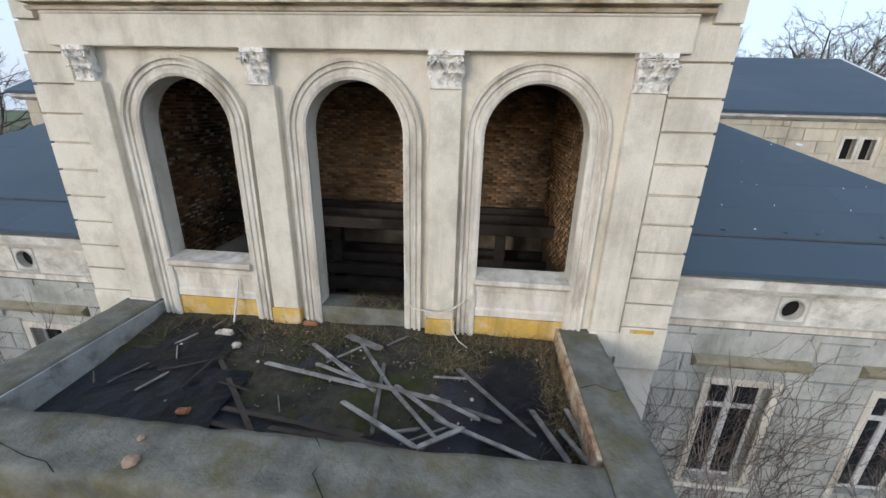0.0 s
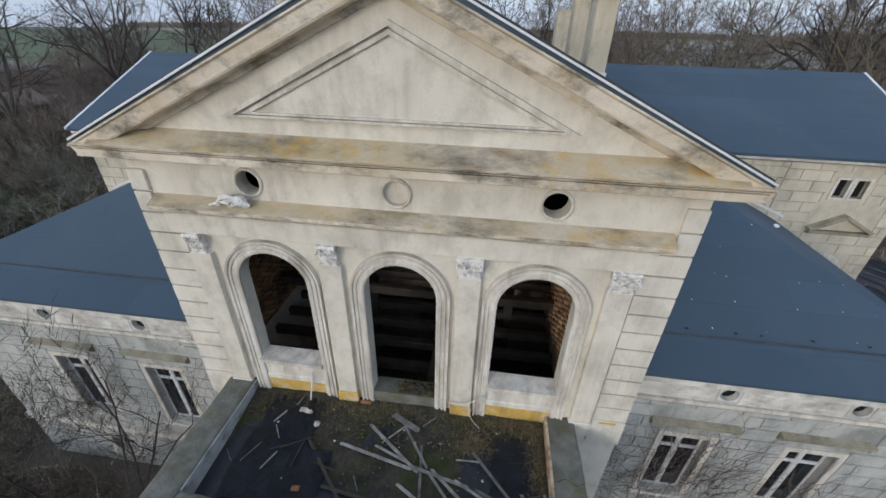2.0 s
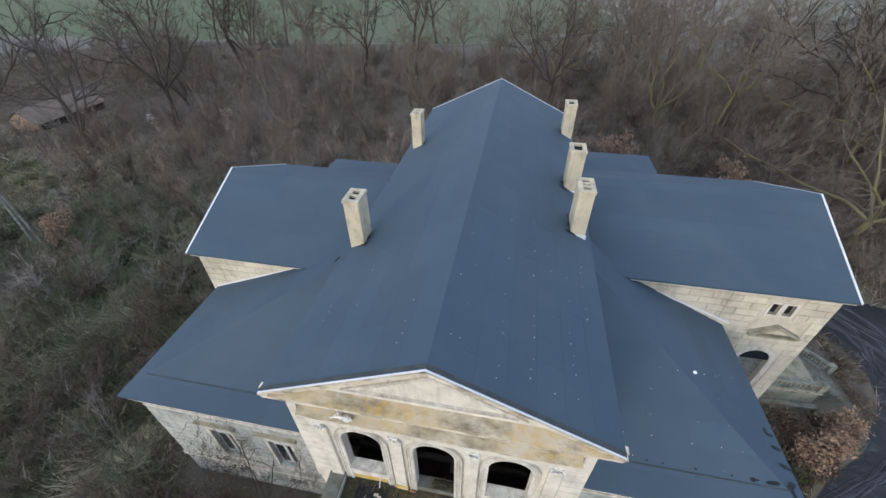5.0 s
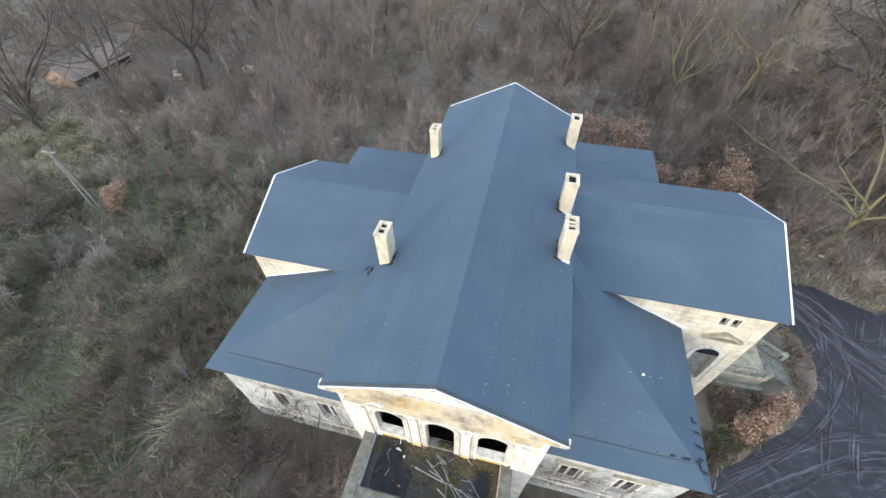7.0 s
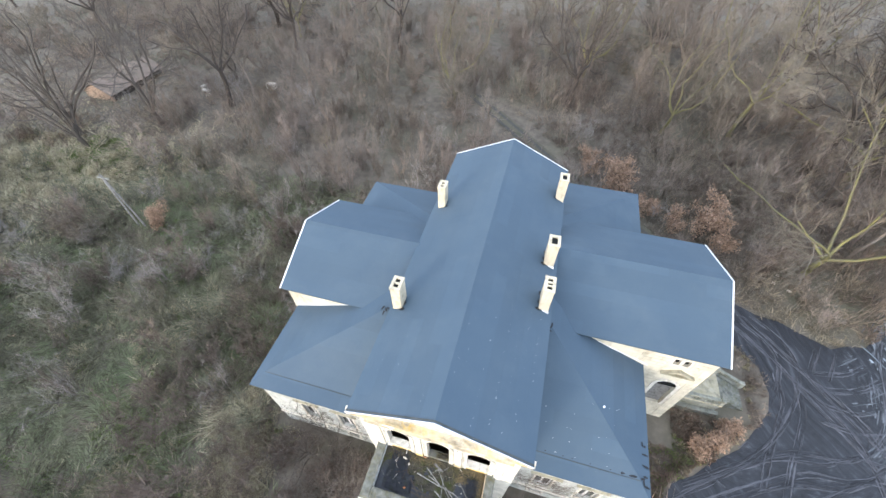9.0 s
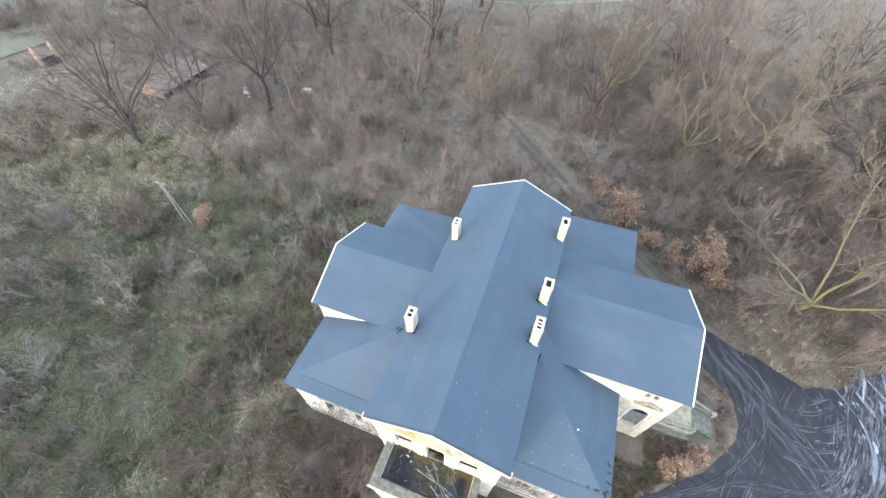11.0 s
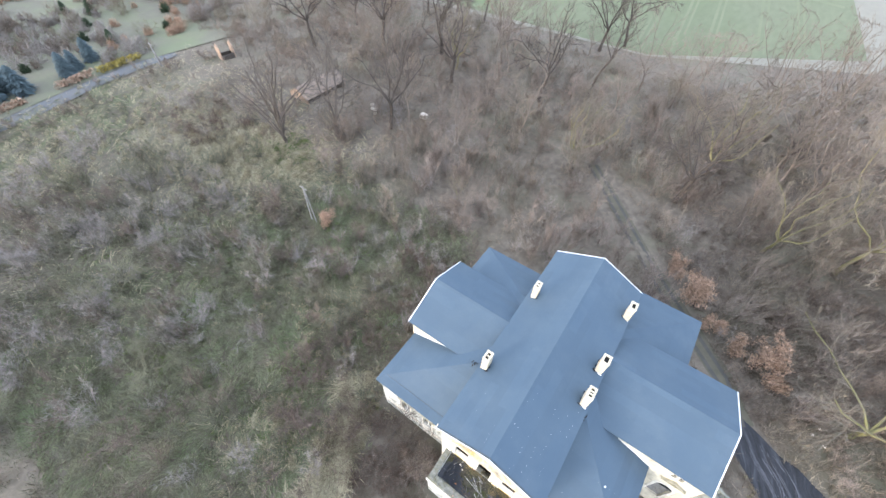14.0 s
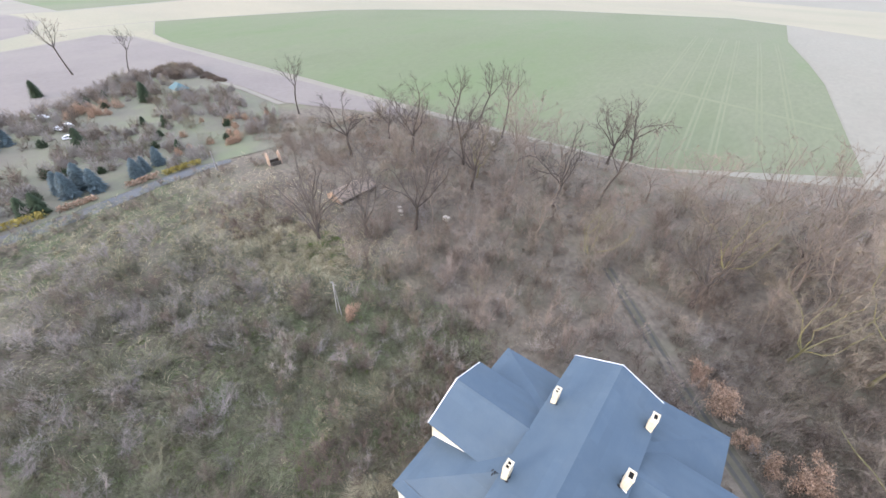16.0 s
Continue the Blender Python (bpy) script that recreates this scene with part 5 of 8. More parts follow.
roof_part("cross_wing_roof", gable_roof_x(0.9, RW[0], RW[1], RW[2], RW[3], W_E, W_R), "blue-grey felt roof of a cross wing")


def low_roof(corner, hip, wing_y, ze, zh, kink=True):
    """Hipped lean-to over a corner wing. corner: outer eaves corner; hip: where the hip meets the main range."""
    (cx, cy), (hx, hy) = corner, hip
    s = 1 if cx > 0 else -1
    inner = s * TX
    d = 1 if hy > cy else -1
    slope_side = (zh - ze) / abs(cx - hx)
    zi = ze + slope_side * abs(cx - inner)
    faces = []
    # face rising from the side eaves
    back_y = wing_y + d * 0.1
    x_cross = cx - s * (W_E + 0.02 - ze) / slope_side
    faces.append([(cx, cy, ze), (cx, back_y, ze), (x_cross, back_y, ze + slope_side * abs(cx - x_cross)), (hx, hy + d * 2.6, zh), (hx, hy, zh)] + ([(cx - s * 0.34 / slope_side, cy + d * 1.15, ze + 0.34)] if kink else []))
    faces.append([(hx, hy, zh), (hx, hy + d * 2.6, zh), (inner, hy + d * 3.4, zi), (inner, hy, zi)])
    # face rising from the front eaves
    if kink:
        ky, kz = cy + d * 1.15, ze + 0.34
        kx = cx - s * 0.34 / slope_side
        faces.append([(cx, cy, ze), (kx, ky, kz), (inner, ky, kz), (inner, cy, ze)])
        faces.append([(kx, ky, kz), (hx, hy, zh), (inner, hy, zh), (inner, ky, kz)])
    else:
        faces.append([(cx, cy, ze), (hx, hy, zh), (inner, hy, zh), (inner, cy, ze)])
    bm = bmesh.new()
    for f in faces:
        slab(bm, f, 0.09)
    roof = part("low_roof", bm, FELT, house, "blue-grey hipped felt roof of a low corner wing")
    for k, f in enumerate(faces):
        felt_sheets(f, (0, 1, 0) if k < 2 else (1, 0, 0), roof)
    if kink:
        lap = bmesh.new()
        tube(lap, [(kx, ky, kz + 0.012), ((kx + inner) / 2, ky - d * 0.012, kz + 0.016), (inner, ky, kz + 0.012)], [0.022, 0.028, 0.022], 5)
        part("felt_lap", lap, FELT_EDGE, roof, "dirty lapped edge of the felt above the eaves")


low_roof((-15.62, 0.85), (-6.4, 8.1), 8.45, EAVE, 10.0)
low_roof((13.95, 0.85), (6.0, 9.9), 10.75, EAVE, 10.0)
low_roof((-15.2, 26.15), (-6.4, 19.3), 19.2, 6.47, 9.7, kink=False)
low_roof((14.33, 31.82), (6.2, 22.6), 22.4, 6.47, 9.7, kink=False)


def trims():
    """White metal flashing along the gable edges and dark drip edges along the eaves."""
    def strip(a, b, w=0.05, up=0.035, name="verge_flashing", mat=TRIM, deep=0.10):
        a, b = Vector(a), Vector(b)
        bm = bmesh.new()
        side = (b - a).cross(Vector((0, 0, 1))).normalized() * w
        q = [a - side, b - side, b + side, a + side]
        extrude(bm, [p + Vector((0, 0, up)) for p in q], (0, 0, -deep))
        part(name, bm, mat, house)
    for y in (NY0, NY1):
        for s in (-1, 1):
            strip((s * NX, y, NAVE_E), (0, y, RIDGE), 0.05 if y < 0 else 0.05, 0.005 if y < 0 else 0.03, deep=0.035 if y < 0 else 0.10)
            if y < 0:
                strip((s * NX, y + 0.105, NAVE_E), (0, y + 0.105, RIDGE), 0.05, 0.04, "verge_felt", FELT_EDGE)
    for wx, y0, yr, y1 in (LW, RW):
        strip((wx, y0, W_E), (wx, yr, W_R))
        strip((wx, yr, W_R), (wx, y1, W_E))
    strip((14.2, 10.72, 6.35), (7.4, 10.72, 9.05), 0.07, 0.06, "wall_flashing")
    strip((-15.5, 8.42, 6.30), (-8.6, 8.42, 9.02), 0.07, 0.06, "wall_flashing")


trims()


def chimney(x0, y0, x1, y1, z0, top, flues, along="y"):
    ch = new("chimney")
    ch.parent = house
    ch["label"] = "pale plastered chimney stack with sooty flues"
    part("shaft", soft_box(x0, y0, z0, x1, y1, top - 0.14, r=0.02), STACK, ch)
    m = 0.03
    bm = bmesh.new()
    box(bm, x0 - m, y0 - m, top - 0.14, x1 + m, y0 + 0.18, top)
    box(bm, x0 - m, y1 - 0.18, top - 0.14, x1 + m, y1 + m, top)
    box(bm, x0 - m, y0 + 0.18, top - 0.14, x0 + 0.18, y1 - 0.18, top)
    box(bm, x1 - 0.18, y0 + 0.18, top - 0.14, x1 + m, y1 - 0.18, top)
    n = flues
    step = (y1 - y0 - 0.36) / n
    for k in range(1, n):
        yy = y0 + 0.18 + step * k
        box(bm, x0 + 0.18, yy - 0.06, top - 0.14, x1 - 0.18, yy + 0.06, top)
    part("cap", bm, STACK, ch)
    part("flue", one_box(x0 + 0.17, y0 + 0.17, top - 0.138, x1 - 0.17, y1 - 0.17, top - 0.13), DARK, ch, "sooty black flue")
    for a, b, c, d in ((x0 - 0.05, y0 - 0.05, x1 + 0.05, y0), (x0 - 0.05, y1, x1 + 0.05, y1 + 0.05)):
        part("base_flashing", one_box(a, b, z0, c, d, z0 + 0.42 - 0.25 * (abs(x0) > 4.8)), TRIM, ch)


chimney(-5.45, 7.25, -4.75, 8.35, 11.35, 14.15, 2)
chimney(4.72, 9.85, 5.42, 11.15, 11.35, 14.15, 3)
chimney(4.62, 14.1, 5.42, 15.2, 11.35, 14.15, 1)
chimney(-5.25, 18.35, -4.6, 19.35, 11.4, 14.1, 2)
chimney(4.85, 22.25, 5.6, 23.35, 11.3, 13.95, 1)


def sealant_spots():
    """White dots of sealant in rows on the felt, black bitumen dabs near the eaves, and black patches that paint shade
    by the chimneys.
    """
    rng = random.Random(8)
    white, black = bmesh.new(), bmesh.new()

    def dab(bm, p, nrm, a, b, turn):
        q = Vector(nrm).to_track_quat("Z", "Y")
        ring = [Vector(p) + q @ Vector((a * math.cos(t) * math.cos(turn) - b * math.sin(t) * math.sin(turn), a * math.cos(t) * math.sin(turn) + b * math.sin(t) * math.cos(turn), 0.022)) for t in (2 * math.pi * k / 6 for k in range(6))]
        bm.faces.new([bm.verts.new(v) for v in ring])
    sl = (RIDGE - NAVE_E) / NX
    for s, columns in ((1, (0.35, 0.75, 1.9, 2.9, 3.6, 4.3, 5.0)), (-1, (1.1, 2.3, 3.4, 4.6))):
        for x in columns:
            for k in range(26 if s > 0 else 12):
                y = 0.3 + k * 0.42 + rng.uniform(-0.1, 0.1)
                if y < 9.3 and rng.random() < (0.42 if s > 0 else 0.3):
                    xx = x + rng.uniform(-0.06, 0.06)
                    r = rng.uniform(0.008, 0.024)
                    dab(white, (s * xx, y, RIDGE - sl * xx), (s * sl, 0, 1), r, r * 0.8, 0)
    sf = (10.0 - EAVE - 0.34) / (9.9 - 2.0)
    for k in range(24):
        x, y = rng.uniform(5.9, 12.0), 2.1 + rng.choice((0.15, 0.9, 1.7, 2.6, 3.5)) + rng.uniform(-0.05, 0.05)
        r = rng.uniform(0.008, 0.022)
        dab(white, (x, y, EAVE + 0.34 + sf * (y - 2.0)), (0, -sf, 1), r, r, 0)
    dab(white, (10.41, 5.6, EAVE + 0.34 + sf * 3.6 + 0.02), (0, -sf, 1), 0.09, 0.08, 0)
    for x in (6.3, 7.0, 8.2, 8.8, 10.0, 11.3, 12.2):
        dab(black, (x, 2.15, EAVE + 0.41 + 0.012), (0, -sf, 1), rng.uniform(0.04, 0.09), 0.035, 0)
    for x, half in ((12.05, 0.12), (12.75, 0.28), (13.35, 0.15)):
        dab(black, (x, 2.1 + 0.05 * math.sin(9 * x), EAVE + 0.40), (0, -sf, 1), half, 0.085, rng.uniform(-0.1, 0.1))
    ss = (10.0 - EAVE) / 7.95
    for y, half in ((1.75, 0.3), (2.35, 0.22), (3.0, 0.34), (3.75, 0.3), (4.3, 0.12)):
        dab(black, (13.62 + 0.04 * math.sin(5 * y), y, EAVE + ss * 0.33 + 0.02), (ss, 0, 1), 0.075, half, rng.uniform(-0.15, 0.15))
    dab(black, (13.45, 4.4, EAVE + ss * 0.5 + 0.02), (ss, 0, 1), 0.2, 0.07, 0.1)
    dab(black, (13.45, 1.95, EAVE + ss * 0.5 + 0.02), (ss, 0, 1), 0.22, 0.08, 0.0)
    for x, y in ((-6.55, 7.6), (-6.45, 7.9), (-6.75, 8.0), (-6.3, 8.1)):
        dab(black, (x, y, 9.98 + 0.03), (-0.2, -0.2, 1), 0.22, 0.08, rng.uniform(0, 3))
    for x, y in ((5.95, 9.7), (6.05, 9.95), (5.9, 9.4)):
        dab(black, (x, y, 10.0 + 0.03), (0.2, -0.2, 1), 0.2, 0.07, rng.uniform(0, 3))
    # Black patches at chimney bases; east of the left stacks they paint cast shadow.
    for cx, cy in ((-4.72, 7.2), (-4.7, 7.7), (4.68, 9.8), (4.66, 10.4), (4.58, 14.05), (4.56, 14.6), (-4.55, 18.4), (4.8, 22.3), (4.7, 11.2), (4.6, 15.3)):
        dab(black, (cx, cy, RIDGE - sl * abs(cx) + 0.008), (math.copysign(sl, cx), 0, 1), rng.uniform(0.10, 0.2), rng.uniform(0.12, 0.3), 0)
    w = part("sealant_spots", white, TRIM, house)
    b = part("bitumen_dabs", black, FELT_BLACK, house)
    tagged(w, "small white sealant spots on the felt", kind="stuff")
    tagged(b, "black bitumen repair dabs on the felt and painted shade by the chimneys", kind="stuff")


sealant_spots()

# ---- the balcony over the porch ----
BX0, BX1, BY = -4.55, 4.10, -3.62
IX0, IX1, IY, PTOP = -3.88, 3.46, -2.84, 5.28


def rough_block(x0, y0, z0, x1, y1, z1, seed, rough=0.018):
    """A weathered block: uneven faces and chipped, rounded edges."""
    bm = one_box(x0, y0, z0, x1, y1, z1)
    for axis, size in ((0, x1 - x0), (1, y1 - y0), (2, z1 - z0)):
        edges = [e for e in bm.edges if abs((e.verts[0].co - e.verts[1].co)[axis]) > 1e-4]
        bmesh.ops.subdivide_edges(bm, edges=edges, cuts=max(2, min(60, int(size / 0.09))), use_grid_fill=True)
    lo, hi = Vector((x0, y0, z0)), Vector((x1, y1, z1))
    for v in bm.verts:
        p = v.co.copy()
        near = sum(1 for k in range(3) if min(p[k] - lo[k], hi[k] - p[k]) < 0.01)
        chip = max(0.0, noise.noise(p * 2.3 + Vector((seed, 0, 0))) - 0.05) * (0.10 if near > 1 else 0.0)
        mid = (lo + hi) / 2
        for k in range(3):
            if min(p[k] - lo[k], hi[k] - p[k]) < 0.01:
                v.co[k] += (0.4 * chip + 0.008 * (near > 1)) * (1 if p[k] < mid[k] else -1)
        v.co += Vector((noise.noise(p * 4 + Vector((0, seed, 0))), noise.noise(p * 4 + Vector((seed, 5, 0))), noise.noise(p * 3 + Vector((0, 0, seed))))) * rough * 0.6
        v.co.z += noise.noise(p * 9) * rough * 0.25
    for f in bm.faces:
        f.smooth = True
    return bm


def balcony():
    bm = bmesh.new()
    box(bm, BX0, BY, GROUND, BX1, 0.0, 4.60)
    part("porch_mass", bm, GREY, house, "weathered porch block below the balcony")
    bm = bmesh.new()
    extrude(bm, [(IX0, -0.0, 4.60), (IX0, IY, 4.60), (IX0, IY, 4.80), (IX0, 0.0, 4.93)], (IX1 - IX0, 0, 0))
    part("balcony_floor", bm, WET_FELT, house, "black wet bitumen balcony floor with puddles")
    for name, c in (("left", (BX0, BY, 4.60, IX0, -0.0, PTOP)), ("right", (IX1, BY, 4.60, BX1, -0.0, PTOP)), ("front", (IX0, BY, 4.60, IX1, IY, PTOP))):
        part("parapet", rough_block(*c, seed=len(name)), CONCRETE, house, "low mossy concrete balcony parapet")
    part("parapet_ledge", soft_box(BX0 - 0.14, BY - 0.14, 4.45, BX1 + 0.14, BY - 0.002, 4.78, r=0.02), PALE, house, "chipped pale ledge round the porch")
    bm = bmesh.new()
    box(bm, IX1 - 0.05, IY + 0.1, 4.72, IX1 + 0.002, -0.02, PTOP - 0.02)
    part("parapet_lining", bm, RUST, house, "rusty flaking metal lining of the parapet")
    part("parapet_lining", one_box(IX0 - 0.002, IY + 0.02, 4.70, IX0 + 0.03, -0.02, PTOP - 0.03), LINING, house, "grey flaking plaster lining of the parapet")
    bm = bmesh.new()
    n, m = 130, 48
    rows = []
    for j in range(m + 1):
        row = []
        for i in range(n + 1):
            x = IX0 + (IX1 - IX0) * i / n
            y = -0.02 - 2.78 * j / m
            heap = min(1.0, max(0.0, (x + y + 3.5) * 1.6)) * min(1.0, max(0.0, (2.5 - x + 0.3 * y) * 1.4)) + math.exp(-((x - IX0) / 0.22) ** 2)
            lump = max(0.0, noise.noise(Vector((x * 0.9, y * 0.9, 3.0))) * 0.34 + 0.20 * min(heap, 1.0) + 0.06 - 0.12 * j / m + noise.noise(Vector((x * 4, y * 4, 1.0))) * 0.10 + noise.noise(Vector((x * 11, y * 11, 5.0))) * 0.06)
            edge = 0.10 * math.exp(-(j / m * 2.5) / 0.35)
            row.append(bm.verts.new((x, y, 4.93 - 0.13 * (-y / 2.66) - 0.03 + lump * 0.24 + edge)))
        rows.append(row)
    for a, b in zip(rows, rows[1:]):
        for i in range(n):
            bm.faces.new((a[i], a[i + 1], b[i + 1], b[i]))
    tagged(part("soil_drift", bm, MOSS), "mossy soil drifted over the balcony floor", "soil", kind="stuff")


balcony()


def floor_z(y):
    return 4.93 - 0.13 * (-y / 2.66)


def plank(a, b, width, lift=0.05, lift_b=None, mat=OLD_WOOD):
    """A loose board lying from a to b, with splintered ends."""
    a, b = Vector((*a, floor_z(a[1]) + lift + 0.03)), Vector((*b, floor_z(b[1]) + (lift if lift_b is None else lift_b) + 0.03))
    d = b - a
    ln = d.length
    bm = bmesh.new()
    w, t = width * 0.33, 0.022
    k = 0.04 * (1 + (ln * 7) % 1)
    extrude(bm, [(0, -w, -t / 2), (ln - k, -w, -t / 2), (ln, -w * 0.3, -t / 2), (ln - k * 0.4, w, -t / 2), (k * 0.5, w, -t / 2), (0, w * 0.2, -t / 2)], (0, 0, t))
    ob = part("plank", bm, mat)
    q = d.to_track_quat("X", "Z")
    ob.matrix_world = Matrix.Translation(a) @ q.to_matrix().to_4x4()
    return tagged(ob, "loose grey weathered board on the littered balcony", "plank", "loose boards on the balcony")


# board ends on the balcony: x, y, x, y, width
BOARDS = [
    (-1.23, -1.23, 0.51, -1.60, 0.10),
    (-0.67, -0.71, 0.65, -1.64, 0.10),
    (0.26, -1.95, 1.40, -2.60, 0.10),
    (1.39, -2.60, 1.95, -2.19, 0.10),
    (0.62, -1.01, 0.80, -2.41, 0.09),
    (0.13, -0.60, 0.83, -1.52, 0.08),
    (0.46, -1.55, 1.76, -1.84, 0.10),
    (0.85, -1.62, 1.60, -2.40, 0.08),
    (1.55, -2.02, 2.92, -2.60, 0.09),
    (1.79, -1.04, 2.86, -2.18, 0.09),
    (2.83, -1.79, 3.18, -2.60, 0.11),
    (3.15, -2.11, 3.45, -2.60, 0.10),
    (1.88, -1.80, 2.43, -2.02, 0.10),
    (1.02, -2.35, 1.39, -2.21, 0.07),
    (-0.45, -2.60, 0.30, -2.66, 0.09),
    (3.29, -1.75, 3.45, -2.34, 0.08),
    (-0.20, -0.35, 0.50, -0.71, 0.20),
    (-0.42, -1.19, 0.39, -1.45, 0.08),
    (0.92, -1.55, 1.79, -2.24, 0.09),
    (1.44, -1.72, 2.15, -2.05, 0.08),
]
for k, (ax, ay, bx, by, w) in enumerate(BOARDS):
    plank((ax, ay), (bx, by), w, 0.06 + 0.035 * (k % 4), 0.06 + 0.035 * ((k * 3 + 1) % 4))


def crumpled_felt(x0, y0, x1, y1, seed):
    """A torn sheet of black roofing felt, buckled into folds."""
    bm = bmesh.new()
    n = 14
    grid = []
    for i in range(n + 1):
        row = []
        for j in range(n + 1):
            u, w = i / n, j / n
            x = x0 + (x1 - x0) * u + 0.12 * noise.noise(Vector((u * 3, w * 3, seed)))
            y = y0 + (y1 - y0) * w + 0.12 * noise.noise(Vector((u * 3, w * 3, seed + 9)))
            z = floor_z(y) + 0.06 + 0.08 * abs(noise.noise(Vector((x * 1.6, y * 1.6, seed)))) + 0.02 * noise.noise(Vector((x * 6, y * 6, seed)))
            row.append(bm.verts.new((x, min(y, -0.06), z)))
        grid.append(row)
    for a, b in zip(grid, grid[1:]):
        for j in range(n):
            bm.faces.new((a[j], a[j + 1], b[j + 1], b[j]))
    bmesh.ops.solidify(bm, geom=list(bm.faces), thickness=0.006)
    tagged(part("torn_felt", bm, WET_FELT), "torn buckled sheet of black roofing felt on the balcony", "felt", "torn felt on the balcony")


for ax, ay, bx, by in ((-2.0, -1.22, -0.56, -2.68), (-0.55, -2.42, 1.25, -2.55), (-1.32, -2.18, 0.70, -2.40), (-0.20, -2.30, 1.65, -2.66), (0.10, -2.52, 1.30, -2.70)):
    plank((ax, ay), (bx, by), 0.11, 0.05, None, DARK_WOOD)


crumpled_felt(-3.30, -1.55, -1.95, -0.15, 2.0)
crumpled_felt(-3.40, -2.70, -1.35, -1.40, 4.0)
crumpled_felt(2.2, -2.6, 3.2, -0.6, 6.0)


def balcony_litter():
    rng = random.Random(12)
    for k in range(34):
        x, y, a, ln = rng.uniform(-3.5, 3.2), rng.uniform(-2.6, -0.2), rng.uniform(0, 3.14), rng.uniform(0.15, 0.75)
        bx, by = max(-3.7, min(3.3, x + ln * math.cos(a))), max(-2.7, min(-0.1, y + ln * math.sin(a)))
        o = plank((x, y), (bx, by), rng.uniform(0.018, 0.05), rng.uniform(0.04, 0.09), None, DARK_WOOD if k % 3 else OLD_WOOD)
        o.name = "splinter"
        tagged(o, "dark splinter of broken lath on the balcony", "lath", "broken laths on the balcony")
    for k in range(26):
        bm = bmesh.new()
        r = rng.uniform(0.012, 0.04) if k else 0.09
        bmesh.ops.create_icosphere(bm, subdivisions=1, radius=r)
        for v in bm.verts:
            v.co *= rng.uniform(0.65, 1.2)
            v.co.z *= 0.7
        x, y = (rng.uniform(IX0 + 0.3, IX1 - 0.3), rng.uniform(-2.4, -0.25)) if k else (-1.95, -0.85)
        bm.transform(Matrix.Translation((x, y, floor_z(y) + 0.05 + r * 0.3)))
        tagged(part("rubble_stone", bm, RUBBLE), "small pale lump of plaster rubble", "stone", "rubble on the balcony")
    ob = plank((-2.35, -0.30), (-2.28, -0.06), 0.05, 0.02, 0.85, WHITE_WOOD)
    tagged(ob, "thin white painted strip leaning on the wall", "strip")
    bm = one_box(-2.50, -0.60, floor_z(-0.5) + 0.07, -2.32, -0.49, floor_z(-0.5) + 0.10)
    tagged(part("plaster_slab", bm, PALE), "broken pale slab of plaster lying flat", "debris")
    for x, y, r in ((-1.58, -3.12, 0.045), (-1.42, -3.42, 0.085)):
        bm = bmesh.new()
        bmesh.ops.create_icosphere(bm, subdivisions=2, radius=r)
        for v in bm.verts:
            v.co *= rng.uniform(0.8, 1.1)
            v.co.z = max(-r * 0.5, v.co.z * 0.6)
        bm.transform(Matrix.Translation((x, y, PTOP + r * 0.5)))
        tagged(part("brick_lump", bm, PINK_BRICK), "worn lump of orange brick on the parapet", "brick", "bricks on the parapet")
    for ax, ay, bx, by, w in ((-1.41, -2.40, 0.57, -2.74, 0.10), (-0.58, -2.49, 1.4, -2.72, 0.12), (-0.62, -2.62, 0.38, -2.76, 0.07), (-0.2, -2.3, 0.7, -2.62, 0.06)):
        ob = plank((ax, ay), (bx, by), w, 0.03, 0.05, DARK_WOOD)
        tagged(ob, "dark rotten board along the balcony parapet", "plank", "loose boards on the balcony")
    # broken corner of the pilaster base, bare red brick
    bm = soft_box(-1.10, -0.19, 4.90, -0.82, -0.10, 5.10, r=0.03)
    part("exposed_brick", bm, ORANGE_BRICK, house, "bare orange brick where the plaster has broken off")
    # cracks across the parapet's top
    for pts in (((-3.9, -3.30), (-3.4, -3.38), (-3.1, -3.33), (-2.6, -3.46), (-2.3, -3.50), (-2.1, -3.60)), ((0.3, -2.86), (0.5, -3.1), (0.45, -3.3), (0.7, -3.6)), ((3.48, -1.6), (3.7, -1.5), (3.9, -1.62), (4.08, -1.55))):
        bm = bmesh.new()
        tube(bm, [(x, y, PTOP + 0.001) for x, y in pts], [0.005] * len(pts), 4)
        part("parapet_crack", bm, DARK, house, "dark crack across the parapet")
    # fine rubble strewn through the soil
    count = 900
    g = np.random.default_rng(31)
    px, py = g.normal(0.2, 1.35, count), -0.1 - np.abs(g.normal(0, 1.0, count))
    ok = (px > IX0 + 0.1) & (px < IX1 - 0.1) & (py > IY + 0.1) & (px + py > -3.4)
    px, py = px[ok], py[ok]
    r = 0.007 + 0.026 * g.random(len(px)) ** 4
    octa = np.array([(1, 0, 0), (0, 1, 0), (-1, 0, 0), (0, -1, 0), (0, 0, 0.8), (0, 0, -0.8)], float)
    where = np.stack([px, py, 4.93 + 0.13 * py / 2.66 + 0.03 + r * 0.3], 1)
    v = where[:, None, :] + octa[None] * r[:, None, None] * g.uniform(0.6, 1.3, (len(px), 6, 1))
    tri = np.array([(0, 1, 4), (1, 2, 4), (2, 3, 4), (3, 0, 4), (1, 0, 5), (2, 1, 5), (3, 2, 5), (0, 3, 5)])
    f = (tri[None] + 6 * np.arange(len(px))[:, None, None]).reshape(-1, 3)
    tagged(from_arrays("fine_rubble", v.reshape(-1, 3), f, CRUMBS), "fine crumbs of plaster and stone in the soil", "rubble", kind="stuff")
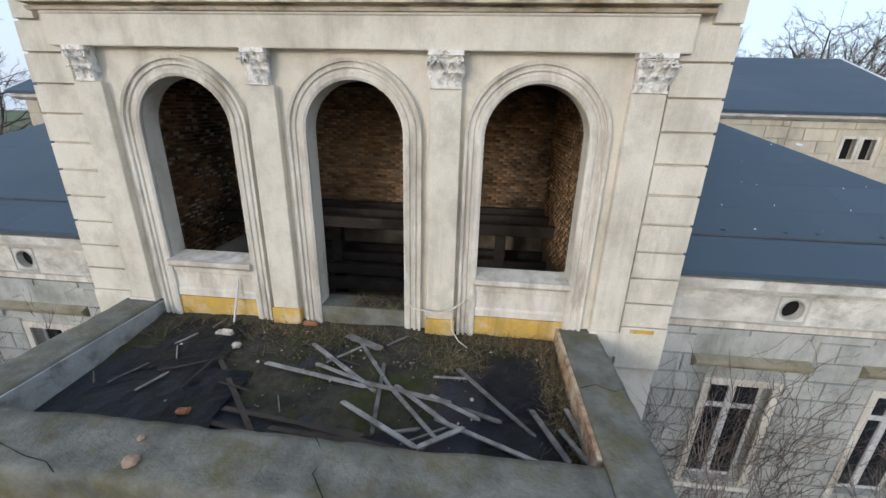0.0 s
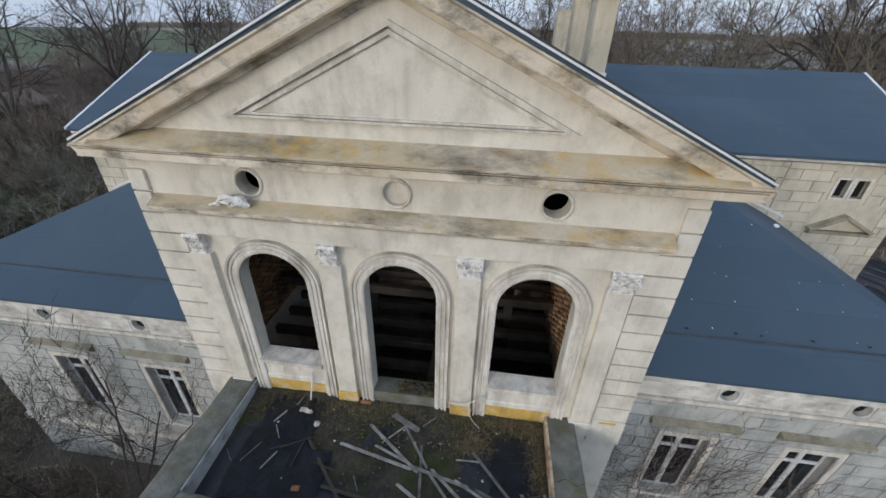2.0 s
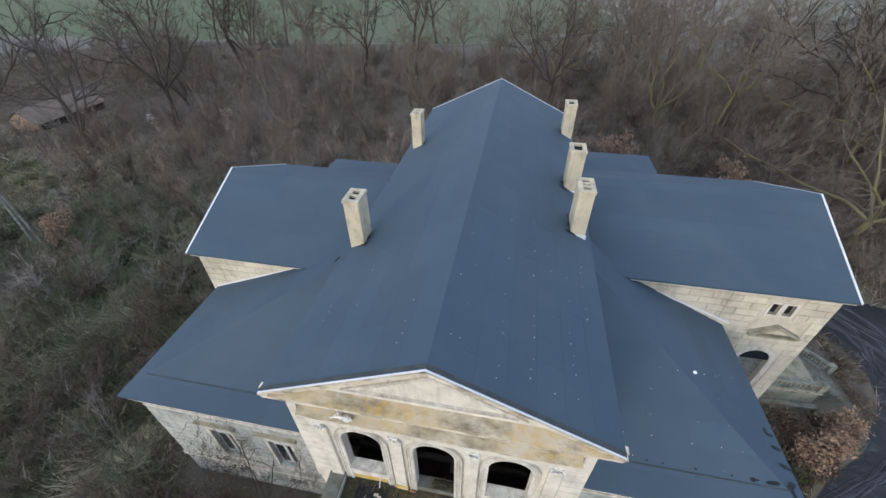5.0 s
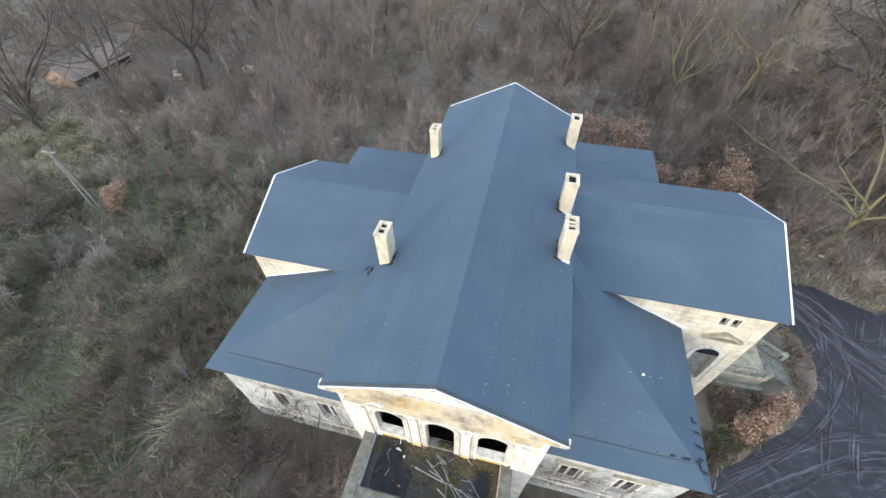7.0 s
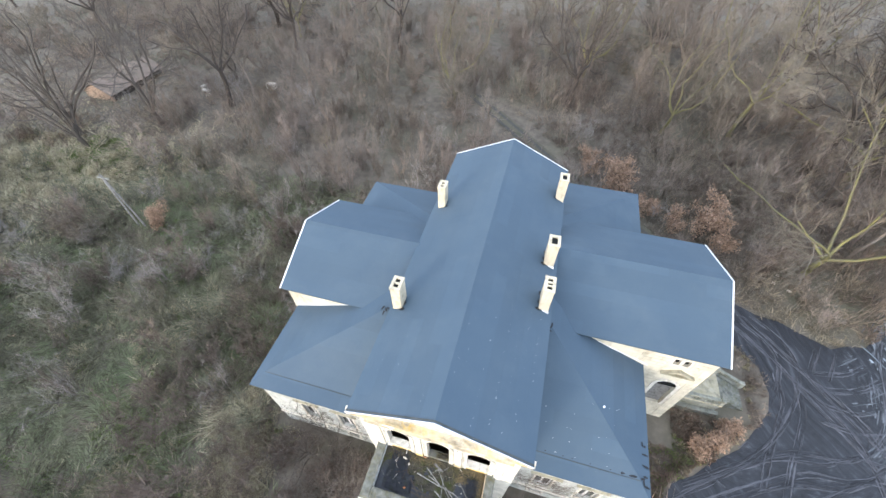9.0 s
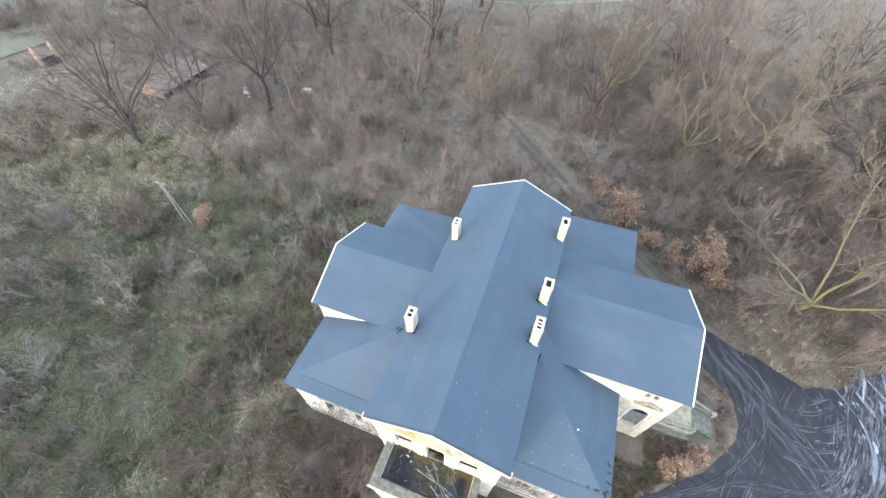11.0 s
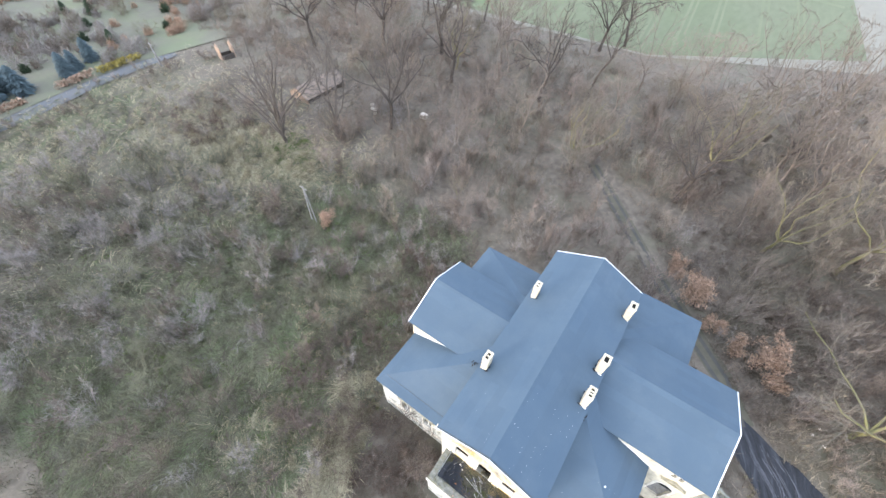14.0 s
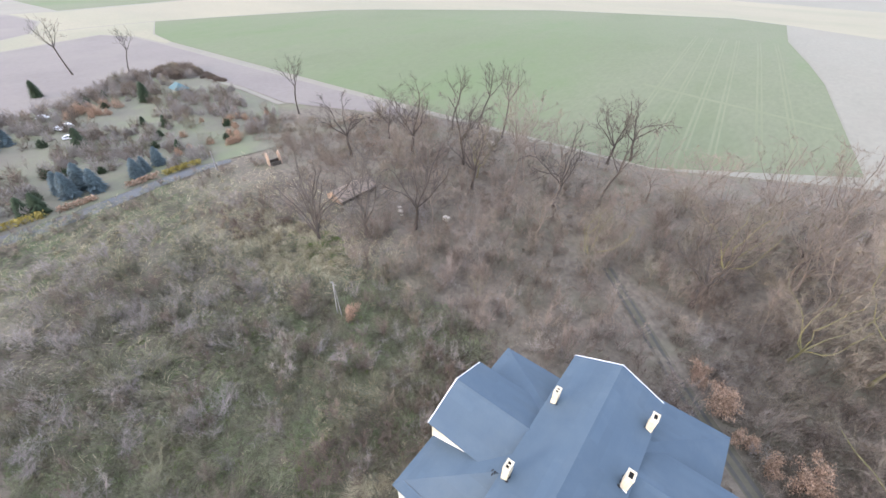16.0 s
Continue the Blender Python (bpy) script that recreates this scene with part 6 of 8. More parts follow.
    for x, y, w, d, h, m, what in ((-1.8, -2.3, 0.16, 0.11, 0.07, ORANGE_BRICK, "broken orange brick lying on the felt"), (-2.26, -0.60, 0.2, 0.05, 0.14, PALE, "torn white scrap propped on the balcony floor")):
        bm = soft_box(x - w / 2, y - d / 2, floor_z(y) + 0.05, x + w / 2, y + d / 2, floor_z(y) + 0.05 + h, r=0.02)
        for q in bm.verts:
            q.co += Vector((rng.uniform(-1, 1), rng.uniform(-1, 1), rng.uniform(-1, 1))) * 0.012
        tagged(part("fragment", bm, m), what, "debris")
    # mound of soil and rubble on the door threshold
    bm = bmesh.new()
    rows = [[bm.verts.new((-0.2 + 1.0 * i / 24, -0.03 + 0.42 * j / 12, 5.38 + max(0, 0.12 * math.sin(math.pi * i / 24) * math.sin(math.pi * j / 12) + 0.05 * noise.noise(Vector((i * 0.4, j * 0.4, 2))) * min(1, i * (24 - i) * j * (12 - j))))) for i in range(25)] for j in range(13)]
    for a, b in zip(rows, rows[1:]):
        for i in range(24):
            bm.faces.new((a[i], a[i + 1], b[i + 1], b[i]))
    tagged(part("soil_mound", bm, MOSS), "mossy soil heaped on the door threshold", "soil", kind="stuff")
    # slack cable looped round the pilaster
    bm = bmesh.new()
    pts = [(0.80, -0.17, 5.62), (1.0, -0.19, 5.52), (1.4, -0.20, 5.48), (1.6, -0.19, 5.56), (1.95, -0.18, 5.84)]
    tube(bm, pts, [0.014] * 5, 6)
    tube(bm, [(1.6, -0.2, 5.5), (1.62, -0.24, 5.2), (1.75, -0.3, 5.02), (1.9, -0.4, 4.97)], [0.012] * 4, 6)
    tagged(part("cable", bm, PALE), "slack pale cable slung round the pilaster", "cable")
    # broken plaster foliage on the string cornice: two lumps and a curled leaf
    bm = bmesh.new()
    for cx, cy, cz, r, flat in ((-3.24, -0.16, 10.34, 0.13, 0.7), (-3.12, -0.20, 10.31, 0.10, 0.8), (-2.93, -0.19, 10.36, 0.15, 0.75), (-2.83, -0.21, 10.29, 0.09, 0.8), (-3.40, -0.20, 10.27, 0.06, 0.7), (-3.50, -0.22, 10.26, 0.045, 0.7)):
        b2 = bmesh.new()
        bmesh.ops.create_icosphere(b2, subdivisions=2, radius=r)
        for v in b2.verts:
            n = noise.noise(v.co * 14 + Vector((cx * 9, 0, 0)))
            v.co = Vector((v.co.x, v.co.y * 0.8, v.co.z * flat)) * (1 + 0.55 * n) + Vector((cx, cy, cz))
        me = bpy.data.meshes.new("scrap")
        b2.to_mesh(me)
        b2.free()
        bm.from_mesh(me)
        bpy.data.meshes.remove(me)
    tube(bm, [(-3.36, -0.22, 10.30), (-3.26, -0.24, 10.42), (-3.10, -0.24, 10.45), (-2.99, -0.24, 10.40), (-2.96, -0.25, 10.32), (-3.03, -0.26, 10.28)], [0.03, 0.05, 0.055, 0.045, 0.04, 0.02], 7)
    tagged(part("plaster_fragment", bm, CAPITAL), "fallen fragments of white plaster ornament on the ledge", "fragment")


balcony_litter()

# ---- trees ----
def prism(p, q, r0, r1, sides, v, f):
    """A tapered stick from p to q added to the lists."""
    p, q = np.asarray(p), np.asarray(q)
    d = q - p
    d = d / (np.linalg.norm(d) + 1e-9)
    a = np.cross(d, (0.31, 0.77, 0.55))
    a /= np.linalg.norm(a) + 1e-9
    b = np.cross(d, a)
    base = len(v)
    for c, r in ((p, r0), (q, r1)):
        for k in range(sides):
            t = 2 * math.pi * k / sides
            v.append(c + r * (math.cos(t) * a + math.sin(t) * b))
    for k in range(sides):
        j = (k + 1) % sides
        f.append((base + k, base + j, base + sides + j))
        f.append((base + k, base + sides + j, base + sides + k))


def grow(rng, p, d, length, r, level, wood, crown, twigs, bend, rich=True):
    """One limb in a few crooked pieces, then its children; the last ones carry sprays of twigs."""
    pieces = (6, 5, 3)[level]
    sides = (8, 5, 3)[level]
    v, f = wood if level < 1 else crown
    d = np.asarray(d, float)
    for k in range(pieces):
        step = length / pieces
        d = d + rng.normal(0, bend * (1 + 0.8 * level), 3) + np.array((0, 0, 0.06 if level else 0.02))
        d /= np.linalg.norm(d)
        q = p + d * step
        r1 = r * (0.86 if level == 0 else 0.74)
        prism(p, q, r, r1, sides, v, f)
        p, r = q, r1
        frac = (k + 1) / pieces
        n = 0
        if level == 0 and frac > 0.3:
            n = int(rng.integers(2, 4)) if rich else 1
        elif level == 1:
            n = int(rng.integers(2, 4)) if rich else int(rng.integers(1, 3))
        for _ in range(n):
            side = rng.normal(0, 1, 3)
            side -= d * (side @ d)
            side /= np.linalg.norm(side)
            nd = d * (0.42 if level == 0 else 0.5) + side * 0.95 + np.array((0, 0, 0.16))
            nd /= np.linalg.norm(nd)
            grow(rng, p, nd, length * ((0.78 - 0.3 * frac) if level == 0 else 0.48), r * (0.6 if level == 0 else 0.5), level + 1, wood, crown, twigs, bend, rich)
        if level >= 1:
            for _ in range(3 if level == 1 else 6):
                td = d + rng.normal(0, 0.6, 3) + np.array((0, 0, 0.15))
                td /= np.linalg.norm(td)
                twigs.append((p - d * step * rng.random(), td * (0.5 + 0.22 * length) * rng.uniform(0.5, 1.2), 0.03 + 0.006 * length))


def twig_arrays(twigs):
    base = np.array([t[0] for t in twigs])
    way = np.array([t[1] for t in twigs])
    w = np.array([t[2] for t in twigs])[:, None]
    side = np.cross(way, np.array((0.2, 0.5, 0.84)))
    side /= np.linalg.norm(side, axis=1, keepdims=True) + 1e-9
    v = np.stack([base - side * w / 2, base + side * w / 2, base + way], 1).reshape(-1, 3)
    return v, np.arange(len(v)).reshape(-1, 3)


def limb(rng, p, d, length, r, level, spec, wood, crown, twigs):
    """One crooked limb and all that grows from it. spec: wander, lift, side shoots a piece, their angle and length, twigs, levels."""
    pieces, sides = spec["pieces"][level], spec["sides"][level]
    v, f = wood if level == 0 else crown
    step = length / pieces
    for k in range(pieces):
        d = d + rng.normal(0, spec["wander"], 3) + np.array((0, 0, spec["lift"]))
        d /= np.linalg.norm(d)
        q = p + d * step
        r1 = max(r * (0.85 if level < 2 else 0.72), 0.012)
        prism(p, q, r, r1, sides, v, f)
        p, r = q, r1
        frac = (k + 1) / pieces
        if level < spec["levels"] and frac >= spec["start"]:
            for _ in range(int(spec["shoots"] + rng.random())):
                side = rng.normal(0, 1, 3)
                side -= d * (side @ d)
                side /= np.linalg.norm(side)
                a = spec["angle"] * rng.uniform(0.7, 1.3)
                limb(rng, p, d * math.cos(a) + side * math.sin(a), length * spec["ratio"] * (1.15 - 0.55 * frac) * rng.uniform(0.7, 1.2), r * 0.52, level + 1, spec, wood, crown, twigs)
        if level >= spec["levels"] - 1:
            for _ in range(spec["twigs"]):
                td = d + rng.normal(0, 0.75, 3) + np.array((0, 0, spec["lift"] * 2))
                td /= np.linalg.norm(td)
                twigs.append((p - d * step * rng.random(), td * spec["reach"] * rng.uniform(0.5, 1.2), spec["thin"]))


def tree_arrays(seed, height, trunk, radius, forks, open_angle, spec, foot=0.0):
    """Trunk and crown of a forked tree, brought to its height."""
    rng = np.random.default_rng(seed)
    wood, crown, twigs = ([], []), ([], []), []
    p, d, r = np.zeros(3), np.array((rng.normal(0, 0.06), rng.normal(0, 0.06), 1.0)), radius
    for k in range(4 if trunk else 0):
        q = p + d * height * trunk / 4
        prism(p, q, r * (1.35 if k == 0 else 1.0), r * 0.93, 8, *wood)
        p, r = q, r * 0.93
        d = d + np.append(rng.normal(0, spec["wander"] * 0.5, 2), 0)
        d /= np.linalg.norm(d)
    for k in range(forks):
        a = 2 * math.pi * (k + rng.uniform(-0.3, 0.3)) / forks
        t = rng.uniform(*open_angle) if k else open_angle[0] * 0.3
        fd = np.array((math.cos(a) * math.sin(t), math.sin(a) * math.sin(t), math.cos(t)))
        off = np.array((math.cos(a), math.sin(a), 0)) * foot * rng.random()
        limb(rng, p + off, fd, height * (1 - trunk) * rng.uniform(0.9, 1.1), r * (0.62 if trunk else rng.uniform(0.6, 1)), 0, spec, wood, crown, twigs)
    tv, tf = twig_arrays(twigs)
    cv, cf = np.array(crown[0]), np.array(crown[1])
    wv, wf = np.array(wood[0]), np.array(wood[1])
    cv, cf = np.concatenate([cv, tv]), np.concatenate([cf, tf + len(cv)])
    k = height / max(cv[:, 2].max(), wv[:, 2].max())
    return wv * k, wf, cv * k, cf


OAK = dict(wander=0.24, lift=0.025, shoots=1.5, start=0.2, angle=0.8, ratio=0.5, twigs=6, levels=2, reach=1.0, thin=0.038, pieces=(6, 4, 2), sides=(6, 4, 3))
SLIM = dict(wander=0.16, lift=0.03, shoots=1.4, start=0.3, angle=0.75, ratio=0.5, twigs=6, levels=2, reach=0.9, thin=0.036, pieces=(5, 4, 2), sides=(6, 4, 3))
MOSSY = dict(wander=0.27, lift=0.06, shoots=1.6, start=0.15, angle=0.85, ratio=0.42, twigs=12, levels=2, reach=0.85, thin=0.03, pieces=(7, 4, 2), sides=(6, 3, 3))
FINE = dict(wander=0.25, lift=0.05, shoots=1.35, start=0.1, angle=0.85, ratio=0.40, twigs=6, levels=2, reach=0.95, thin=0.036, pieces=(6, 3, 2), sides=(5, 3, 3))


def bush_arrays(seed, stems, lean, bow, spray):
    """A bush one metre high: thin bowed stems from one foot, branches on them, and many fine twigs round the branches."""
    rng = np.random.default_rng(seed)
    v, f = [], []
    lines = []
    for k in range(stems):
        a, t = rng.uniform(0, 6.28), rng.uniform(*lean)
        d = np.array((math.cos(a) * math.sin(t), math.sin(a) * math.sin(t), math.cos(t)))
        p = np.append(rng.normal(0, 0.07, 2), 0.0)
        step = rng.uniform(0.62, 1.05) / 4
        for i in range(4):
            q = p + d * step
            prism(p, q, 0.0075 - 0.0015 * i, 0.006 - 0.0015 * i, 3, v, f)
            if i:
                lines += [(p + (q - p) * rng.random(), d, 1.0 - 0.15 * i) for _ in range(2)]
            p = q
            d = d + rng.normal(0, bow, 3) + (0, 0, 0.05)
            d /= np.linalg.norm(d)
        lines.append((p - d * step * 0.3, d, 0.6))
    twigs = []
    for p, d, k in lines:
        w = d * 0.8 + rng.normal(0, spray, 3) + (0, 0, 0.1)
        w *= 0.26 * k * rng.uniform(0.6, 1.2) / np.linalg.norm(w)
        twigs.append((p, w, 0.0085))
        for _ in range(7):
            t = w / np.linalg.norm(w) + rng.normal(0, 0.55, 3) + (0, 0, 0.1)
            twigs.append((p + w * rng.uniform(0.15, 1.0), t * 0.16 * rng.uniform(0.4, 1.2), 0.0078))
    tv, tf = twig_arrays(twigs)
    v = np.array(v)
    return v, np.array(f), tv, tf


def bare_tree(label, bark, *make):
    bark, twig_bark = bark if isinstance(bark, tuple) else (bark, bark)
    wv, wf, cv, cf = tree_arrays(*make)
    trunk = from_arrays("tree", wv, wf, bark)
    from_arrays("crown", cv, cf, twig_bark, trunk)
    return tagged(trunk, label, "tree", "bare trees of the wood")


HEIGHTS = (24.0, 23.0, 26.0, 20.0, 18.0, 7.0, 19.0, 22.0, 23.0)
TREES = [
    bare_tree("spreading bare oak with crooked dark limbs", BARK, 11, 24.0, 0.30, 0.55, 6, (0.4, 1.1), OAK),
    bare_tree("bare oak with thick crooked limbs", BARK, 12, 23.0, 0.34, 0.50, 5, (0.35, 1.0), OAK),
    bare_tree("tall slender bare tree with a small high crown", BARK, 13, 26.0, 0.56, 0.36, 5, (0.25, 0.9), SLIM),
    bare_tree("bare tree with yellow-green moss on its limbs", (BARK_MOSS, MOSS_TWIG), 14, 20.0, 0.24, 0.27, 5, (0.35, 0.95), MOSSY),
    bare_tree("fine-twigged bare tree with a rounded pinkish crown", BARK_PALE, 15, 18.0, 0.25, 0.24, 6, (0.2, 0.75), FINE),
    bare_tree("low crooked bare fruit tree green with moss", BARK_GREEN, 16, 7.0, 0.18, 0.14, 6, (0.5, 1.2), dict(OAK, reach=0.65, thin=0.026, twigs=4)),
    bare_tree("slim bare tree with a narrow brownish crown", BARK_PALE, 18, 19.0, 0.35, 0.22, 5, (0.12, 0.5), FINE),
    bare_tree("broad many-stemmed bare tree with ash-grey bark", BARK_MID, 19, 22.0, 0.13, 0.62, 6, (0.15, 0.55), dict(OAK, twigs=6, wander=0.2)),
    bare_tree("crooked old bare tree with yellow moss on its trunk", (BARK_MOSS, MOSS_TWIG), 22, 23.0, 0.20, 0.46, 5, (0.4, 1.05), dict(OAK, twigs=11, shoots=1.8)),
]
for k, t in enumerate(TREES):
    t.location = ((6, 66, -3.0), (-34, 84, -3.0), (-24, 92, -3.0), (-15.5, 64.5, -3.0), (-44, 74, -3.0), (-45.5, -15.7, -3.0), (-30, 66, -3.0), (-72.4, 32, -3.0), (37.0, 33.5, -3.0))[k]


def in_clear(x, y):
    """Where no tree stands: the house, the yard, the track, the fields, the rough meadow and the lane."""
    if -24 < x < 27 and -16 < y < 42:
        return True
    if x > 12 and y < 36 and x < 70:
        return True
    if y > 118 or x < -118:
        return True
    if -108 < x < -56 and 8 < y < 64:
        return True
    return abs((x - 20.5) * 0.75 + (y - 32) * 0.66) < 3.5 and y < 70


def place(k, x, y, height, turn, lean=0.0):
    s = height / HEIGHTS[k]
    m = Matrix.Translation((x, y, float(ground_at(x, y)) - 0.1)) @ Matrix.Rotation(turn, 4, "Z") @ Matrix.Rotation(lean, 4, "X") @ Matrix.Diagonal((s, s, s, 1))
    return copy_thing(TREES[k], m)


# single trees that stand out: kind, x, y, height, turn
for k, x, y, height, turn in ((2, -91.9, 112.2, 26.5, 0.3), (2, -84.7, 119.8, 27, 1.3), (2, -72.0, 117.5, 28, 2.3), (0, -32, 121.6, 25, 0.4), (1, -26.7, 129, 23, 2.9), (4, -53.8, 98.1, 29, 1.0), (6, -57, 100, 27, 2.0),
                              (7, -77, 35, 26, 3.4), (1, -105, 90, 17.7, 2.1), (2, -155, 84.5, 26, 0.2), (7, -61.7, 59.7, 22, 1.9), (3, 8.0, 77.5, 23, 1.0), (3, 22.6, 62, 21, 0.7),
                              (3, 34, 64.5, 28, 2.9), (2, -303, 42, 31, 0.0), (2, -285, 63.5, 24, 2.0), (4, 26, 79, 21, 2.2), (4, 50, 48, 22, 1.2), (8, 49, 56, 27, 0.1), (6, 62, 42, 21, 2.7),
                              (0, -88, 84, 28, 1.1), (1, -70, 90, 27, 4.1), (4, 30, 96, 26, 5.0), (7, 52, 92, 27, 2.0), (3, 64, 84, 26, 3.0), (7, 84, 74, 26, 1.4), (6, -48, 92, 25, 4.0), (6, -40, 98, 24, 2.0),
                              (4, -14, 104, 22, 0.0), (4, 44, 40, 17, 5.1), (4, 14, 108, 26, 0.2), (4, 4, 92, 24, 0.3), (6, 15, 97, 26, 1.9), (4, -5, 101, 22, 3.1), (4, 21, 88, 24, 4.2), (6, 10, 83, 21, 5.0),
                              (4, 27, 99, 25, 0.9), (6, 31, 85, 23, 2.4), (4, 43, 42, 10, 0.7), (4, 50, 40, 12, 2.2), (3, 55, 37, 14, 4.0), (3, 62, 62, 24, 0.7), (4, 76, 60, 24, 2.5), (4, 56, 76, 25, 4.4), (4, 44, 84, 25, 5.5),
                              (1, -104, 70, 24, 3.0), (0, -58, 78, 24, 0.5), (4, 24, 107, 27, 0.4), (6, 33, 104, 27, 3.6), (4, 38, 112, 26, 5.6), (4, 22, 84, 23, 1.1), (6, 40, 98, 26, 4.7), (4, 27, 112, 27, 1.7), (7, -66, 42, 25, 5.2), (1, -57, 51, 23, 5.9), (0, 46, 59, 27, 0.9), (1, 54, 65, 28, 3.1), (0, 60, 74, 28, 4.6), (4, 58, 50, 20, 0.9)):
    place(k, x, y, height, turn)


def wood():
    rng = random.Random(21)
    made = 0
    while made < 78:
        x, y = rng.uniform(-118, 110), rng.uniform(-34, 118)
        if in_clear(x, y):
            continue
        left = x < -14 and y < 30
        if left and rng.random() < 0.5:
            continue
        near = math.hypot(x, y - 14) < 48
        k = 5 if left else rng.choice((3, 4, 4, 6, 6) if near else (1, 3, 4, 4, 4, 6, 6, 6))
        height = rng.uniform(4.0, 7.0) if left else rng.uniform(7, 11) if near else rng.uniform(11, 21)
        place(k, x, y, height, rng.uniform(0, 6.28), rng.uniform(-0.06, 0.06))
        made += 1


wood()


def wild(x, y):
    """1 where rough growth stands."""
    ok = np.full(np.shape(x), True)
    for x0, x1, y0, y1 in ((-16.3, 14.7, 0.5, 10.6), (-16.7, 19.4, 8.0, 23.2), (-15.6, 14.8, 19.0, 32.4), (-5.0, 4.6, -4.3, 0.6), (18.0, 26.6, 11.9, 17.4)):
        ok &= ~((x > x0) & (x < x1) & (y > y0) & (y < y1))
    ok &= ~in_yard(x, y, 0.25 * np.sin(1.7 * x + 0.9 * y))
    ok &= np.abs((x - 20.5) * 0.76 + (y - 31.5) * 0.65) > np.where(y < 68, 1.9, 0.0)
    ok &= (y < 122) & (x > -136)
    return ok * 1.0


# ---- thickets, undergrowth, grass and reeds ----
RODS = [bush_arrays(200 + k, 9, (0.03, 0.5), 0.09, 0.4) for k in range(5)]
TANGLES = [bush_arrays(220 + k, 10, (0.1, 1.15), 0.2, 0.7) for k in range(5)]


def thicket(name, seed, kinds, mat, count, area, size, share, label, flat=1.0):
    """Many bushes standing close: each is a turned and scaled copy of one of a few, all in one mesh."""
    rng = np.random.default_rng(seed)
    vs, fs, base, made, tries = [], [], 0, 0, 0
    while made < count and tries < count * 12:
        tries += 1
        x, y = rng.uniform(area[0], area[1]), rng.uniform(area[2], area[3])
        h = rng.uniform(*size)
        m = h * 0.33
        if abs(x + 48.0 - 0.35 * (y - 16.0)) < 3.0 and 8.0 < y < 21.0:
            continue
        if rng.random() > share(x, y) or min(wild(np.array((x - m, x + m, x, x)), np.array((y, y, y - m, y + m)))) < 0.5:
            continue
        wv, wf, cv, cf = kinds[int(rng.integers(len(kinds)))]
        t = rng.uniform(0, 6.28)
        c, s = math.cos(t), math.sin(t)
        v = np.concatenate([wv, cv])
        w = h / flat * rng.uniform(0.85, 1.2)
        vs.append(np.stack([(v[:, 0] * c - v[:, 1] * s) * w + x, (v[:, 0] * s + v[:, 1] * c) * w + y, v[:, 2] * h + ground_at(x, y) - 0.05], 1))
        fs.append(np.concatenate([wf, cf + len(wv)]) + base)
        base += len(v)
        made += 1
    return tagged(from_arrays(name, np.concatenate(vs), np.concatenate(fs), mat), label, "thicket", kind="stuff")


def brush(name, seed, count, mat, label, region, height, width, spread, clumps, category="undergrowth"):
    """Very many thin stems in clumps. region(x, y) gives the share that stays."""
    rng = np.random.default_rng(seed)
    cx, cy, ch = clumps(rng)
    i = rng.integers(0, len(cx), count)
    size = ch[i]
    # a point in a dome round the clump's foot; the stem leads away from the foot
    d = rng.normal(0, 1, (count, 3))
    d[:, 2] = np.abs(d[:, 2])
    d /= np.linalg.norm(d, axis=1, keepdims=True)
    rad = rng.random(count) ** 0.45
    rx = rad * size * spread
    x, y = cx[i] + d[:, 0] * rx, cy[i] + d[:, 1] * rx
    z = d[:, 2] * rad * size * height
    keep = rng.random(count) < region(x, y)
    x, y, z, d, size = x[keep], y[keep], z[keep], d[keep], size[keep]
    n = len(x)
    way = d * (0.9, 0.9, 1.1) + rng.normal(0, 0.45, (n, 3)) + (0, 0, 0.25)
    way *= (size * rng.uniform(0.14, 0.42, n))[:, None]
    base = np.stack([x, y, ground_at(x, y) - 0.03 + z], 1) - way * 0.4
    a = rng.random(n) * 2 * np.pi
    side = np.cross(way, np.stack([np.cos(a), np.sin(a), 0.3 + 0 * a], 1))
    side *= (width * rng.uniform(0.5, 1.3, n) / (np.linalg.norm(side, axis=1) + 1e-6))[:, None]
    v = np.stack([base - side, base + side, base + way], 1).reshape(-1, 3)
    return tagged(from_arrays(name, v, np.arange(3 * n).reshape(-1, 3), mat), label, category, kind="stuff")


def scatter(x0, x1, y0, y1, n, lo, hi):
    def made(rng):
        return rng.uniform(x0, x1, n), rng.uniform(y0, y1, n), rng.uniform(lo, hi, n)
    return made


def leftish(x, y):
    return np.clip((-12 - x) / 10, 0, 1) * np.clip((36 - y) / 12, 0, 1)


def open_meadow(x, y):
    """1 on the patches of reeds and grass where few bushes stand."""
    return np.clip(np.exp(-((x + 80) / 17) ** 2 - ((y - 24) / 10) ** 2) + np.exp(-((x + 19) / 4) ** 2 - ((y + 6) / 6) ** 2) + np.exp(-((x + 66) / 8) ** 2 - ((y - 27) / 7) ** 2), 0, 1)


def bush_left(x, y):
    return leftish(x, y) * (1 - 0.85 * open_meadow(x, y))


def by_oak(x, y):
    return min(math.hypot(x - ox, y - oy) for ox, oy in ((10.8, 46.6), (15.2, 42.2), (24.7, 36.0), (20.5, 39.5))) < 2.6


def bush_back(x, y):
    if by_oak(x, y):
        return 0.0
    if -106 < x < -66 and 36 < y < 68:
        return 0.12
    return (1 - leftish(x, y)) * (1 - 0.85 * open_meadow(x, y))


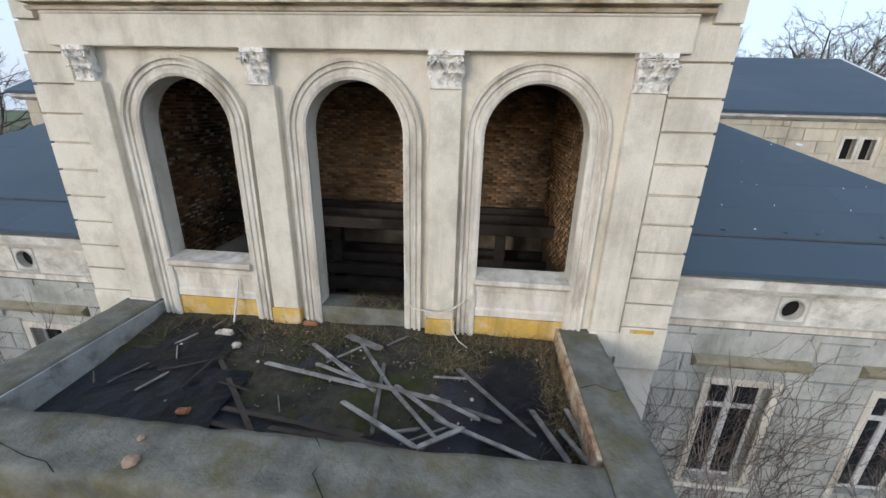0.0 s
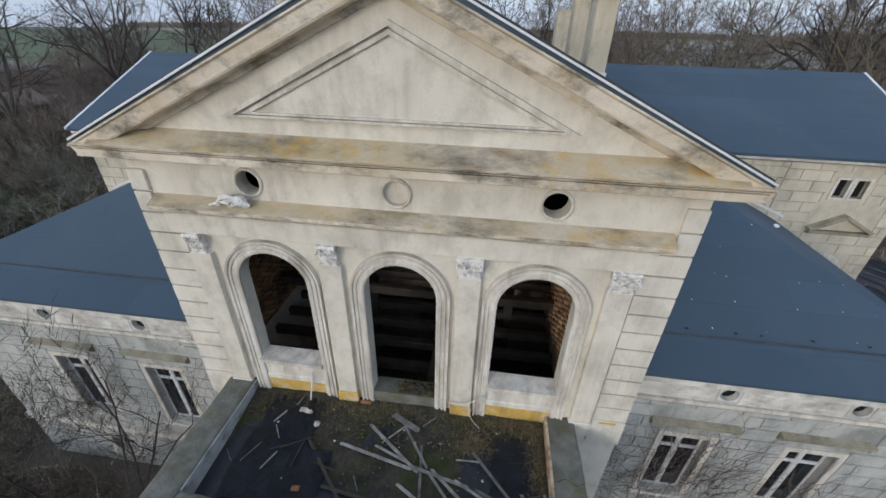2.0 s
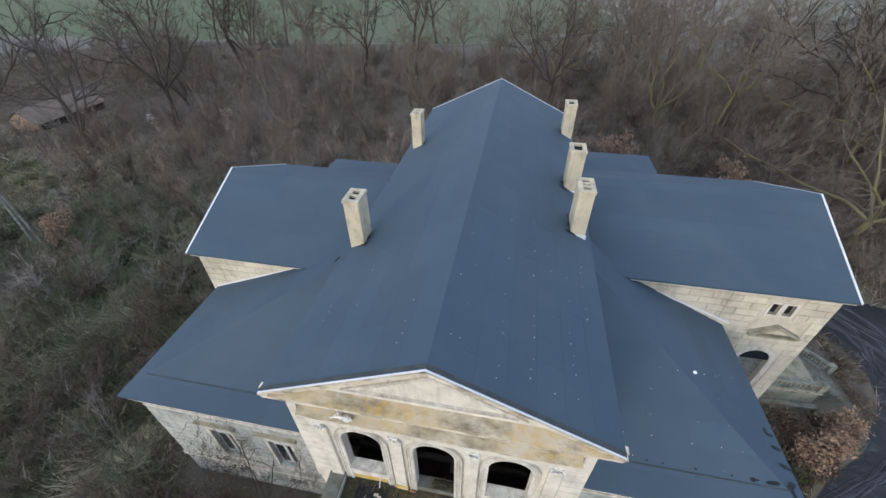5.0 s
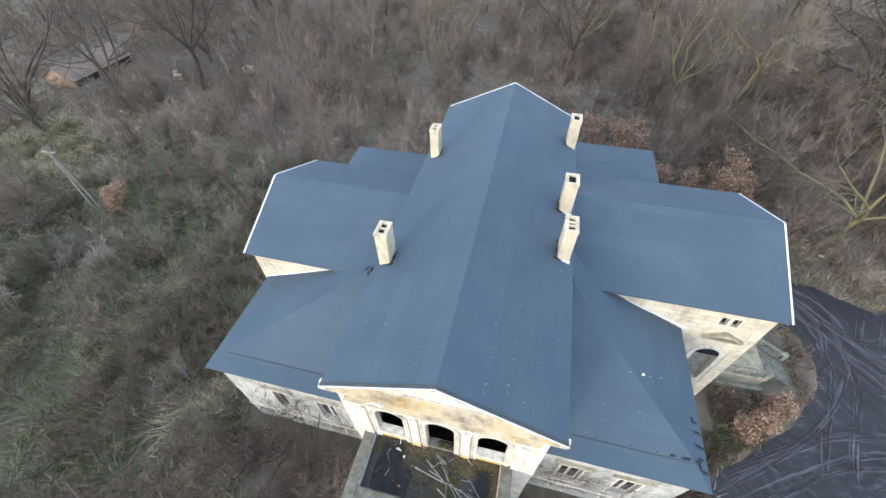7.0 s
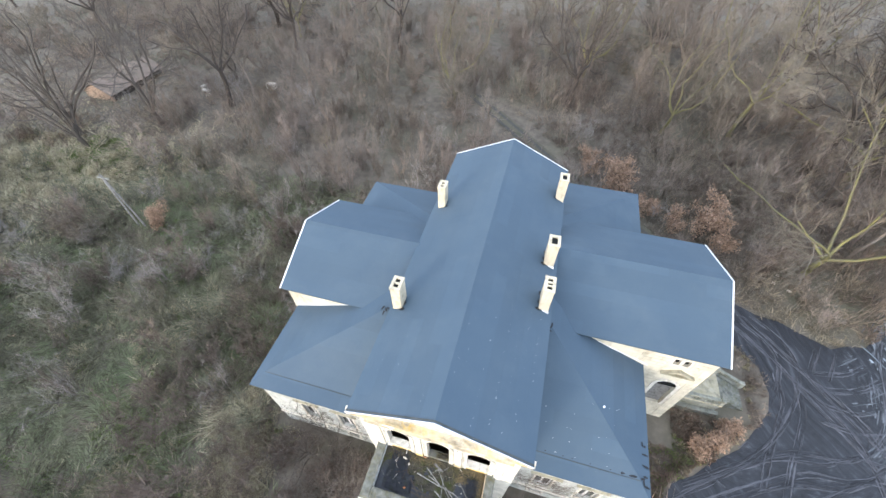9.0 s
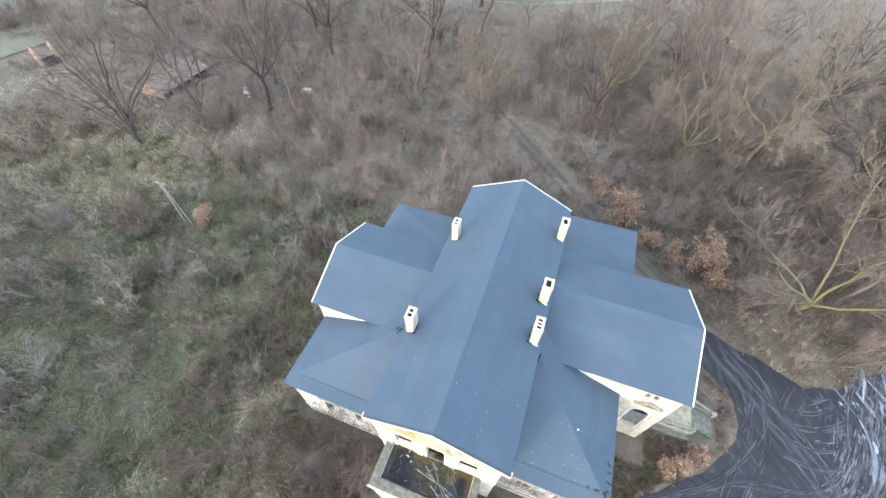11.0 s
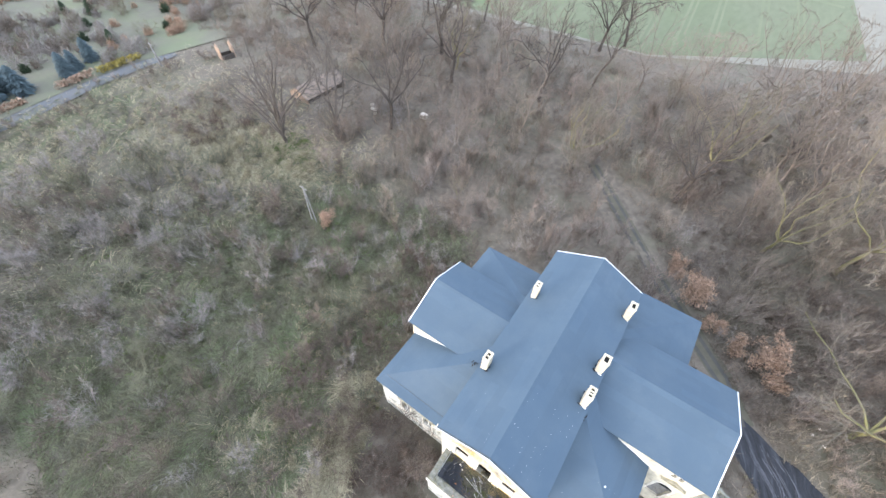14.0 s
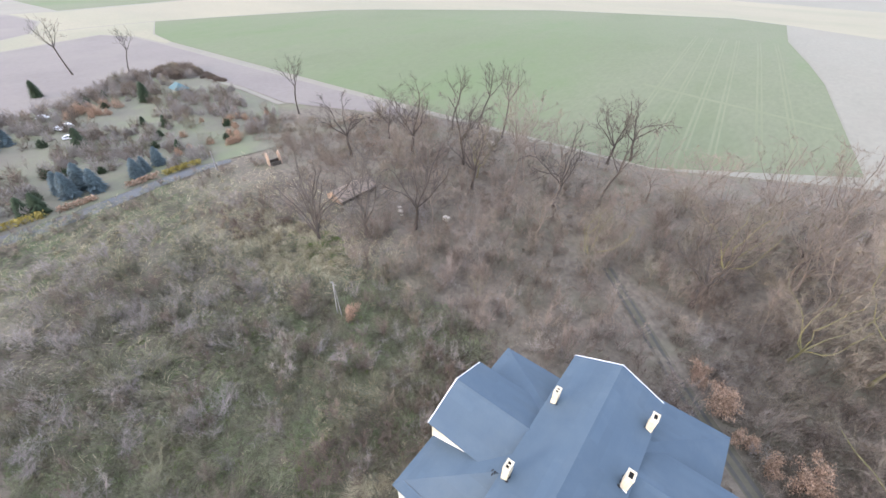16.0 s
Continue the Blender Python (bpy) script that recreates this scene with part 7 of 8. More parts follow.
# by the house dark and close, behind it pinkish rods, to the side greenish tangles
thicket("pink_thicket", 301, RODS, TWIG, 400, (-100, 90, 24, 96), (3.0, 7.0), bush_back, "dense pinkish-brown leafless saplings", 1.0)
thicket("brown_thicket", 302, RODS + TANGLES, TWIG_BROWN, 190, (-90, 66, -34, 80), (2.2, 5.5), bush_back, "dark brown leafless brushwood", 1.1)
thicket("grey_thicket", 303, TANGLES, TWIG_MAUVE, 170, (-110, 20, -34, 60), (2.4, 5.2), lambda x, y: 1 - 0.8 * open_meadow(x, y), "rounded grey leafless bushes", 1.15)
thicket("green_thicket", 304, TANGLES, TWIG_GREEN, 190, (-95, -16, -34, 36), (2.4, 6.0), bush_left, "greenish mossy leafless bushes", 1.1)
thicket("far_thicket", 305, RODS, TWIG_HAZE, 110, (-132, 110, 60, 121), (4.5, 9.0), lambda x, y: 1.0, "far leafless saplings, grey-brown with haze in the colour", 0.9)
thicket("house_thicket", 306, RODS + TANGLES, TWIG_BROWN, 140, (-30, -15.5, -9, 24), (1.2, 3.4), lambda x, y: 1.0, "dark brown brushwood close to the house", 1.0)
thicket("yard_thicket", 307, RODS + TANGLES, TWIG_MID, 140, (22, 72, 27.5, 58), (1.6, 4.6), lambda x, y: 0.0 if by_oak(x, y) else 1.0, "pinkish leafless brushwood beyond the yard", 1.1)
thicket("meadow_thicket", 308, TANGLES, TWIG, 80, (-136, -84, -34, 60), (1.4, 3.4), lambda x, y: 0.25 + 0.75 * (math.sin(x * 0.21 + 1.0) * math.sin(y * 0.17) > -0.1), "pinkish low bushes in the rough meadow", 1.3)
thicket("left_thicket", 313, TANGLES + RODS, TWIG_BROWN, 100, (-72, -16, -34, 34), (2.4, 5.5), bush_left, "brown leafless bushes in the rough grass", 1.05)
thicket("lane_thicket", 314, TANGLES, TWIG_BROWN, 55, (-130, -108, -30, 62), (1.4, 3.6), lambda x, y: 1.0 if abs(x + 124.5) < 4 and (math.sin(0.23 * y) > -0.2 or y > 36) else 0.08, "dark bare bushes along the lane", 1.1)
thicket("mist_thicket", 312, TANGLES, TWIG_MAUVE, 90, (-105, -44, -36, 14), (3.0, 5.5), lambda x, y: 1.0, "rounded grey leafless bushes at the meadow's edge", 1.1)
thicket("edge_thicket", 316, TANGLES, TWIG_BROWN, 26, (-98, -82, -16, 1), (2.6, 4.6), lambda x, y: 1.0, "dark leafless bushes at the meadow's edge", 1.1)
thicket("bramble_thicket", 317, TANGLES, TWIG_RED, 60, (-106, -84, 19, 36), (1.4, 3.0), lambda x, y: 1.0, "dark reddish brambles in the rough meadow", 1.2)
thicket("track_thicket", 323, RODS + TANGLES, TWIG_MID, 80, (6, 36, 32, 64), (0.9, 2.6), lambda x, y: 0.0 if by_oak(x, y) else 1.0, "low pinkish leafless brushwood beside the track", 1.1)
brush("dead_brush", 15, 70000, TWIG_RED, "reddish-brown dead brushwood round the house", wild, 0.9, 0.022, 0.9,
      lambda rng: (np.concatenate([rng.uniform(-17, -4.5, 150), rng.uniform(4, 15, 90), rng.uniform(14, 26, 190), rng.uniform(-24, -15, 110)]),
                   np.concatenate([rng.uniform(-9, 0.3, 150), rng.uniform(-8, 0.3, 90), rng.uniform(-3, 14, 190), rng.uniform(-8, 26, 110)]), rng.uniform(0.7, 1.7, 540)))
brush("undergrowth", 1, 300000, TWIG_MID, "low dead brushwood between the bushes", lambda x, y: wild(x, y) * (1 - 0.7 * open_meadow(x, y)) * (1 - 0.85 * leftish(x + 6, y)), 1.0, 0.04, 0.9, scatter(-110, 80, -34, 118, 4200, 0.8, 3.0))
brush("green_undergrowth", 2, 80000, TWIG_GREEN, "low greenish brushwood and brambles", lambda x, y: wild(x, y) * (1 - 0.7 * open_meadow(x, y)) * leftish(x, y), 0.9, 0.05, 1.0, scatter(-90, -12, -36, 38, 1500, 0.6, 2.4))


brush("corner_brush", 24, 36000, TWIG_BROWN, "dark brushwood between the house and the yard", wild, 0.8, 0.024, 1.0,
      lambda rng: (rng.uniform(13.5, 29, 520), rng.uniform(-7, 24, 520), rng.uniform(0.4, 1.2, 520)))
brush("track_brush", 21, 60000, TWIG_BROWN, "dark low brushwood beside the track", wild, 0.7, 0.03, 1.1,
      lambda rng: (rng.uniform(4, 44, 900), rng.uniform(25, 62, 900), rng.uniform(0.5, 1.5, 900)))
brush("yard_edge_brush", 18, 60000, TWIG_MID, "low dead twigs and leaf litter beside the track", wild, 0.6, 0.02, 1.2,
      lambda rng: (rng.uniform(13, 62, 1300), rng.uniform(23, 52, 1300), rng.uniform(0.3, 1.0, 1300)))


def patch(spots):
    """Clump feet gathered round (x, y, spread x, spread y, number, height)."""
    def made(rng):
        rows = [(rng.normal(x, sx, n), rng.normal(y, sy, n), rng.uniform(0.6, 1.2, n) * h) for x, y, sx, sy, n, h in spots]
        return tuple(np.concatenate([r[k] for r in rows]) for k in range(3))
    return made


brush("reed_grass", 3, 90000, REED, "tufts of pale dry reed grass", wild, 0.9, 0.03, 0.55,
      patch(((-78, 22, 11, 6, 260, 1.5), (-66, 26, 5, 4, 90, 1.4), (-17, -5, 1.8, 3.5, 120, 1.6), (-34, 4, 8, 5, 70, 1.3), (-100, 8, 12, 14, 140, 1.3), (-25, -11, 4, 4, 60, 1.4), (21, 7.0, 1.5, 1.0, 25, 0.7), (25, 10.6, 1.4, 1.0, 20, 0.6), (27.4, 17, 0.6, 2.2, 20, 0.5), (-120, -6, 9, 20, 120, 1.2), (-56, 30, 8, 4, 40, 1.3))), "grass")
brush("rough_grass", 4, 70000, GRASS, "rough green winter grass", wild, 0.5, 0.04, 0.9,
      patch(((-69.5, 30, 3.5, 3, 210, 0.9), (-27, -7, 3.5, 5, 130, 1.0), (-46, -10, 7, 7, 90, 0.9), (17, 6, 2.0, 2.5, 40, 0.8), (20.0, 7.4, 1.2, 1.0, 25, 0.5), (-38, 14, 7, 7, 60, 0.8), (-20, -2, 2, 3, 20, 0.7), (-60, 2, 8, 8, 60, 0.8), (9, -4, 3, 2.5, 30, 0.7))), "grass")


def lying_grass(name, seed, count, mat, label, area, share, length, width):
    """Long matted grass blades that lie over in swirls."""
    rng = np.random.default_rng(seed)
    x, y = rng.uniform(area[0], area[1], count), rng.uniform(area[2], area[3], count)
    keep = rng.random(count) < share(x, y) * wild(x, y)
    x, y = x[keep], y[keep]
    n = len(x)
    a = 2.2 * np.sin(0.31 * x + 0.17 * y) + 1.7 * np.sin(0.23 * y - 0.41 * x + 1.0) + 1.2 * np.sin(0.9 * x + 1.1 * y) + rng.normal(0, 0.45, n)
    ln = rng.uniform(0.5, 1.2, n) * length
    lump = 0.25 * np.abs(np.sin(1.1 * x + 0.7 * y) * np.sin(0.8 * y - 0.5 * x))
    base = np.stack([x, y, ground_at(x, y) - 0.02 + lump], 1)
    way = np.stack([np.cos(a) * ln, np.sin(a) * ln, ln * rng.uniform(0.15, 0.6, n)], 1)
    side = np.stack([-np.sin(a), np.cos(a), rng.normal(0, 0.3, n)], 1) * (width * rng.uniform(0.5, 1.2, n))[:, None]
    v = np.stack([base - side, base + side, base + way], 1).reshape(-1, 3)
    return tagged(from_arrays(name, v, np.arange(3 * n).reshape(-1, 3), mat), label, "grass", kind="stuff")


lying_grass("matted_grass", 11, 190000, TALL_GRASS, "matted olive and straw-coloured tall grass", (-75, -13, -30, 34), lambda x, y: np.clip(leftish(x, y) * np.clip((x + 75) / 28, 0.2, 1) + 0.1, 0, 1) * np.where(y > -4, np.clip((-18 - x) / 6, 0.06, 1), 1.0), 1.0, 0.05)
lying_grass("meadow_grass", 22, 60000, TALL_GRASS, "greenish matted grass of the rough meadow", (-134, -72, -30, 34), lambda x, y: np.clip(np.clip((-96 - x) / 14, 0, 1) * np.clip((26 - y) / 10, 0, 1) + 0.15, 0, 1), 1.1, 0.06)
lying_grass("pale_reeds", 12, 30000, REED, "pale dry reeds lying over in swathes", (-25, -11, -17, 2), lambda x, y: np.exp(-((x - np.interp(y, (-14, -8, -1), (-15.0, -15.2, -20.5))) / 1.5) ** 2), 1.6, 0.07)
lying_grass("swirled_reeds", 14, 30000, REED, "straw-coloured reeds lying in swirls in the rough grass", (-36, -18, -22, 14), lambda x, y: 0.75 * np.clip(np.exp(-((x + 26) / 4.5) ** 2 - ((y + 12.5) / 4) ** 2) + 0.8 * np.exp(-((x + 30) / 3) ** 2 - ((y - 7) / 4.5) ** 2), 0, 1) * (np.sin(0.9 * x - 1.3 * y) > -0.5), 1.3, 0.06)
lying_grass("meadow_reeds", 13, 78000, REED, "pale dry reeds of the rough meadow", (-135, -52, -25, 48), lambda x, y: np.clip(0.15 + 1.3 * open_meadow(x, y), 0, 1), 1.4, 0.07)


# ---- shrubs with withered leaves ----
SHRUB = dict(wander=0.12, lift=0.07, shoots=2.0, start=0.2, angle=0.9, ratio=0.48, twigs=4, levels=2, reach=0.7, thin=0.02, pieces=(6, 4, 2), sides=(5, 4, 3))


def leafy_shrub(seed, height, x, y, label="young oak holding withered orange-brown leaves"):
    rng = np.random.default_rng(seed)
    wood_, crown, twigs = ([], []), ([], []), []
    for k in range(3):
        d = np.append(rng.normal(0, 0.3, 2), 1.0)
        limb(rng, np.append(rng.normal(0, 0.1, 2), 0), d / np.linalg.norm(d), height * (0.8 if k == 0 else 0.6), 0.03 + 0.008 * height, 0, SHRUB, wood_, crown, twigs)
    cv, cf = np.array(crown[0]), np.array(crown[1])
    stem = from_arrays("oak_shrub", np.concatenate([np.array(wood_[0]), cv]), np.concatenate([np.array(wood_[1]), cf + len(wood_[0])]), BARK)
    stem.location = (x, y, float(ground_at(x, y)) - 0.05)
    ends = np.array([t[0] + t[1] * 0.7 for t in twigs])
    ends = ends[rng.random(len(ends)) < min(1.0, (170 + 95 * height) / len(ends))]
    c = np.repeat(ends, 5, 0) + rng.normal(0, 0.17, (len(ends) * 5, 3))
    a = rng.normal(0, 1, c.shape)
    a /= np.linalg.norm(a, axis=1, keepdims=True)
    b = np.cross(a, rng.normal(0, 1, c.shape))
    b /= np.linalg.norm(b, axis=1, keepdims=True)
    s = rng.uniform(0.06, 0.10 + 0.009 * height, (len(c), 1))
    v = np.stack([c - a * s, c - b * s * 0.6, c + a * s, c + b * s * 0.6], 1).reshape(-1, 3)
    k = np.arange(len(c)) * 4
    f = np.concatenate([np.stack([k, k + 1, k + 2], 1), np.stack([k, k + 2, k + 3], 1)])
    from_arrays("leaves", v, f, OAK_LEAF, stem)
    return tagged(stem, label, "shrub", "withered oak shrubs")


for k, (x, y, h) in enumerate(((10.8, 46.6, 5.0), (15.2, 42.2, 8.2), (18.6, 39.6, 3.8), (24.7, 36.0, 7.0), (21.6, 37.6, 3.2), (27.0, 34.6, 4.0), (22.6, 9.6, 2.0), (21.2, 8.4, 1.6), (24.0, 10.8, 1.6), (-46.0, 19.5, 3.8))):
    leafy_shrub(60 + k, h, x, y)


# ---- sapling and climbers close to the house ----
def sapling(seed, x, y, height, bark, label):
    rng = np.random.default_rng(seed)
    wood_, crown, twigs = ([], []), ([], []), []
    for _ in range(4):
        d = np.append(rng.normal(0, 0.28, 2), 1.0)
        grow(rng, np.append(rng.normal(0, 0.15, 2), 0), d / np.linalg.norm(d), height * 0.8, 0.05, 0, wood_, crown, twigs, 0.09, False)
    stem = from_arrays("sapling", np.array(wood_[0]), np.array(wood_[1]), bark)
    tv, tf = twig_arrays([(p, w * 0.8, 0.014) for p, w, _ in twigs])
    cv, cf = np.array(crown[0]), np.array(crown[1])
    from_arrays("crown", np.concatenate([cv, tv]), np.concatenate([cf, tf + len(cv)]), bark, stem)
    stem.location = (x, y, GROUND - 0.1)
    return tagged(stem, label, "sapling", "saplings by the house")


sapling(31, -9.6, -0.7, 7.4, BARK, "bare dark sapling growing before the wing")
sapling(32, -11.9, -1.2, 7.2, BARK, "bare dark sapling growing before the wing")
sapling(33, -7.0, -2.2, 4.4, BARK_PALE, "bare pale sapling growing beside the porch")
sapling(34, 6.3, -1.0, 6.8, BARK_PALE, "bare pale bush growing beside the porch")


def climber(seed, x0, x1, z1, count, label):
    """Leafless creeper spread over the wing's front wall."""
    rng = random.Random(seed)
    bm = bmesh.new()
    for _ in range(count):
        x, z = rng.uniform(x0, x1), rng.uniform(-1.5, z1 * 0.6)
        a = rng.uniform(0.7, 2.4)
        pts, y = [], WALL_Y - 0.06
        for k in range(rng.randint(6, 13)):
            pts.append((x, y - rng.uniform(0, 0.10), z))
            a += rng.uniform(-0.75, 0.75)
            x += 0.17 * math.cos(a)
            z += 0.15 * math.sin(a) + 0.05
            if z > z1:
                break
        if len(pts) > 2:
            r = rng.uniform(0.003, 0.009)
            tube(bm, pts, [r * (1 - 0.7 * i / len(pts)) for i in range(len(pts))], 3)
    return tagged(part("climber", bm, TWIG_RED), label, "creeper", "creepers on the wing walls")


climber(41, TX + 0.3, 9.6, 4.9, 330, "leafless brown creeper spread over the wing wall")
climber(42, 9.4, 12.6, 3.4, 50, "thin leafless creeper beside the wing windows")
climber(43, -12.8, -6.5, 4.2, 60, "thin leafless creeper on the wing wall")


def weeds_on_balcony():
    rng = np.random.default_rng(9)
    n = 3600
    x = rng.uniform(IX0 + 0.1, IX1 - 0.1, n)
    y = -0.05 - np.abs(rng.normal(0, 0.45, n))
    side = rng.random(n) < 0.35
    x[side] = IX1 - np.abs(rng.normal(0, 0.22, side.sum()))
    y[side] = rng.uniform(-2.6, -0.1, side.sum())
    y = np.clip(y, -2.6, -0.03)
    h = rng.uniform(0.04, 0.20, n)
    tall = rng.random(n) < 0.10
    h[tall] *= 1.9
    base = np.stack([x, y, 4.93 - 0.13 * (-y / 2.66) + 0.01], 1)
    door = rng.random(n) < 0.08
    base[door] = np.stack([rng.uniform(-0.2, 0.8, door.sum()), rng.uniform(-0.02, 0.3, door.sum()), np.full(door.sum(), 5.40)], 1)
    way = np.stack([rng.normal(0, 0.8, n) * h, rng.normal(0, 0.8, n) * h, h], 1)
    s = np.stack([np.cos(x * 50), np.sin(x * 50), 0 * x], 1) * 0.006
    v = np.stack([base - s, base + s, base + way], 1).reshape(-1, 3)
    tagged(from_arrays("dry_weeds", v, np.arange(3 * n).reshape(-1, 3), WEED), "dry brown weeds along the balcony edges", "weeds", kind="stuff")


weeds_on_balcony()


def balcony_straw():
    """Dead straw and leaf crumbs lying along the wall's foot, by the right parapet and in a tuft between the boards."""
    rng = np.random.default_rng(91)
    spots = ((0.6, -0.16, 2.2, 0.13, 1500), (2.6, -0.22, 0.7, 0.16, 600), (3.2, -1.2, 0.12, 0.7, 500), (1.75, -0.85, 0.22, 0.14, 420), (-1.2, -0.35, 0.6, 0.16, 450), (0.1, -0.12, 0.35, 0.1, 500))
    x = np.concatenate([rng.normal(a, c, n) for a, b, c, d, n in spots])
    y = np.concatenate([rng.normal(b, d, n) for a, b, c, d, n in spots])
    keep = (x > IX0 + 0.1) & (x < IX1 - 0.12) & (y < -0.05) & (y > IY + 0.1)
    x, y = x[keep], y[keep]
    n = len(x)
    t, ln = rng.uniform(0, 6.28, n), rng.uniform(0.05, 0.22, n)
    base = np.stack([x, y, floor_z(y) + 0.05 + rng.random(n) * 0.05], 1)
    tip = base + np.stack([np.cos(t) * ln, np.minimum(np.sin(t) * ln, -0.04 - y), rng.uniform(-0.01, 0.10, n)], 1)
    side = np.stack([-np.sin(t), np.cos(t), 0 * t], 1) * rng.uniform(0.004, 0.009, n)[:, None]
    v = np.stack([base - side, base + side, tip], 1).reshape(-1, 3)
    tagged(from_arrays("dead_straw", v, np.arange(3 * n).reshape(-1, 3), WEED), "brown dead straw lying at the wall's foot", "straw", kind="stuff")


balcony_straw()

# ---- outbuildings, lane, gardens and cars beyond the wood ----
def barn(x, y, length, width, eaves, ridge, turn, label, roofed=True):
    b = thing("barn", label, "barn", at=(x, y, GROUND - 0.4))
    b.rotation_euler = (0, 0, turn)
    w = width / 2
    bm = bmesh.new()
    extrude(bm, [(-w, 0, 0), (w, 0, 0), (w, 0, eaves), (0, 0, ridge), (-w, 0, eaves)], (0, 0.35, 0))
    part("gable_wall", bm, PINK_BRICK, b, "pale pink brick gable wall")
    bm = bmesh.new()
    extrude(bm, [(-w, length - 0.35, 0), (w, length - 0.35, 0), (w, length - 0.35, eaves), (0, length - 0.35, ridge), (-w, length - 0.35, eaves)], (0, 0.35, 0))
    part("gable_wall", bm, PINK_BRICK, b)
    for s in (-1, 1):
        a, c = (w - 0.35, w) if s > 0 else (-w, -w + 0.35)
        part("side_wall", one_box(a, 0.35, 0, c, length - 0.35, eaves if roofed else eaves * 0.4), DARK_WOOD, b)
        if not roofed:
            continue
        bm = bmesh.new()
        slab(bm, [(s * (w + 0.4), -0.3, eaves - 0.25), (s * (w + 0.4), length + 0.3, eaves - 0.25), (0, length + 0.3, ridge + 0.08), (0, -0.3, ridge + 0.08)], 0.12)
        part("roof_slope", bm, TILE, b)
    return b


barn(-84.2, 46.4, 13.0, 6.6, 1.6, 3.4, radians(-2), "long ruined brick barn with a sagging brown tile roof")
barn(-119.5, 47.5, 4.2, 2.8, 3.2, 4.6, radians(-12), "small roofless brick shed with a pink gable", roofed=False)


def pole(x, y, height, legs, label):
    p = thing("pole", label, "pole", at=(x, y, GROUND - 0.4))
    for k in range(legs):
        bm = bmesh.new()
        off = (k - (legs - 1) / 2) * 1.3
        tube(bm, [(off, 0, 0), (off * 0.15, 0, height)], [0.13, 0.085], 8)
        part("leg", bm, OLD_WOOD, p)
    bm = bmesh.new()
    tube(bm, [(-0.9, 0, height - 0.5), (0.9, 0, height - 0.5)], [0.07, 0.07], 6)
    part("crossarm", bm, OLD_WOOD, p)
    return p


pole(-48.6, 18.8, 9.2, 2, "twin-legged weathered grey power pole")
pole(-129.5, 35.0, 6.5, 2, "twin-legged weathered grey pole by the lane")

sheet("ground_gardens", [(-142.5, -70), (-135.4, -16), (-134.6, -2), (-136, 10), (-137.4, 22), (-136.9, 33), (-134.4, 42), (-130, 60), (-172, 85), (-207, 86), (-248, 84), (-272, 72), (-273, 60), (-250, 34), (-238, 5), (-238, -70)], FAR_Z - 0.02, GARDEN, "rough green garden plots behind the lane", "garden")


def conifer(seed, x, y, height, mat, label, wide=0.32):
    rng = np.random.default_rng(seed)
    v, f = [], []
    prism((0, 0, 0), (0, 0, height * 0.95), 0.03 * height, 0.01, 6, v, f)
    trunk = from_arrays("conifer", np.array(v), np.array(f), BARK)
    n = int(130 * height)
    t = rng.random(n) ** 0.8
    z = height * (0.06 + 0.94 * t)
    r = height * wide * np.sqrt(1 - t) * rng.uniform(0.5, 1.1, n) + 0.1
    a = rng.random(n) * 2 * np.pi
    base = np.stack([0 * z, 0 * z, z], 1)
    tip = np.stack([np.cos(a) * r, np.sin(a) * r, z - r * 0.25], 1)
    mid = (base + tip) / 2
    s = np.stack([-np.sin(a), np.cos(a), 0 * a], 1) * (0.18 * r + 0.06)[:, None]
    vv = np.stack([base, mid + s, tip, mid - s], 1).reshape(-1, 3)
    k = np.arange(n) * 4
    from_arrays("needles", vv, np.concatenate([np.stack([k, k + 1, k + 2], 1), np.stack([k, k + 2, k + 3], 1)]), mat, trunk)
    trunk.location = (x, y, GROUND - 0.4)
    return tagged(trunk, label, "conifer", "garden conifers")


for k, (x, y, h, m) in enumerate(((-145, 0, 8, NEEDLE), (-148, 4, 8.5, NEEDLE), (-143, 6, 7.5, NEEDLE), (-150, -1, 7, NEEDLE), (-140, -8, 6.5, YEW), (-142, -11, 6, YEW), (-144, 17, 6.5, NEEDLE), (-148, 25, 6.5, NEEDLE), (-146, 20, 5.5, NEEDLE),
                                (-222, 49, 9, YEW), (-190, 36, 4, YEW), (-182, 41, 5, YEW), (-182, 13, 8, YEW), (-268, 19, 8, YEW), (-206, -3, 7, NEEDLE), (-202, -8, 6.5, NEEDLE), (-154, 34, 4.5, YEW))):
    conifer(80 + k, x, y, h, m, "blue-grey spruce in a garden plot" if m == NEEDLE else "dark green evergreen in a garden plot", 0.42)


def hedge(x0, y0, x1, y1, h, w, mat, label, seed=4):
    rng = np.random.default_rng(seed)
    n = int(260 * math.hypot(x1 - x0, y1 - y0) / 4)
    t = rng.random(n)
    c = np.stack([x0 + (x1 - x0) * t + rng.normal(0, w * 0.4, n), y0 + (y1 - y0) * t + rng.normal(0, w * 0.4, n), GROUND - 0.3 + h * rng.random(n) ** 0.7], 1)
    a = rng.normal(0, 0.22, (n, 3))
    b = rng.normal(0, 0.22, (n, 3))
    v = np.stack([c - a, c + a, c + b], 1).reshape(-1, 3)
    return tagged(from_arrays("hedge", v, np.arange(3 * n).reshape(-1, 3), mat), label, "hedge")


hedge(-138.2, -24, -137.4, -8, 2.0, 0.8, HEDGE, "yellow-green clipped hedge beside the lane")
hedge(-138.4, 22.5, -138.2, 34, 1.8, 0.7, HEDGE, "yellow-green clipped hedge beside the lane", 5)
hedge(-137.4, -5, -137.6, 4, 1.6, 0.9, OAK_LEAF, "rusty brown hedge beside the lane", 6)
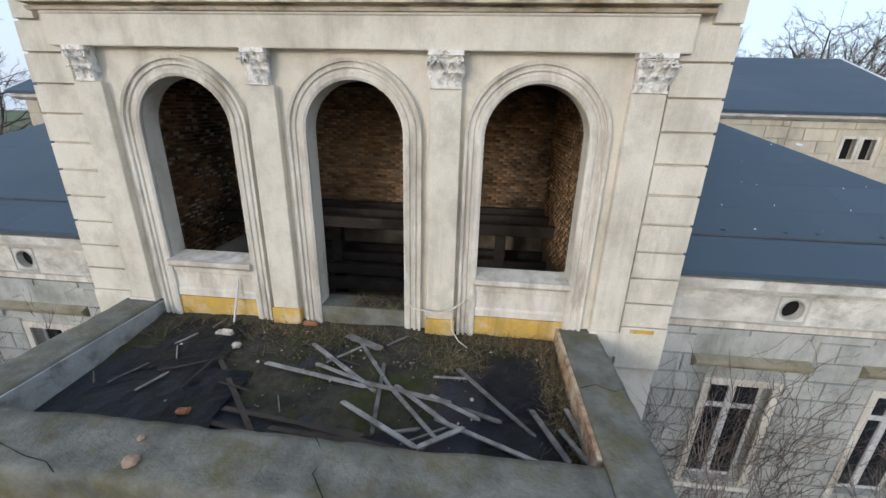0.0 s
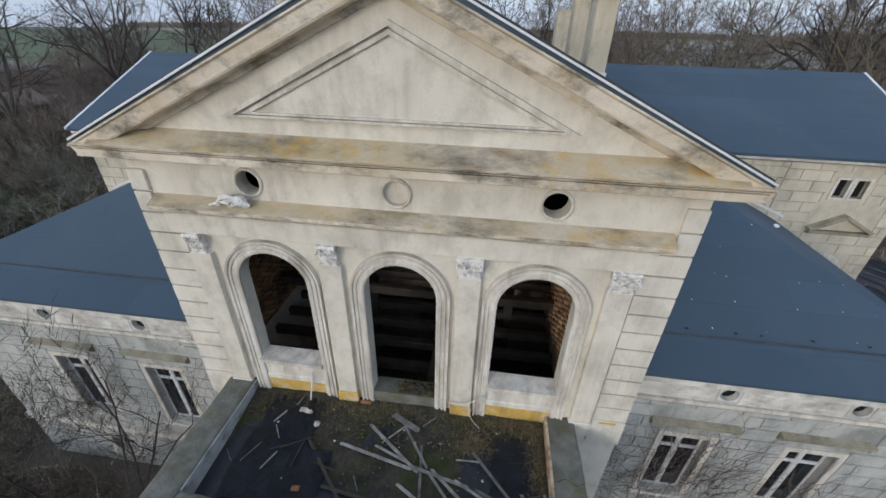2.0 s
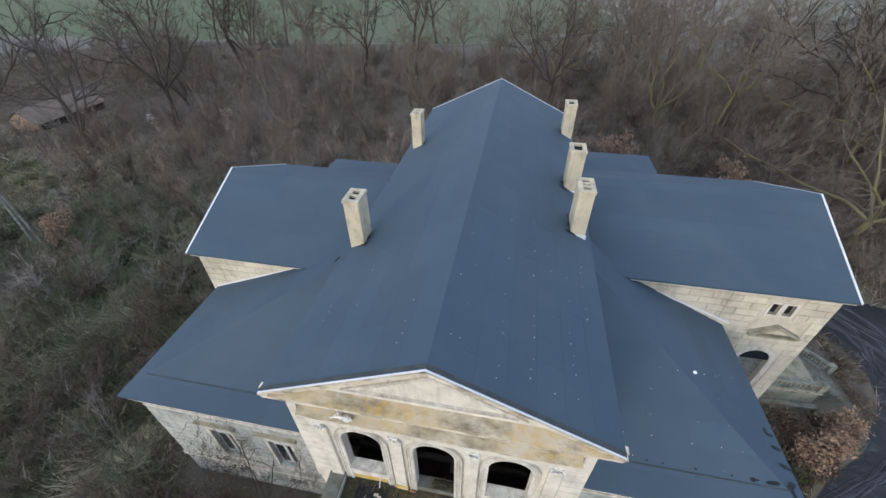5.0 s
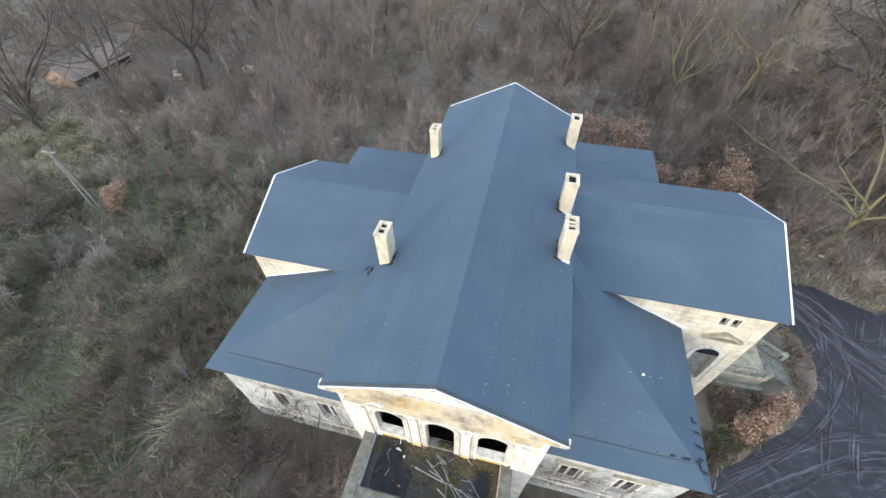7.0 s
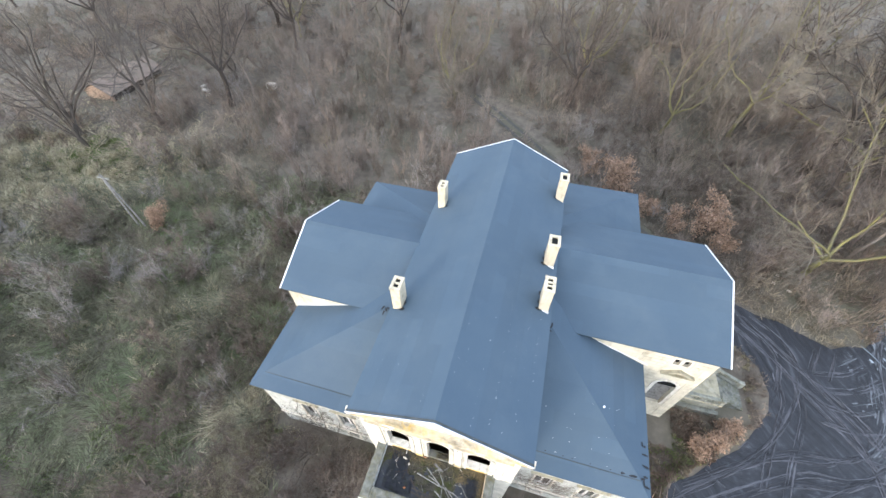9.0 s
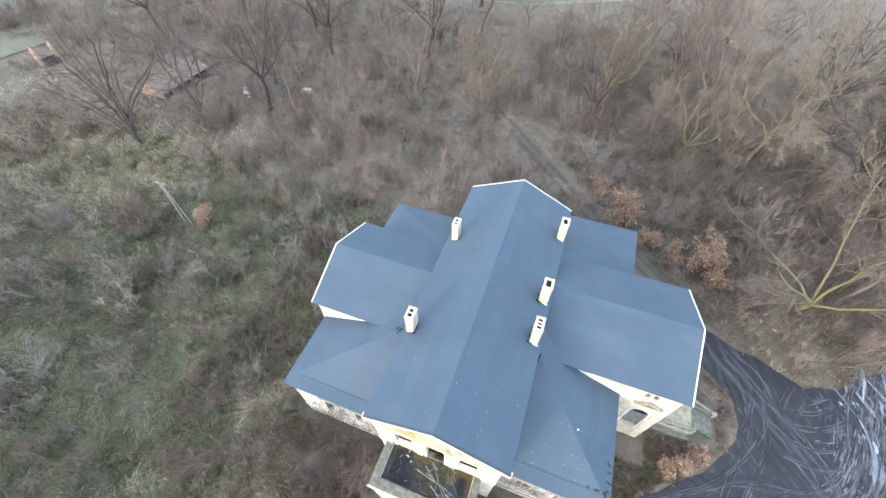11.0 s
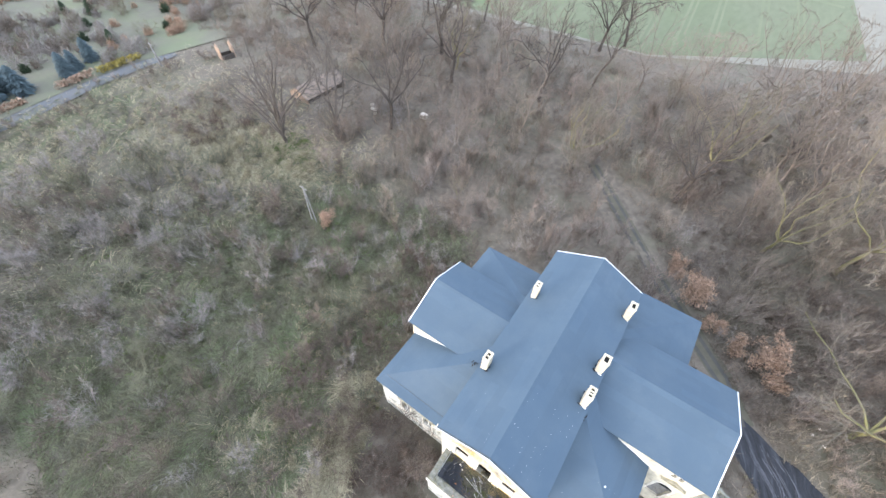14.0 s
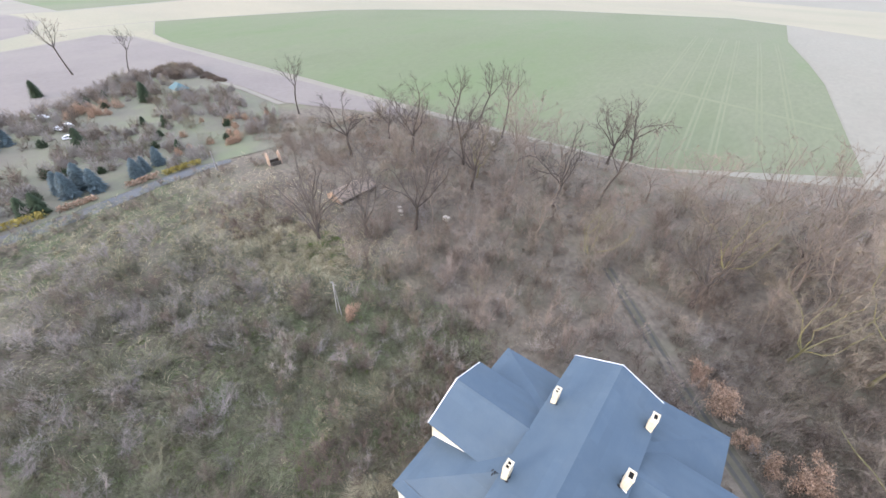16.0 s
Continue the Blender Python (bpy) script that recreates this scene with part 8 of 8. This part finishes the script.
hedge(-138.4, 12, -138.8, 21, 1.7, 1.1, OAK_LEAF, "rusty brown hedge beside the lane", 7)


def car(x, y, turn):
    c = thing("car", "white parked car between garden bushes", "car", "parked cars", (x, y, GROUND - 0.2))
    c.rotation_euler = (0, 0, turn)
    bm = bmesh.new()
    extrude(bm, [(-2.1, -0.85, 0.35), (2.1, -0.85, 0.35), (2.15, -0.85, 0.75), (1.2, -0.85, 0.92), (0.6, -0.85, 1.42), (-1.2, -0.85, 1.45), (-1.9, -0.85, 1.0), (-2.15, -0.85, 0.9)], (0, 1.7, 0))
    part("body", bm, CAR_WHITE, c)
    bm = bmesh.new()
    extrude(bm, [(1.05, -0.87, 0.98), (0.55, -0.87, 1.36), (-1.15, -0.87, 1.38), (-1.65, -0.87, 1.02)], (0, 1.74, 0))
    part("window", bm, GLASS, c, "dark car windows")
    for sx in (-1.35, 1.35):
        for sy in (-0.80, 0.62):
            bm = bmesh.new()
            ring = [(sx + 0.33 * math.cos(t), sy, 0.33 + 0.33 * math.sin(t)) for t in (2 * math.pi * k / 14 for k in range(14))]
            extrude(bm, ring, (0, 0.2, 0))
            part("wheel", bm, TYRE, c)
    return c


for x, y, turn in ((-209, 13, 0.4), (-211, 16.5, 0.4), (-196, 13, 1.2), (-230, 12.5, 0.9)):
    car(x, y, turn)


def tent_roof(x, y):
    h = thing("summer_house", "low garden house with a teal roof", "house", at=(x, y, GROUND - 0.4))
    part("wall", one_box(-4, -3, 0, 4, 3, 2.6), STONE, h)
    bm = bmesh.new()
    v = [bm.verts.new(p) for p in ((-4.4, -3.4, 2.5), (4.4, -3.4, 2.5), (4.4, 3.4, 2.5), (-4.4, 3.4, 2.5), (-1.5, 0, 5.2), (1.5, 0, 5.2))]
    for q in ((0, 1, 5, 4), (1, 2, 5), (2, 3, 4, 5), (3, 0, 4), (3, 2, 1, 0)):
        bm.faces.new([v[i] for i in q])
    part("roof", bm, BLUE_ROOF, h)


tent_roof(-224, 65)


def garden_bounds(x, y):
    """1 within the garden plots behind the lane."""
    far = np.interp(y, (-60, 5, 34, 60, 72, 84), (-240, -240, -252, -275, -274, -252))
    return 1.0 * ((x < -139.5) & (x > far) & (y < np.interp(x, (-250, -172, -143), (84, 84, 66))))


def rows(rng):
    """Bush feet in belts between the lawns and along the gardens' back edge."""
    n = 640
    x, y = rng.uniform(-275, -139, n), rng.uniform(-45, 84, n)
    keep = np.sin(0.11 * x + 0.05 * y + 1.0) + np.sin(0.13 * y - 0.03 * x) + rng.normal(0, 0.6, n) > 0.0
    t = rng.random(80)
    bx = np.interp(t, (0, 0.4, 0.7, 1), (-239, -250, -272, -250)) + rng.normal(0, 2.5, 80)
    by = np.interp(t, (0, 0.4, 0.7, 1), (-20, 32, 62, 84)) + rng.normal(0, 2.0, 80)
    x, y = np.concatenate([x[keep], bx]), np.concatenate([y[keep], by])
    return x, y, rng.uniform(1.8, 5.0, len(x))


brush("garden_shrubs", 7, 80000, TWIG_BROWN, "bare fruit trees and shrubs of the gardens", garden_bounds, 1.25, 0.06, 0.55, rows)
brush("garden_bushes", 9, 100000, TWIG_MAUVE, "grey bare bushes of the gardens", garden_bounds, 1.2, 0.07, 0.6, rows)
brush("rusty_bushes", 20, 12000, OAK_LEAF, "rusty brown leafy bushes of the gardens", garden_bounds, 1.1, 0.07, 0.6, patch(((-222, 29, 5, 4, 14, 4.0), (-151, 47, 5, 6, 12, 3.0), (-165, 60, 8, 6, 10, 2.6))))
brush("evergreen_bushes", 10, 12000, YEW, "dark evergreen bushes of the gardens", garden_bounds, 1.2, 0.10, 0.6, scatter(-262, -144, -40, 76, 26, 1.5, 3.2))
brush("field_hedge", 8, 30000, TWIG_BROWN, "dark bare thicket at the field corner", lambda x, y: 1.0 + 0 * x, 1.0, 0.09, 0.9, patch(((-262, 82, 7, 4, 26, 4.5), (-240, 88, 5, 2, 8, 2.5))))


brush("corner_thicket", 19, 40000, TWIG_MID, "tangled bare brushwood at the ploughed field's corner", lambda x, y: 1.0 * (y < 62 + (x + 170) * 0.9) + 1.0 * (y < np.interp(x, (-180, -106), (86, 118))) > 1.5, 1.0, 0.05, 0.8, scatter(-160, -100, 56, 116, 420, 1.2, 4.0))


def scrap(x, y, sx, sy, sz, label):
    bm = soft_box(-sx / 2, -sy / 2, 0, sx / 2, sy / 2, sz, r=0.05)
    bm.transform(Matrix.Translation((x, y, float(ground_at(x, y)) - 0.05)) @ Matrix.Rotation(x, 4, "Z"))
    return tagged(part("rubble_block", bm, RUBBLE), label, "rubble", "pale blocks in the wood")


for x, y, a, b, c in ((-53.4, 59.4, 1.8, 1.3, 1.1), (-65.8, 54.7, 1.6, 0.8, 0.5), (-67.5, 56.0, 0.9, 0.7, 0.5), (-64.2, 53.4, 0.8, 0.6, 0.4), (-73.7, 109.4, 3.6, 1.2, 0.9), (-71, 110, 1.4, 1.0, 1.2), (33, 31, 0.4, 0.3, 0.25), (34.5, 30.2, 0.5, 0.3, 0.2), (33.8, 32.4, 0.35, 0.3, 0.2)):
    scrap(x, y, a, b, c, "pale block of dumped rubble in the undergrowth")


def garden_trees():
    rng = random.Random(77)
    for _ in range(13):
        x, y = rng.uniform(-280, -150), rng.uniform(-40, 72)
        place(rng.choice((4, 5, 5)), x, y, rng.uniform(4.5, 9.0), rng.uniform(0, 6.28))


garden_trees()


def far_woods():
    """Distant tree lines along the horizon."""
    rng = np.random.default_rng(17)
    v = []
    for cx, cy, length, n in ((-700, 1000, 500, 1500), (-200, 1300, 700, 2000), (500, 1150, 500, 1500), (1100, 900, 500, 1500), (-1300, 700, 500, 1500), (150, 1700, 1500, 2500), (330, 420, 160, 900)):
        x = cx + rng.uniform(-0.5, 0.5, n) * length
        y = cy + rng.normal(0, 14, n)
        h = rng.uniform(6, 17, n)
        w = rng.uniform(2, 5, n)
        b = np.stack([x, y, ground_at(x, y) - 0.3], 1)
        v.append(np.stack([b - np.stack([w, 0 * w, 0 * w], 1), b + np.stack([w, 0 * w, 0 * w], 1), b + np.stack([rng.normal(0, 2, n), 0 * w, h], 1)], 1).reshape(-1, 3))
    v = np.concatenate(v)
    tagged(from_arrays("far_woods", v, np.arange(len(v)).reshape(-1, 3), TWIG_HAZE), "far tree lines along the horizon, grey with haze in the colour", "woods", kind="stuff")


far_woods()
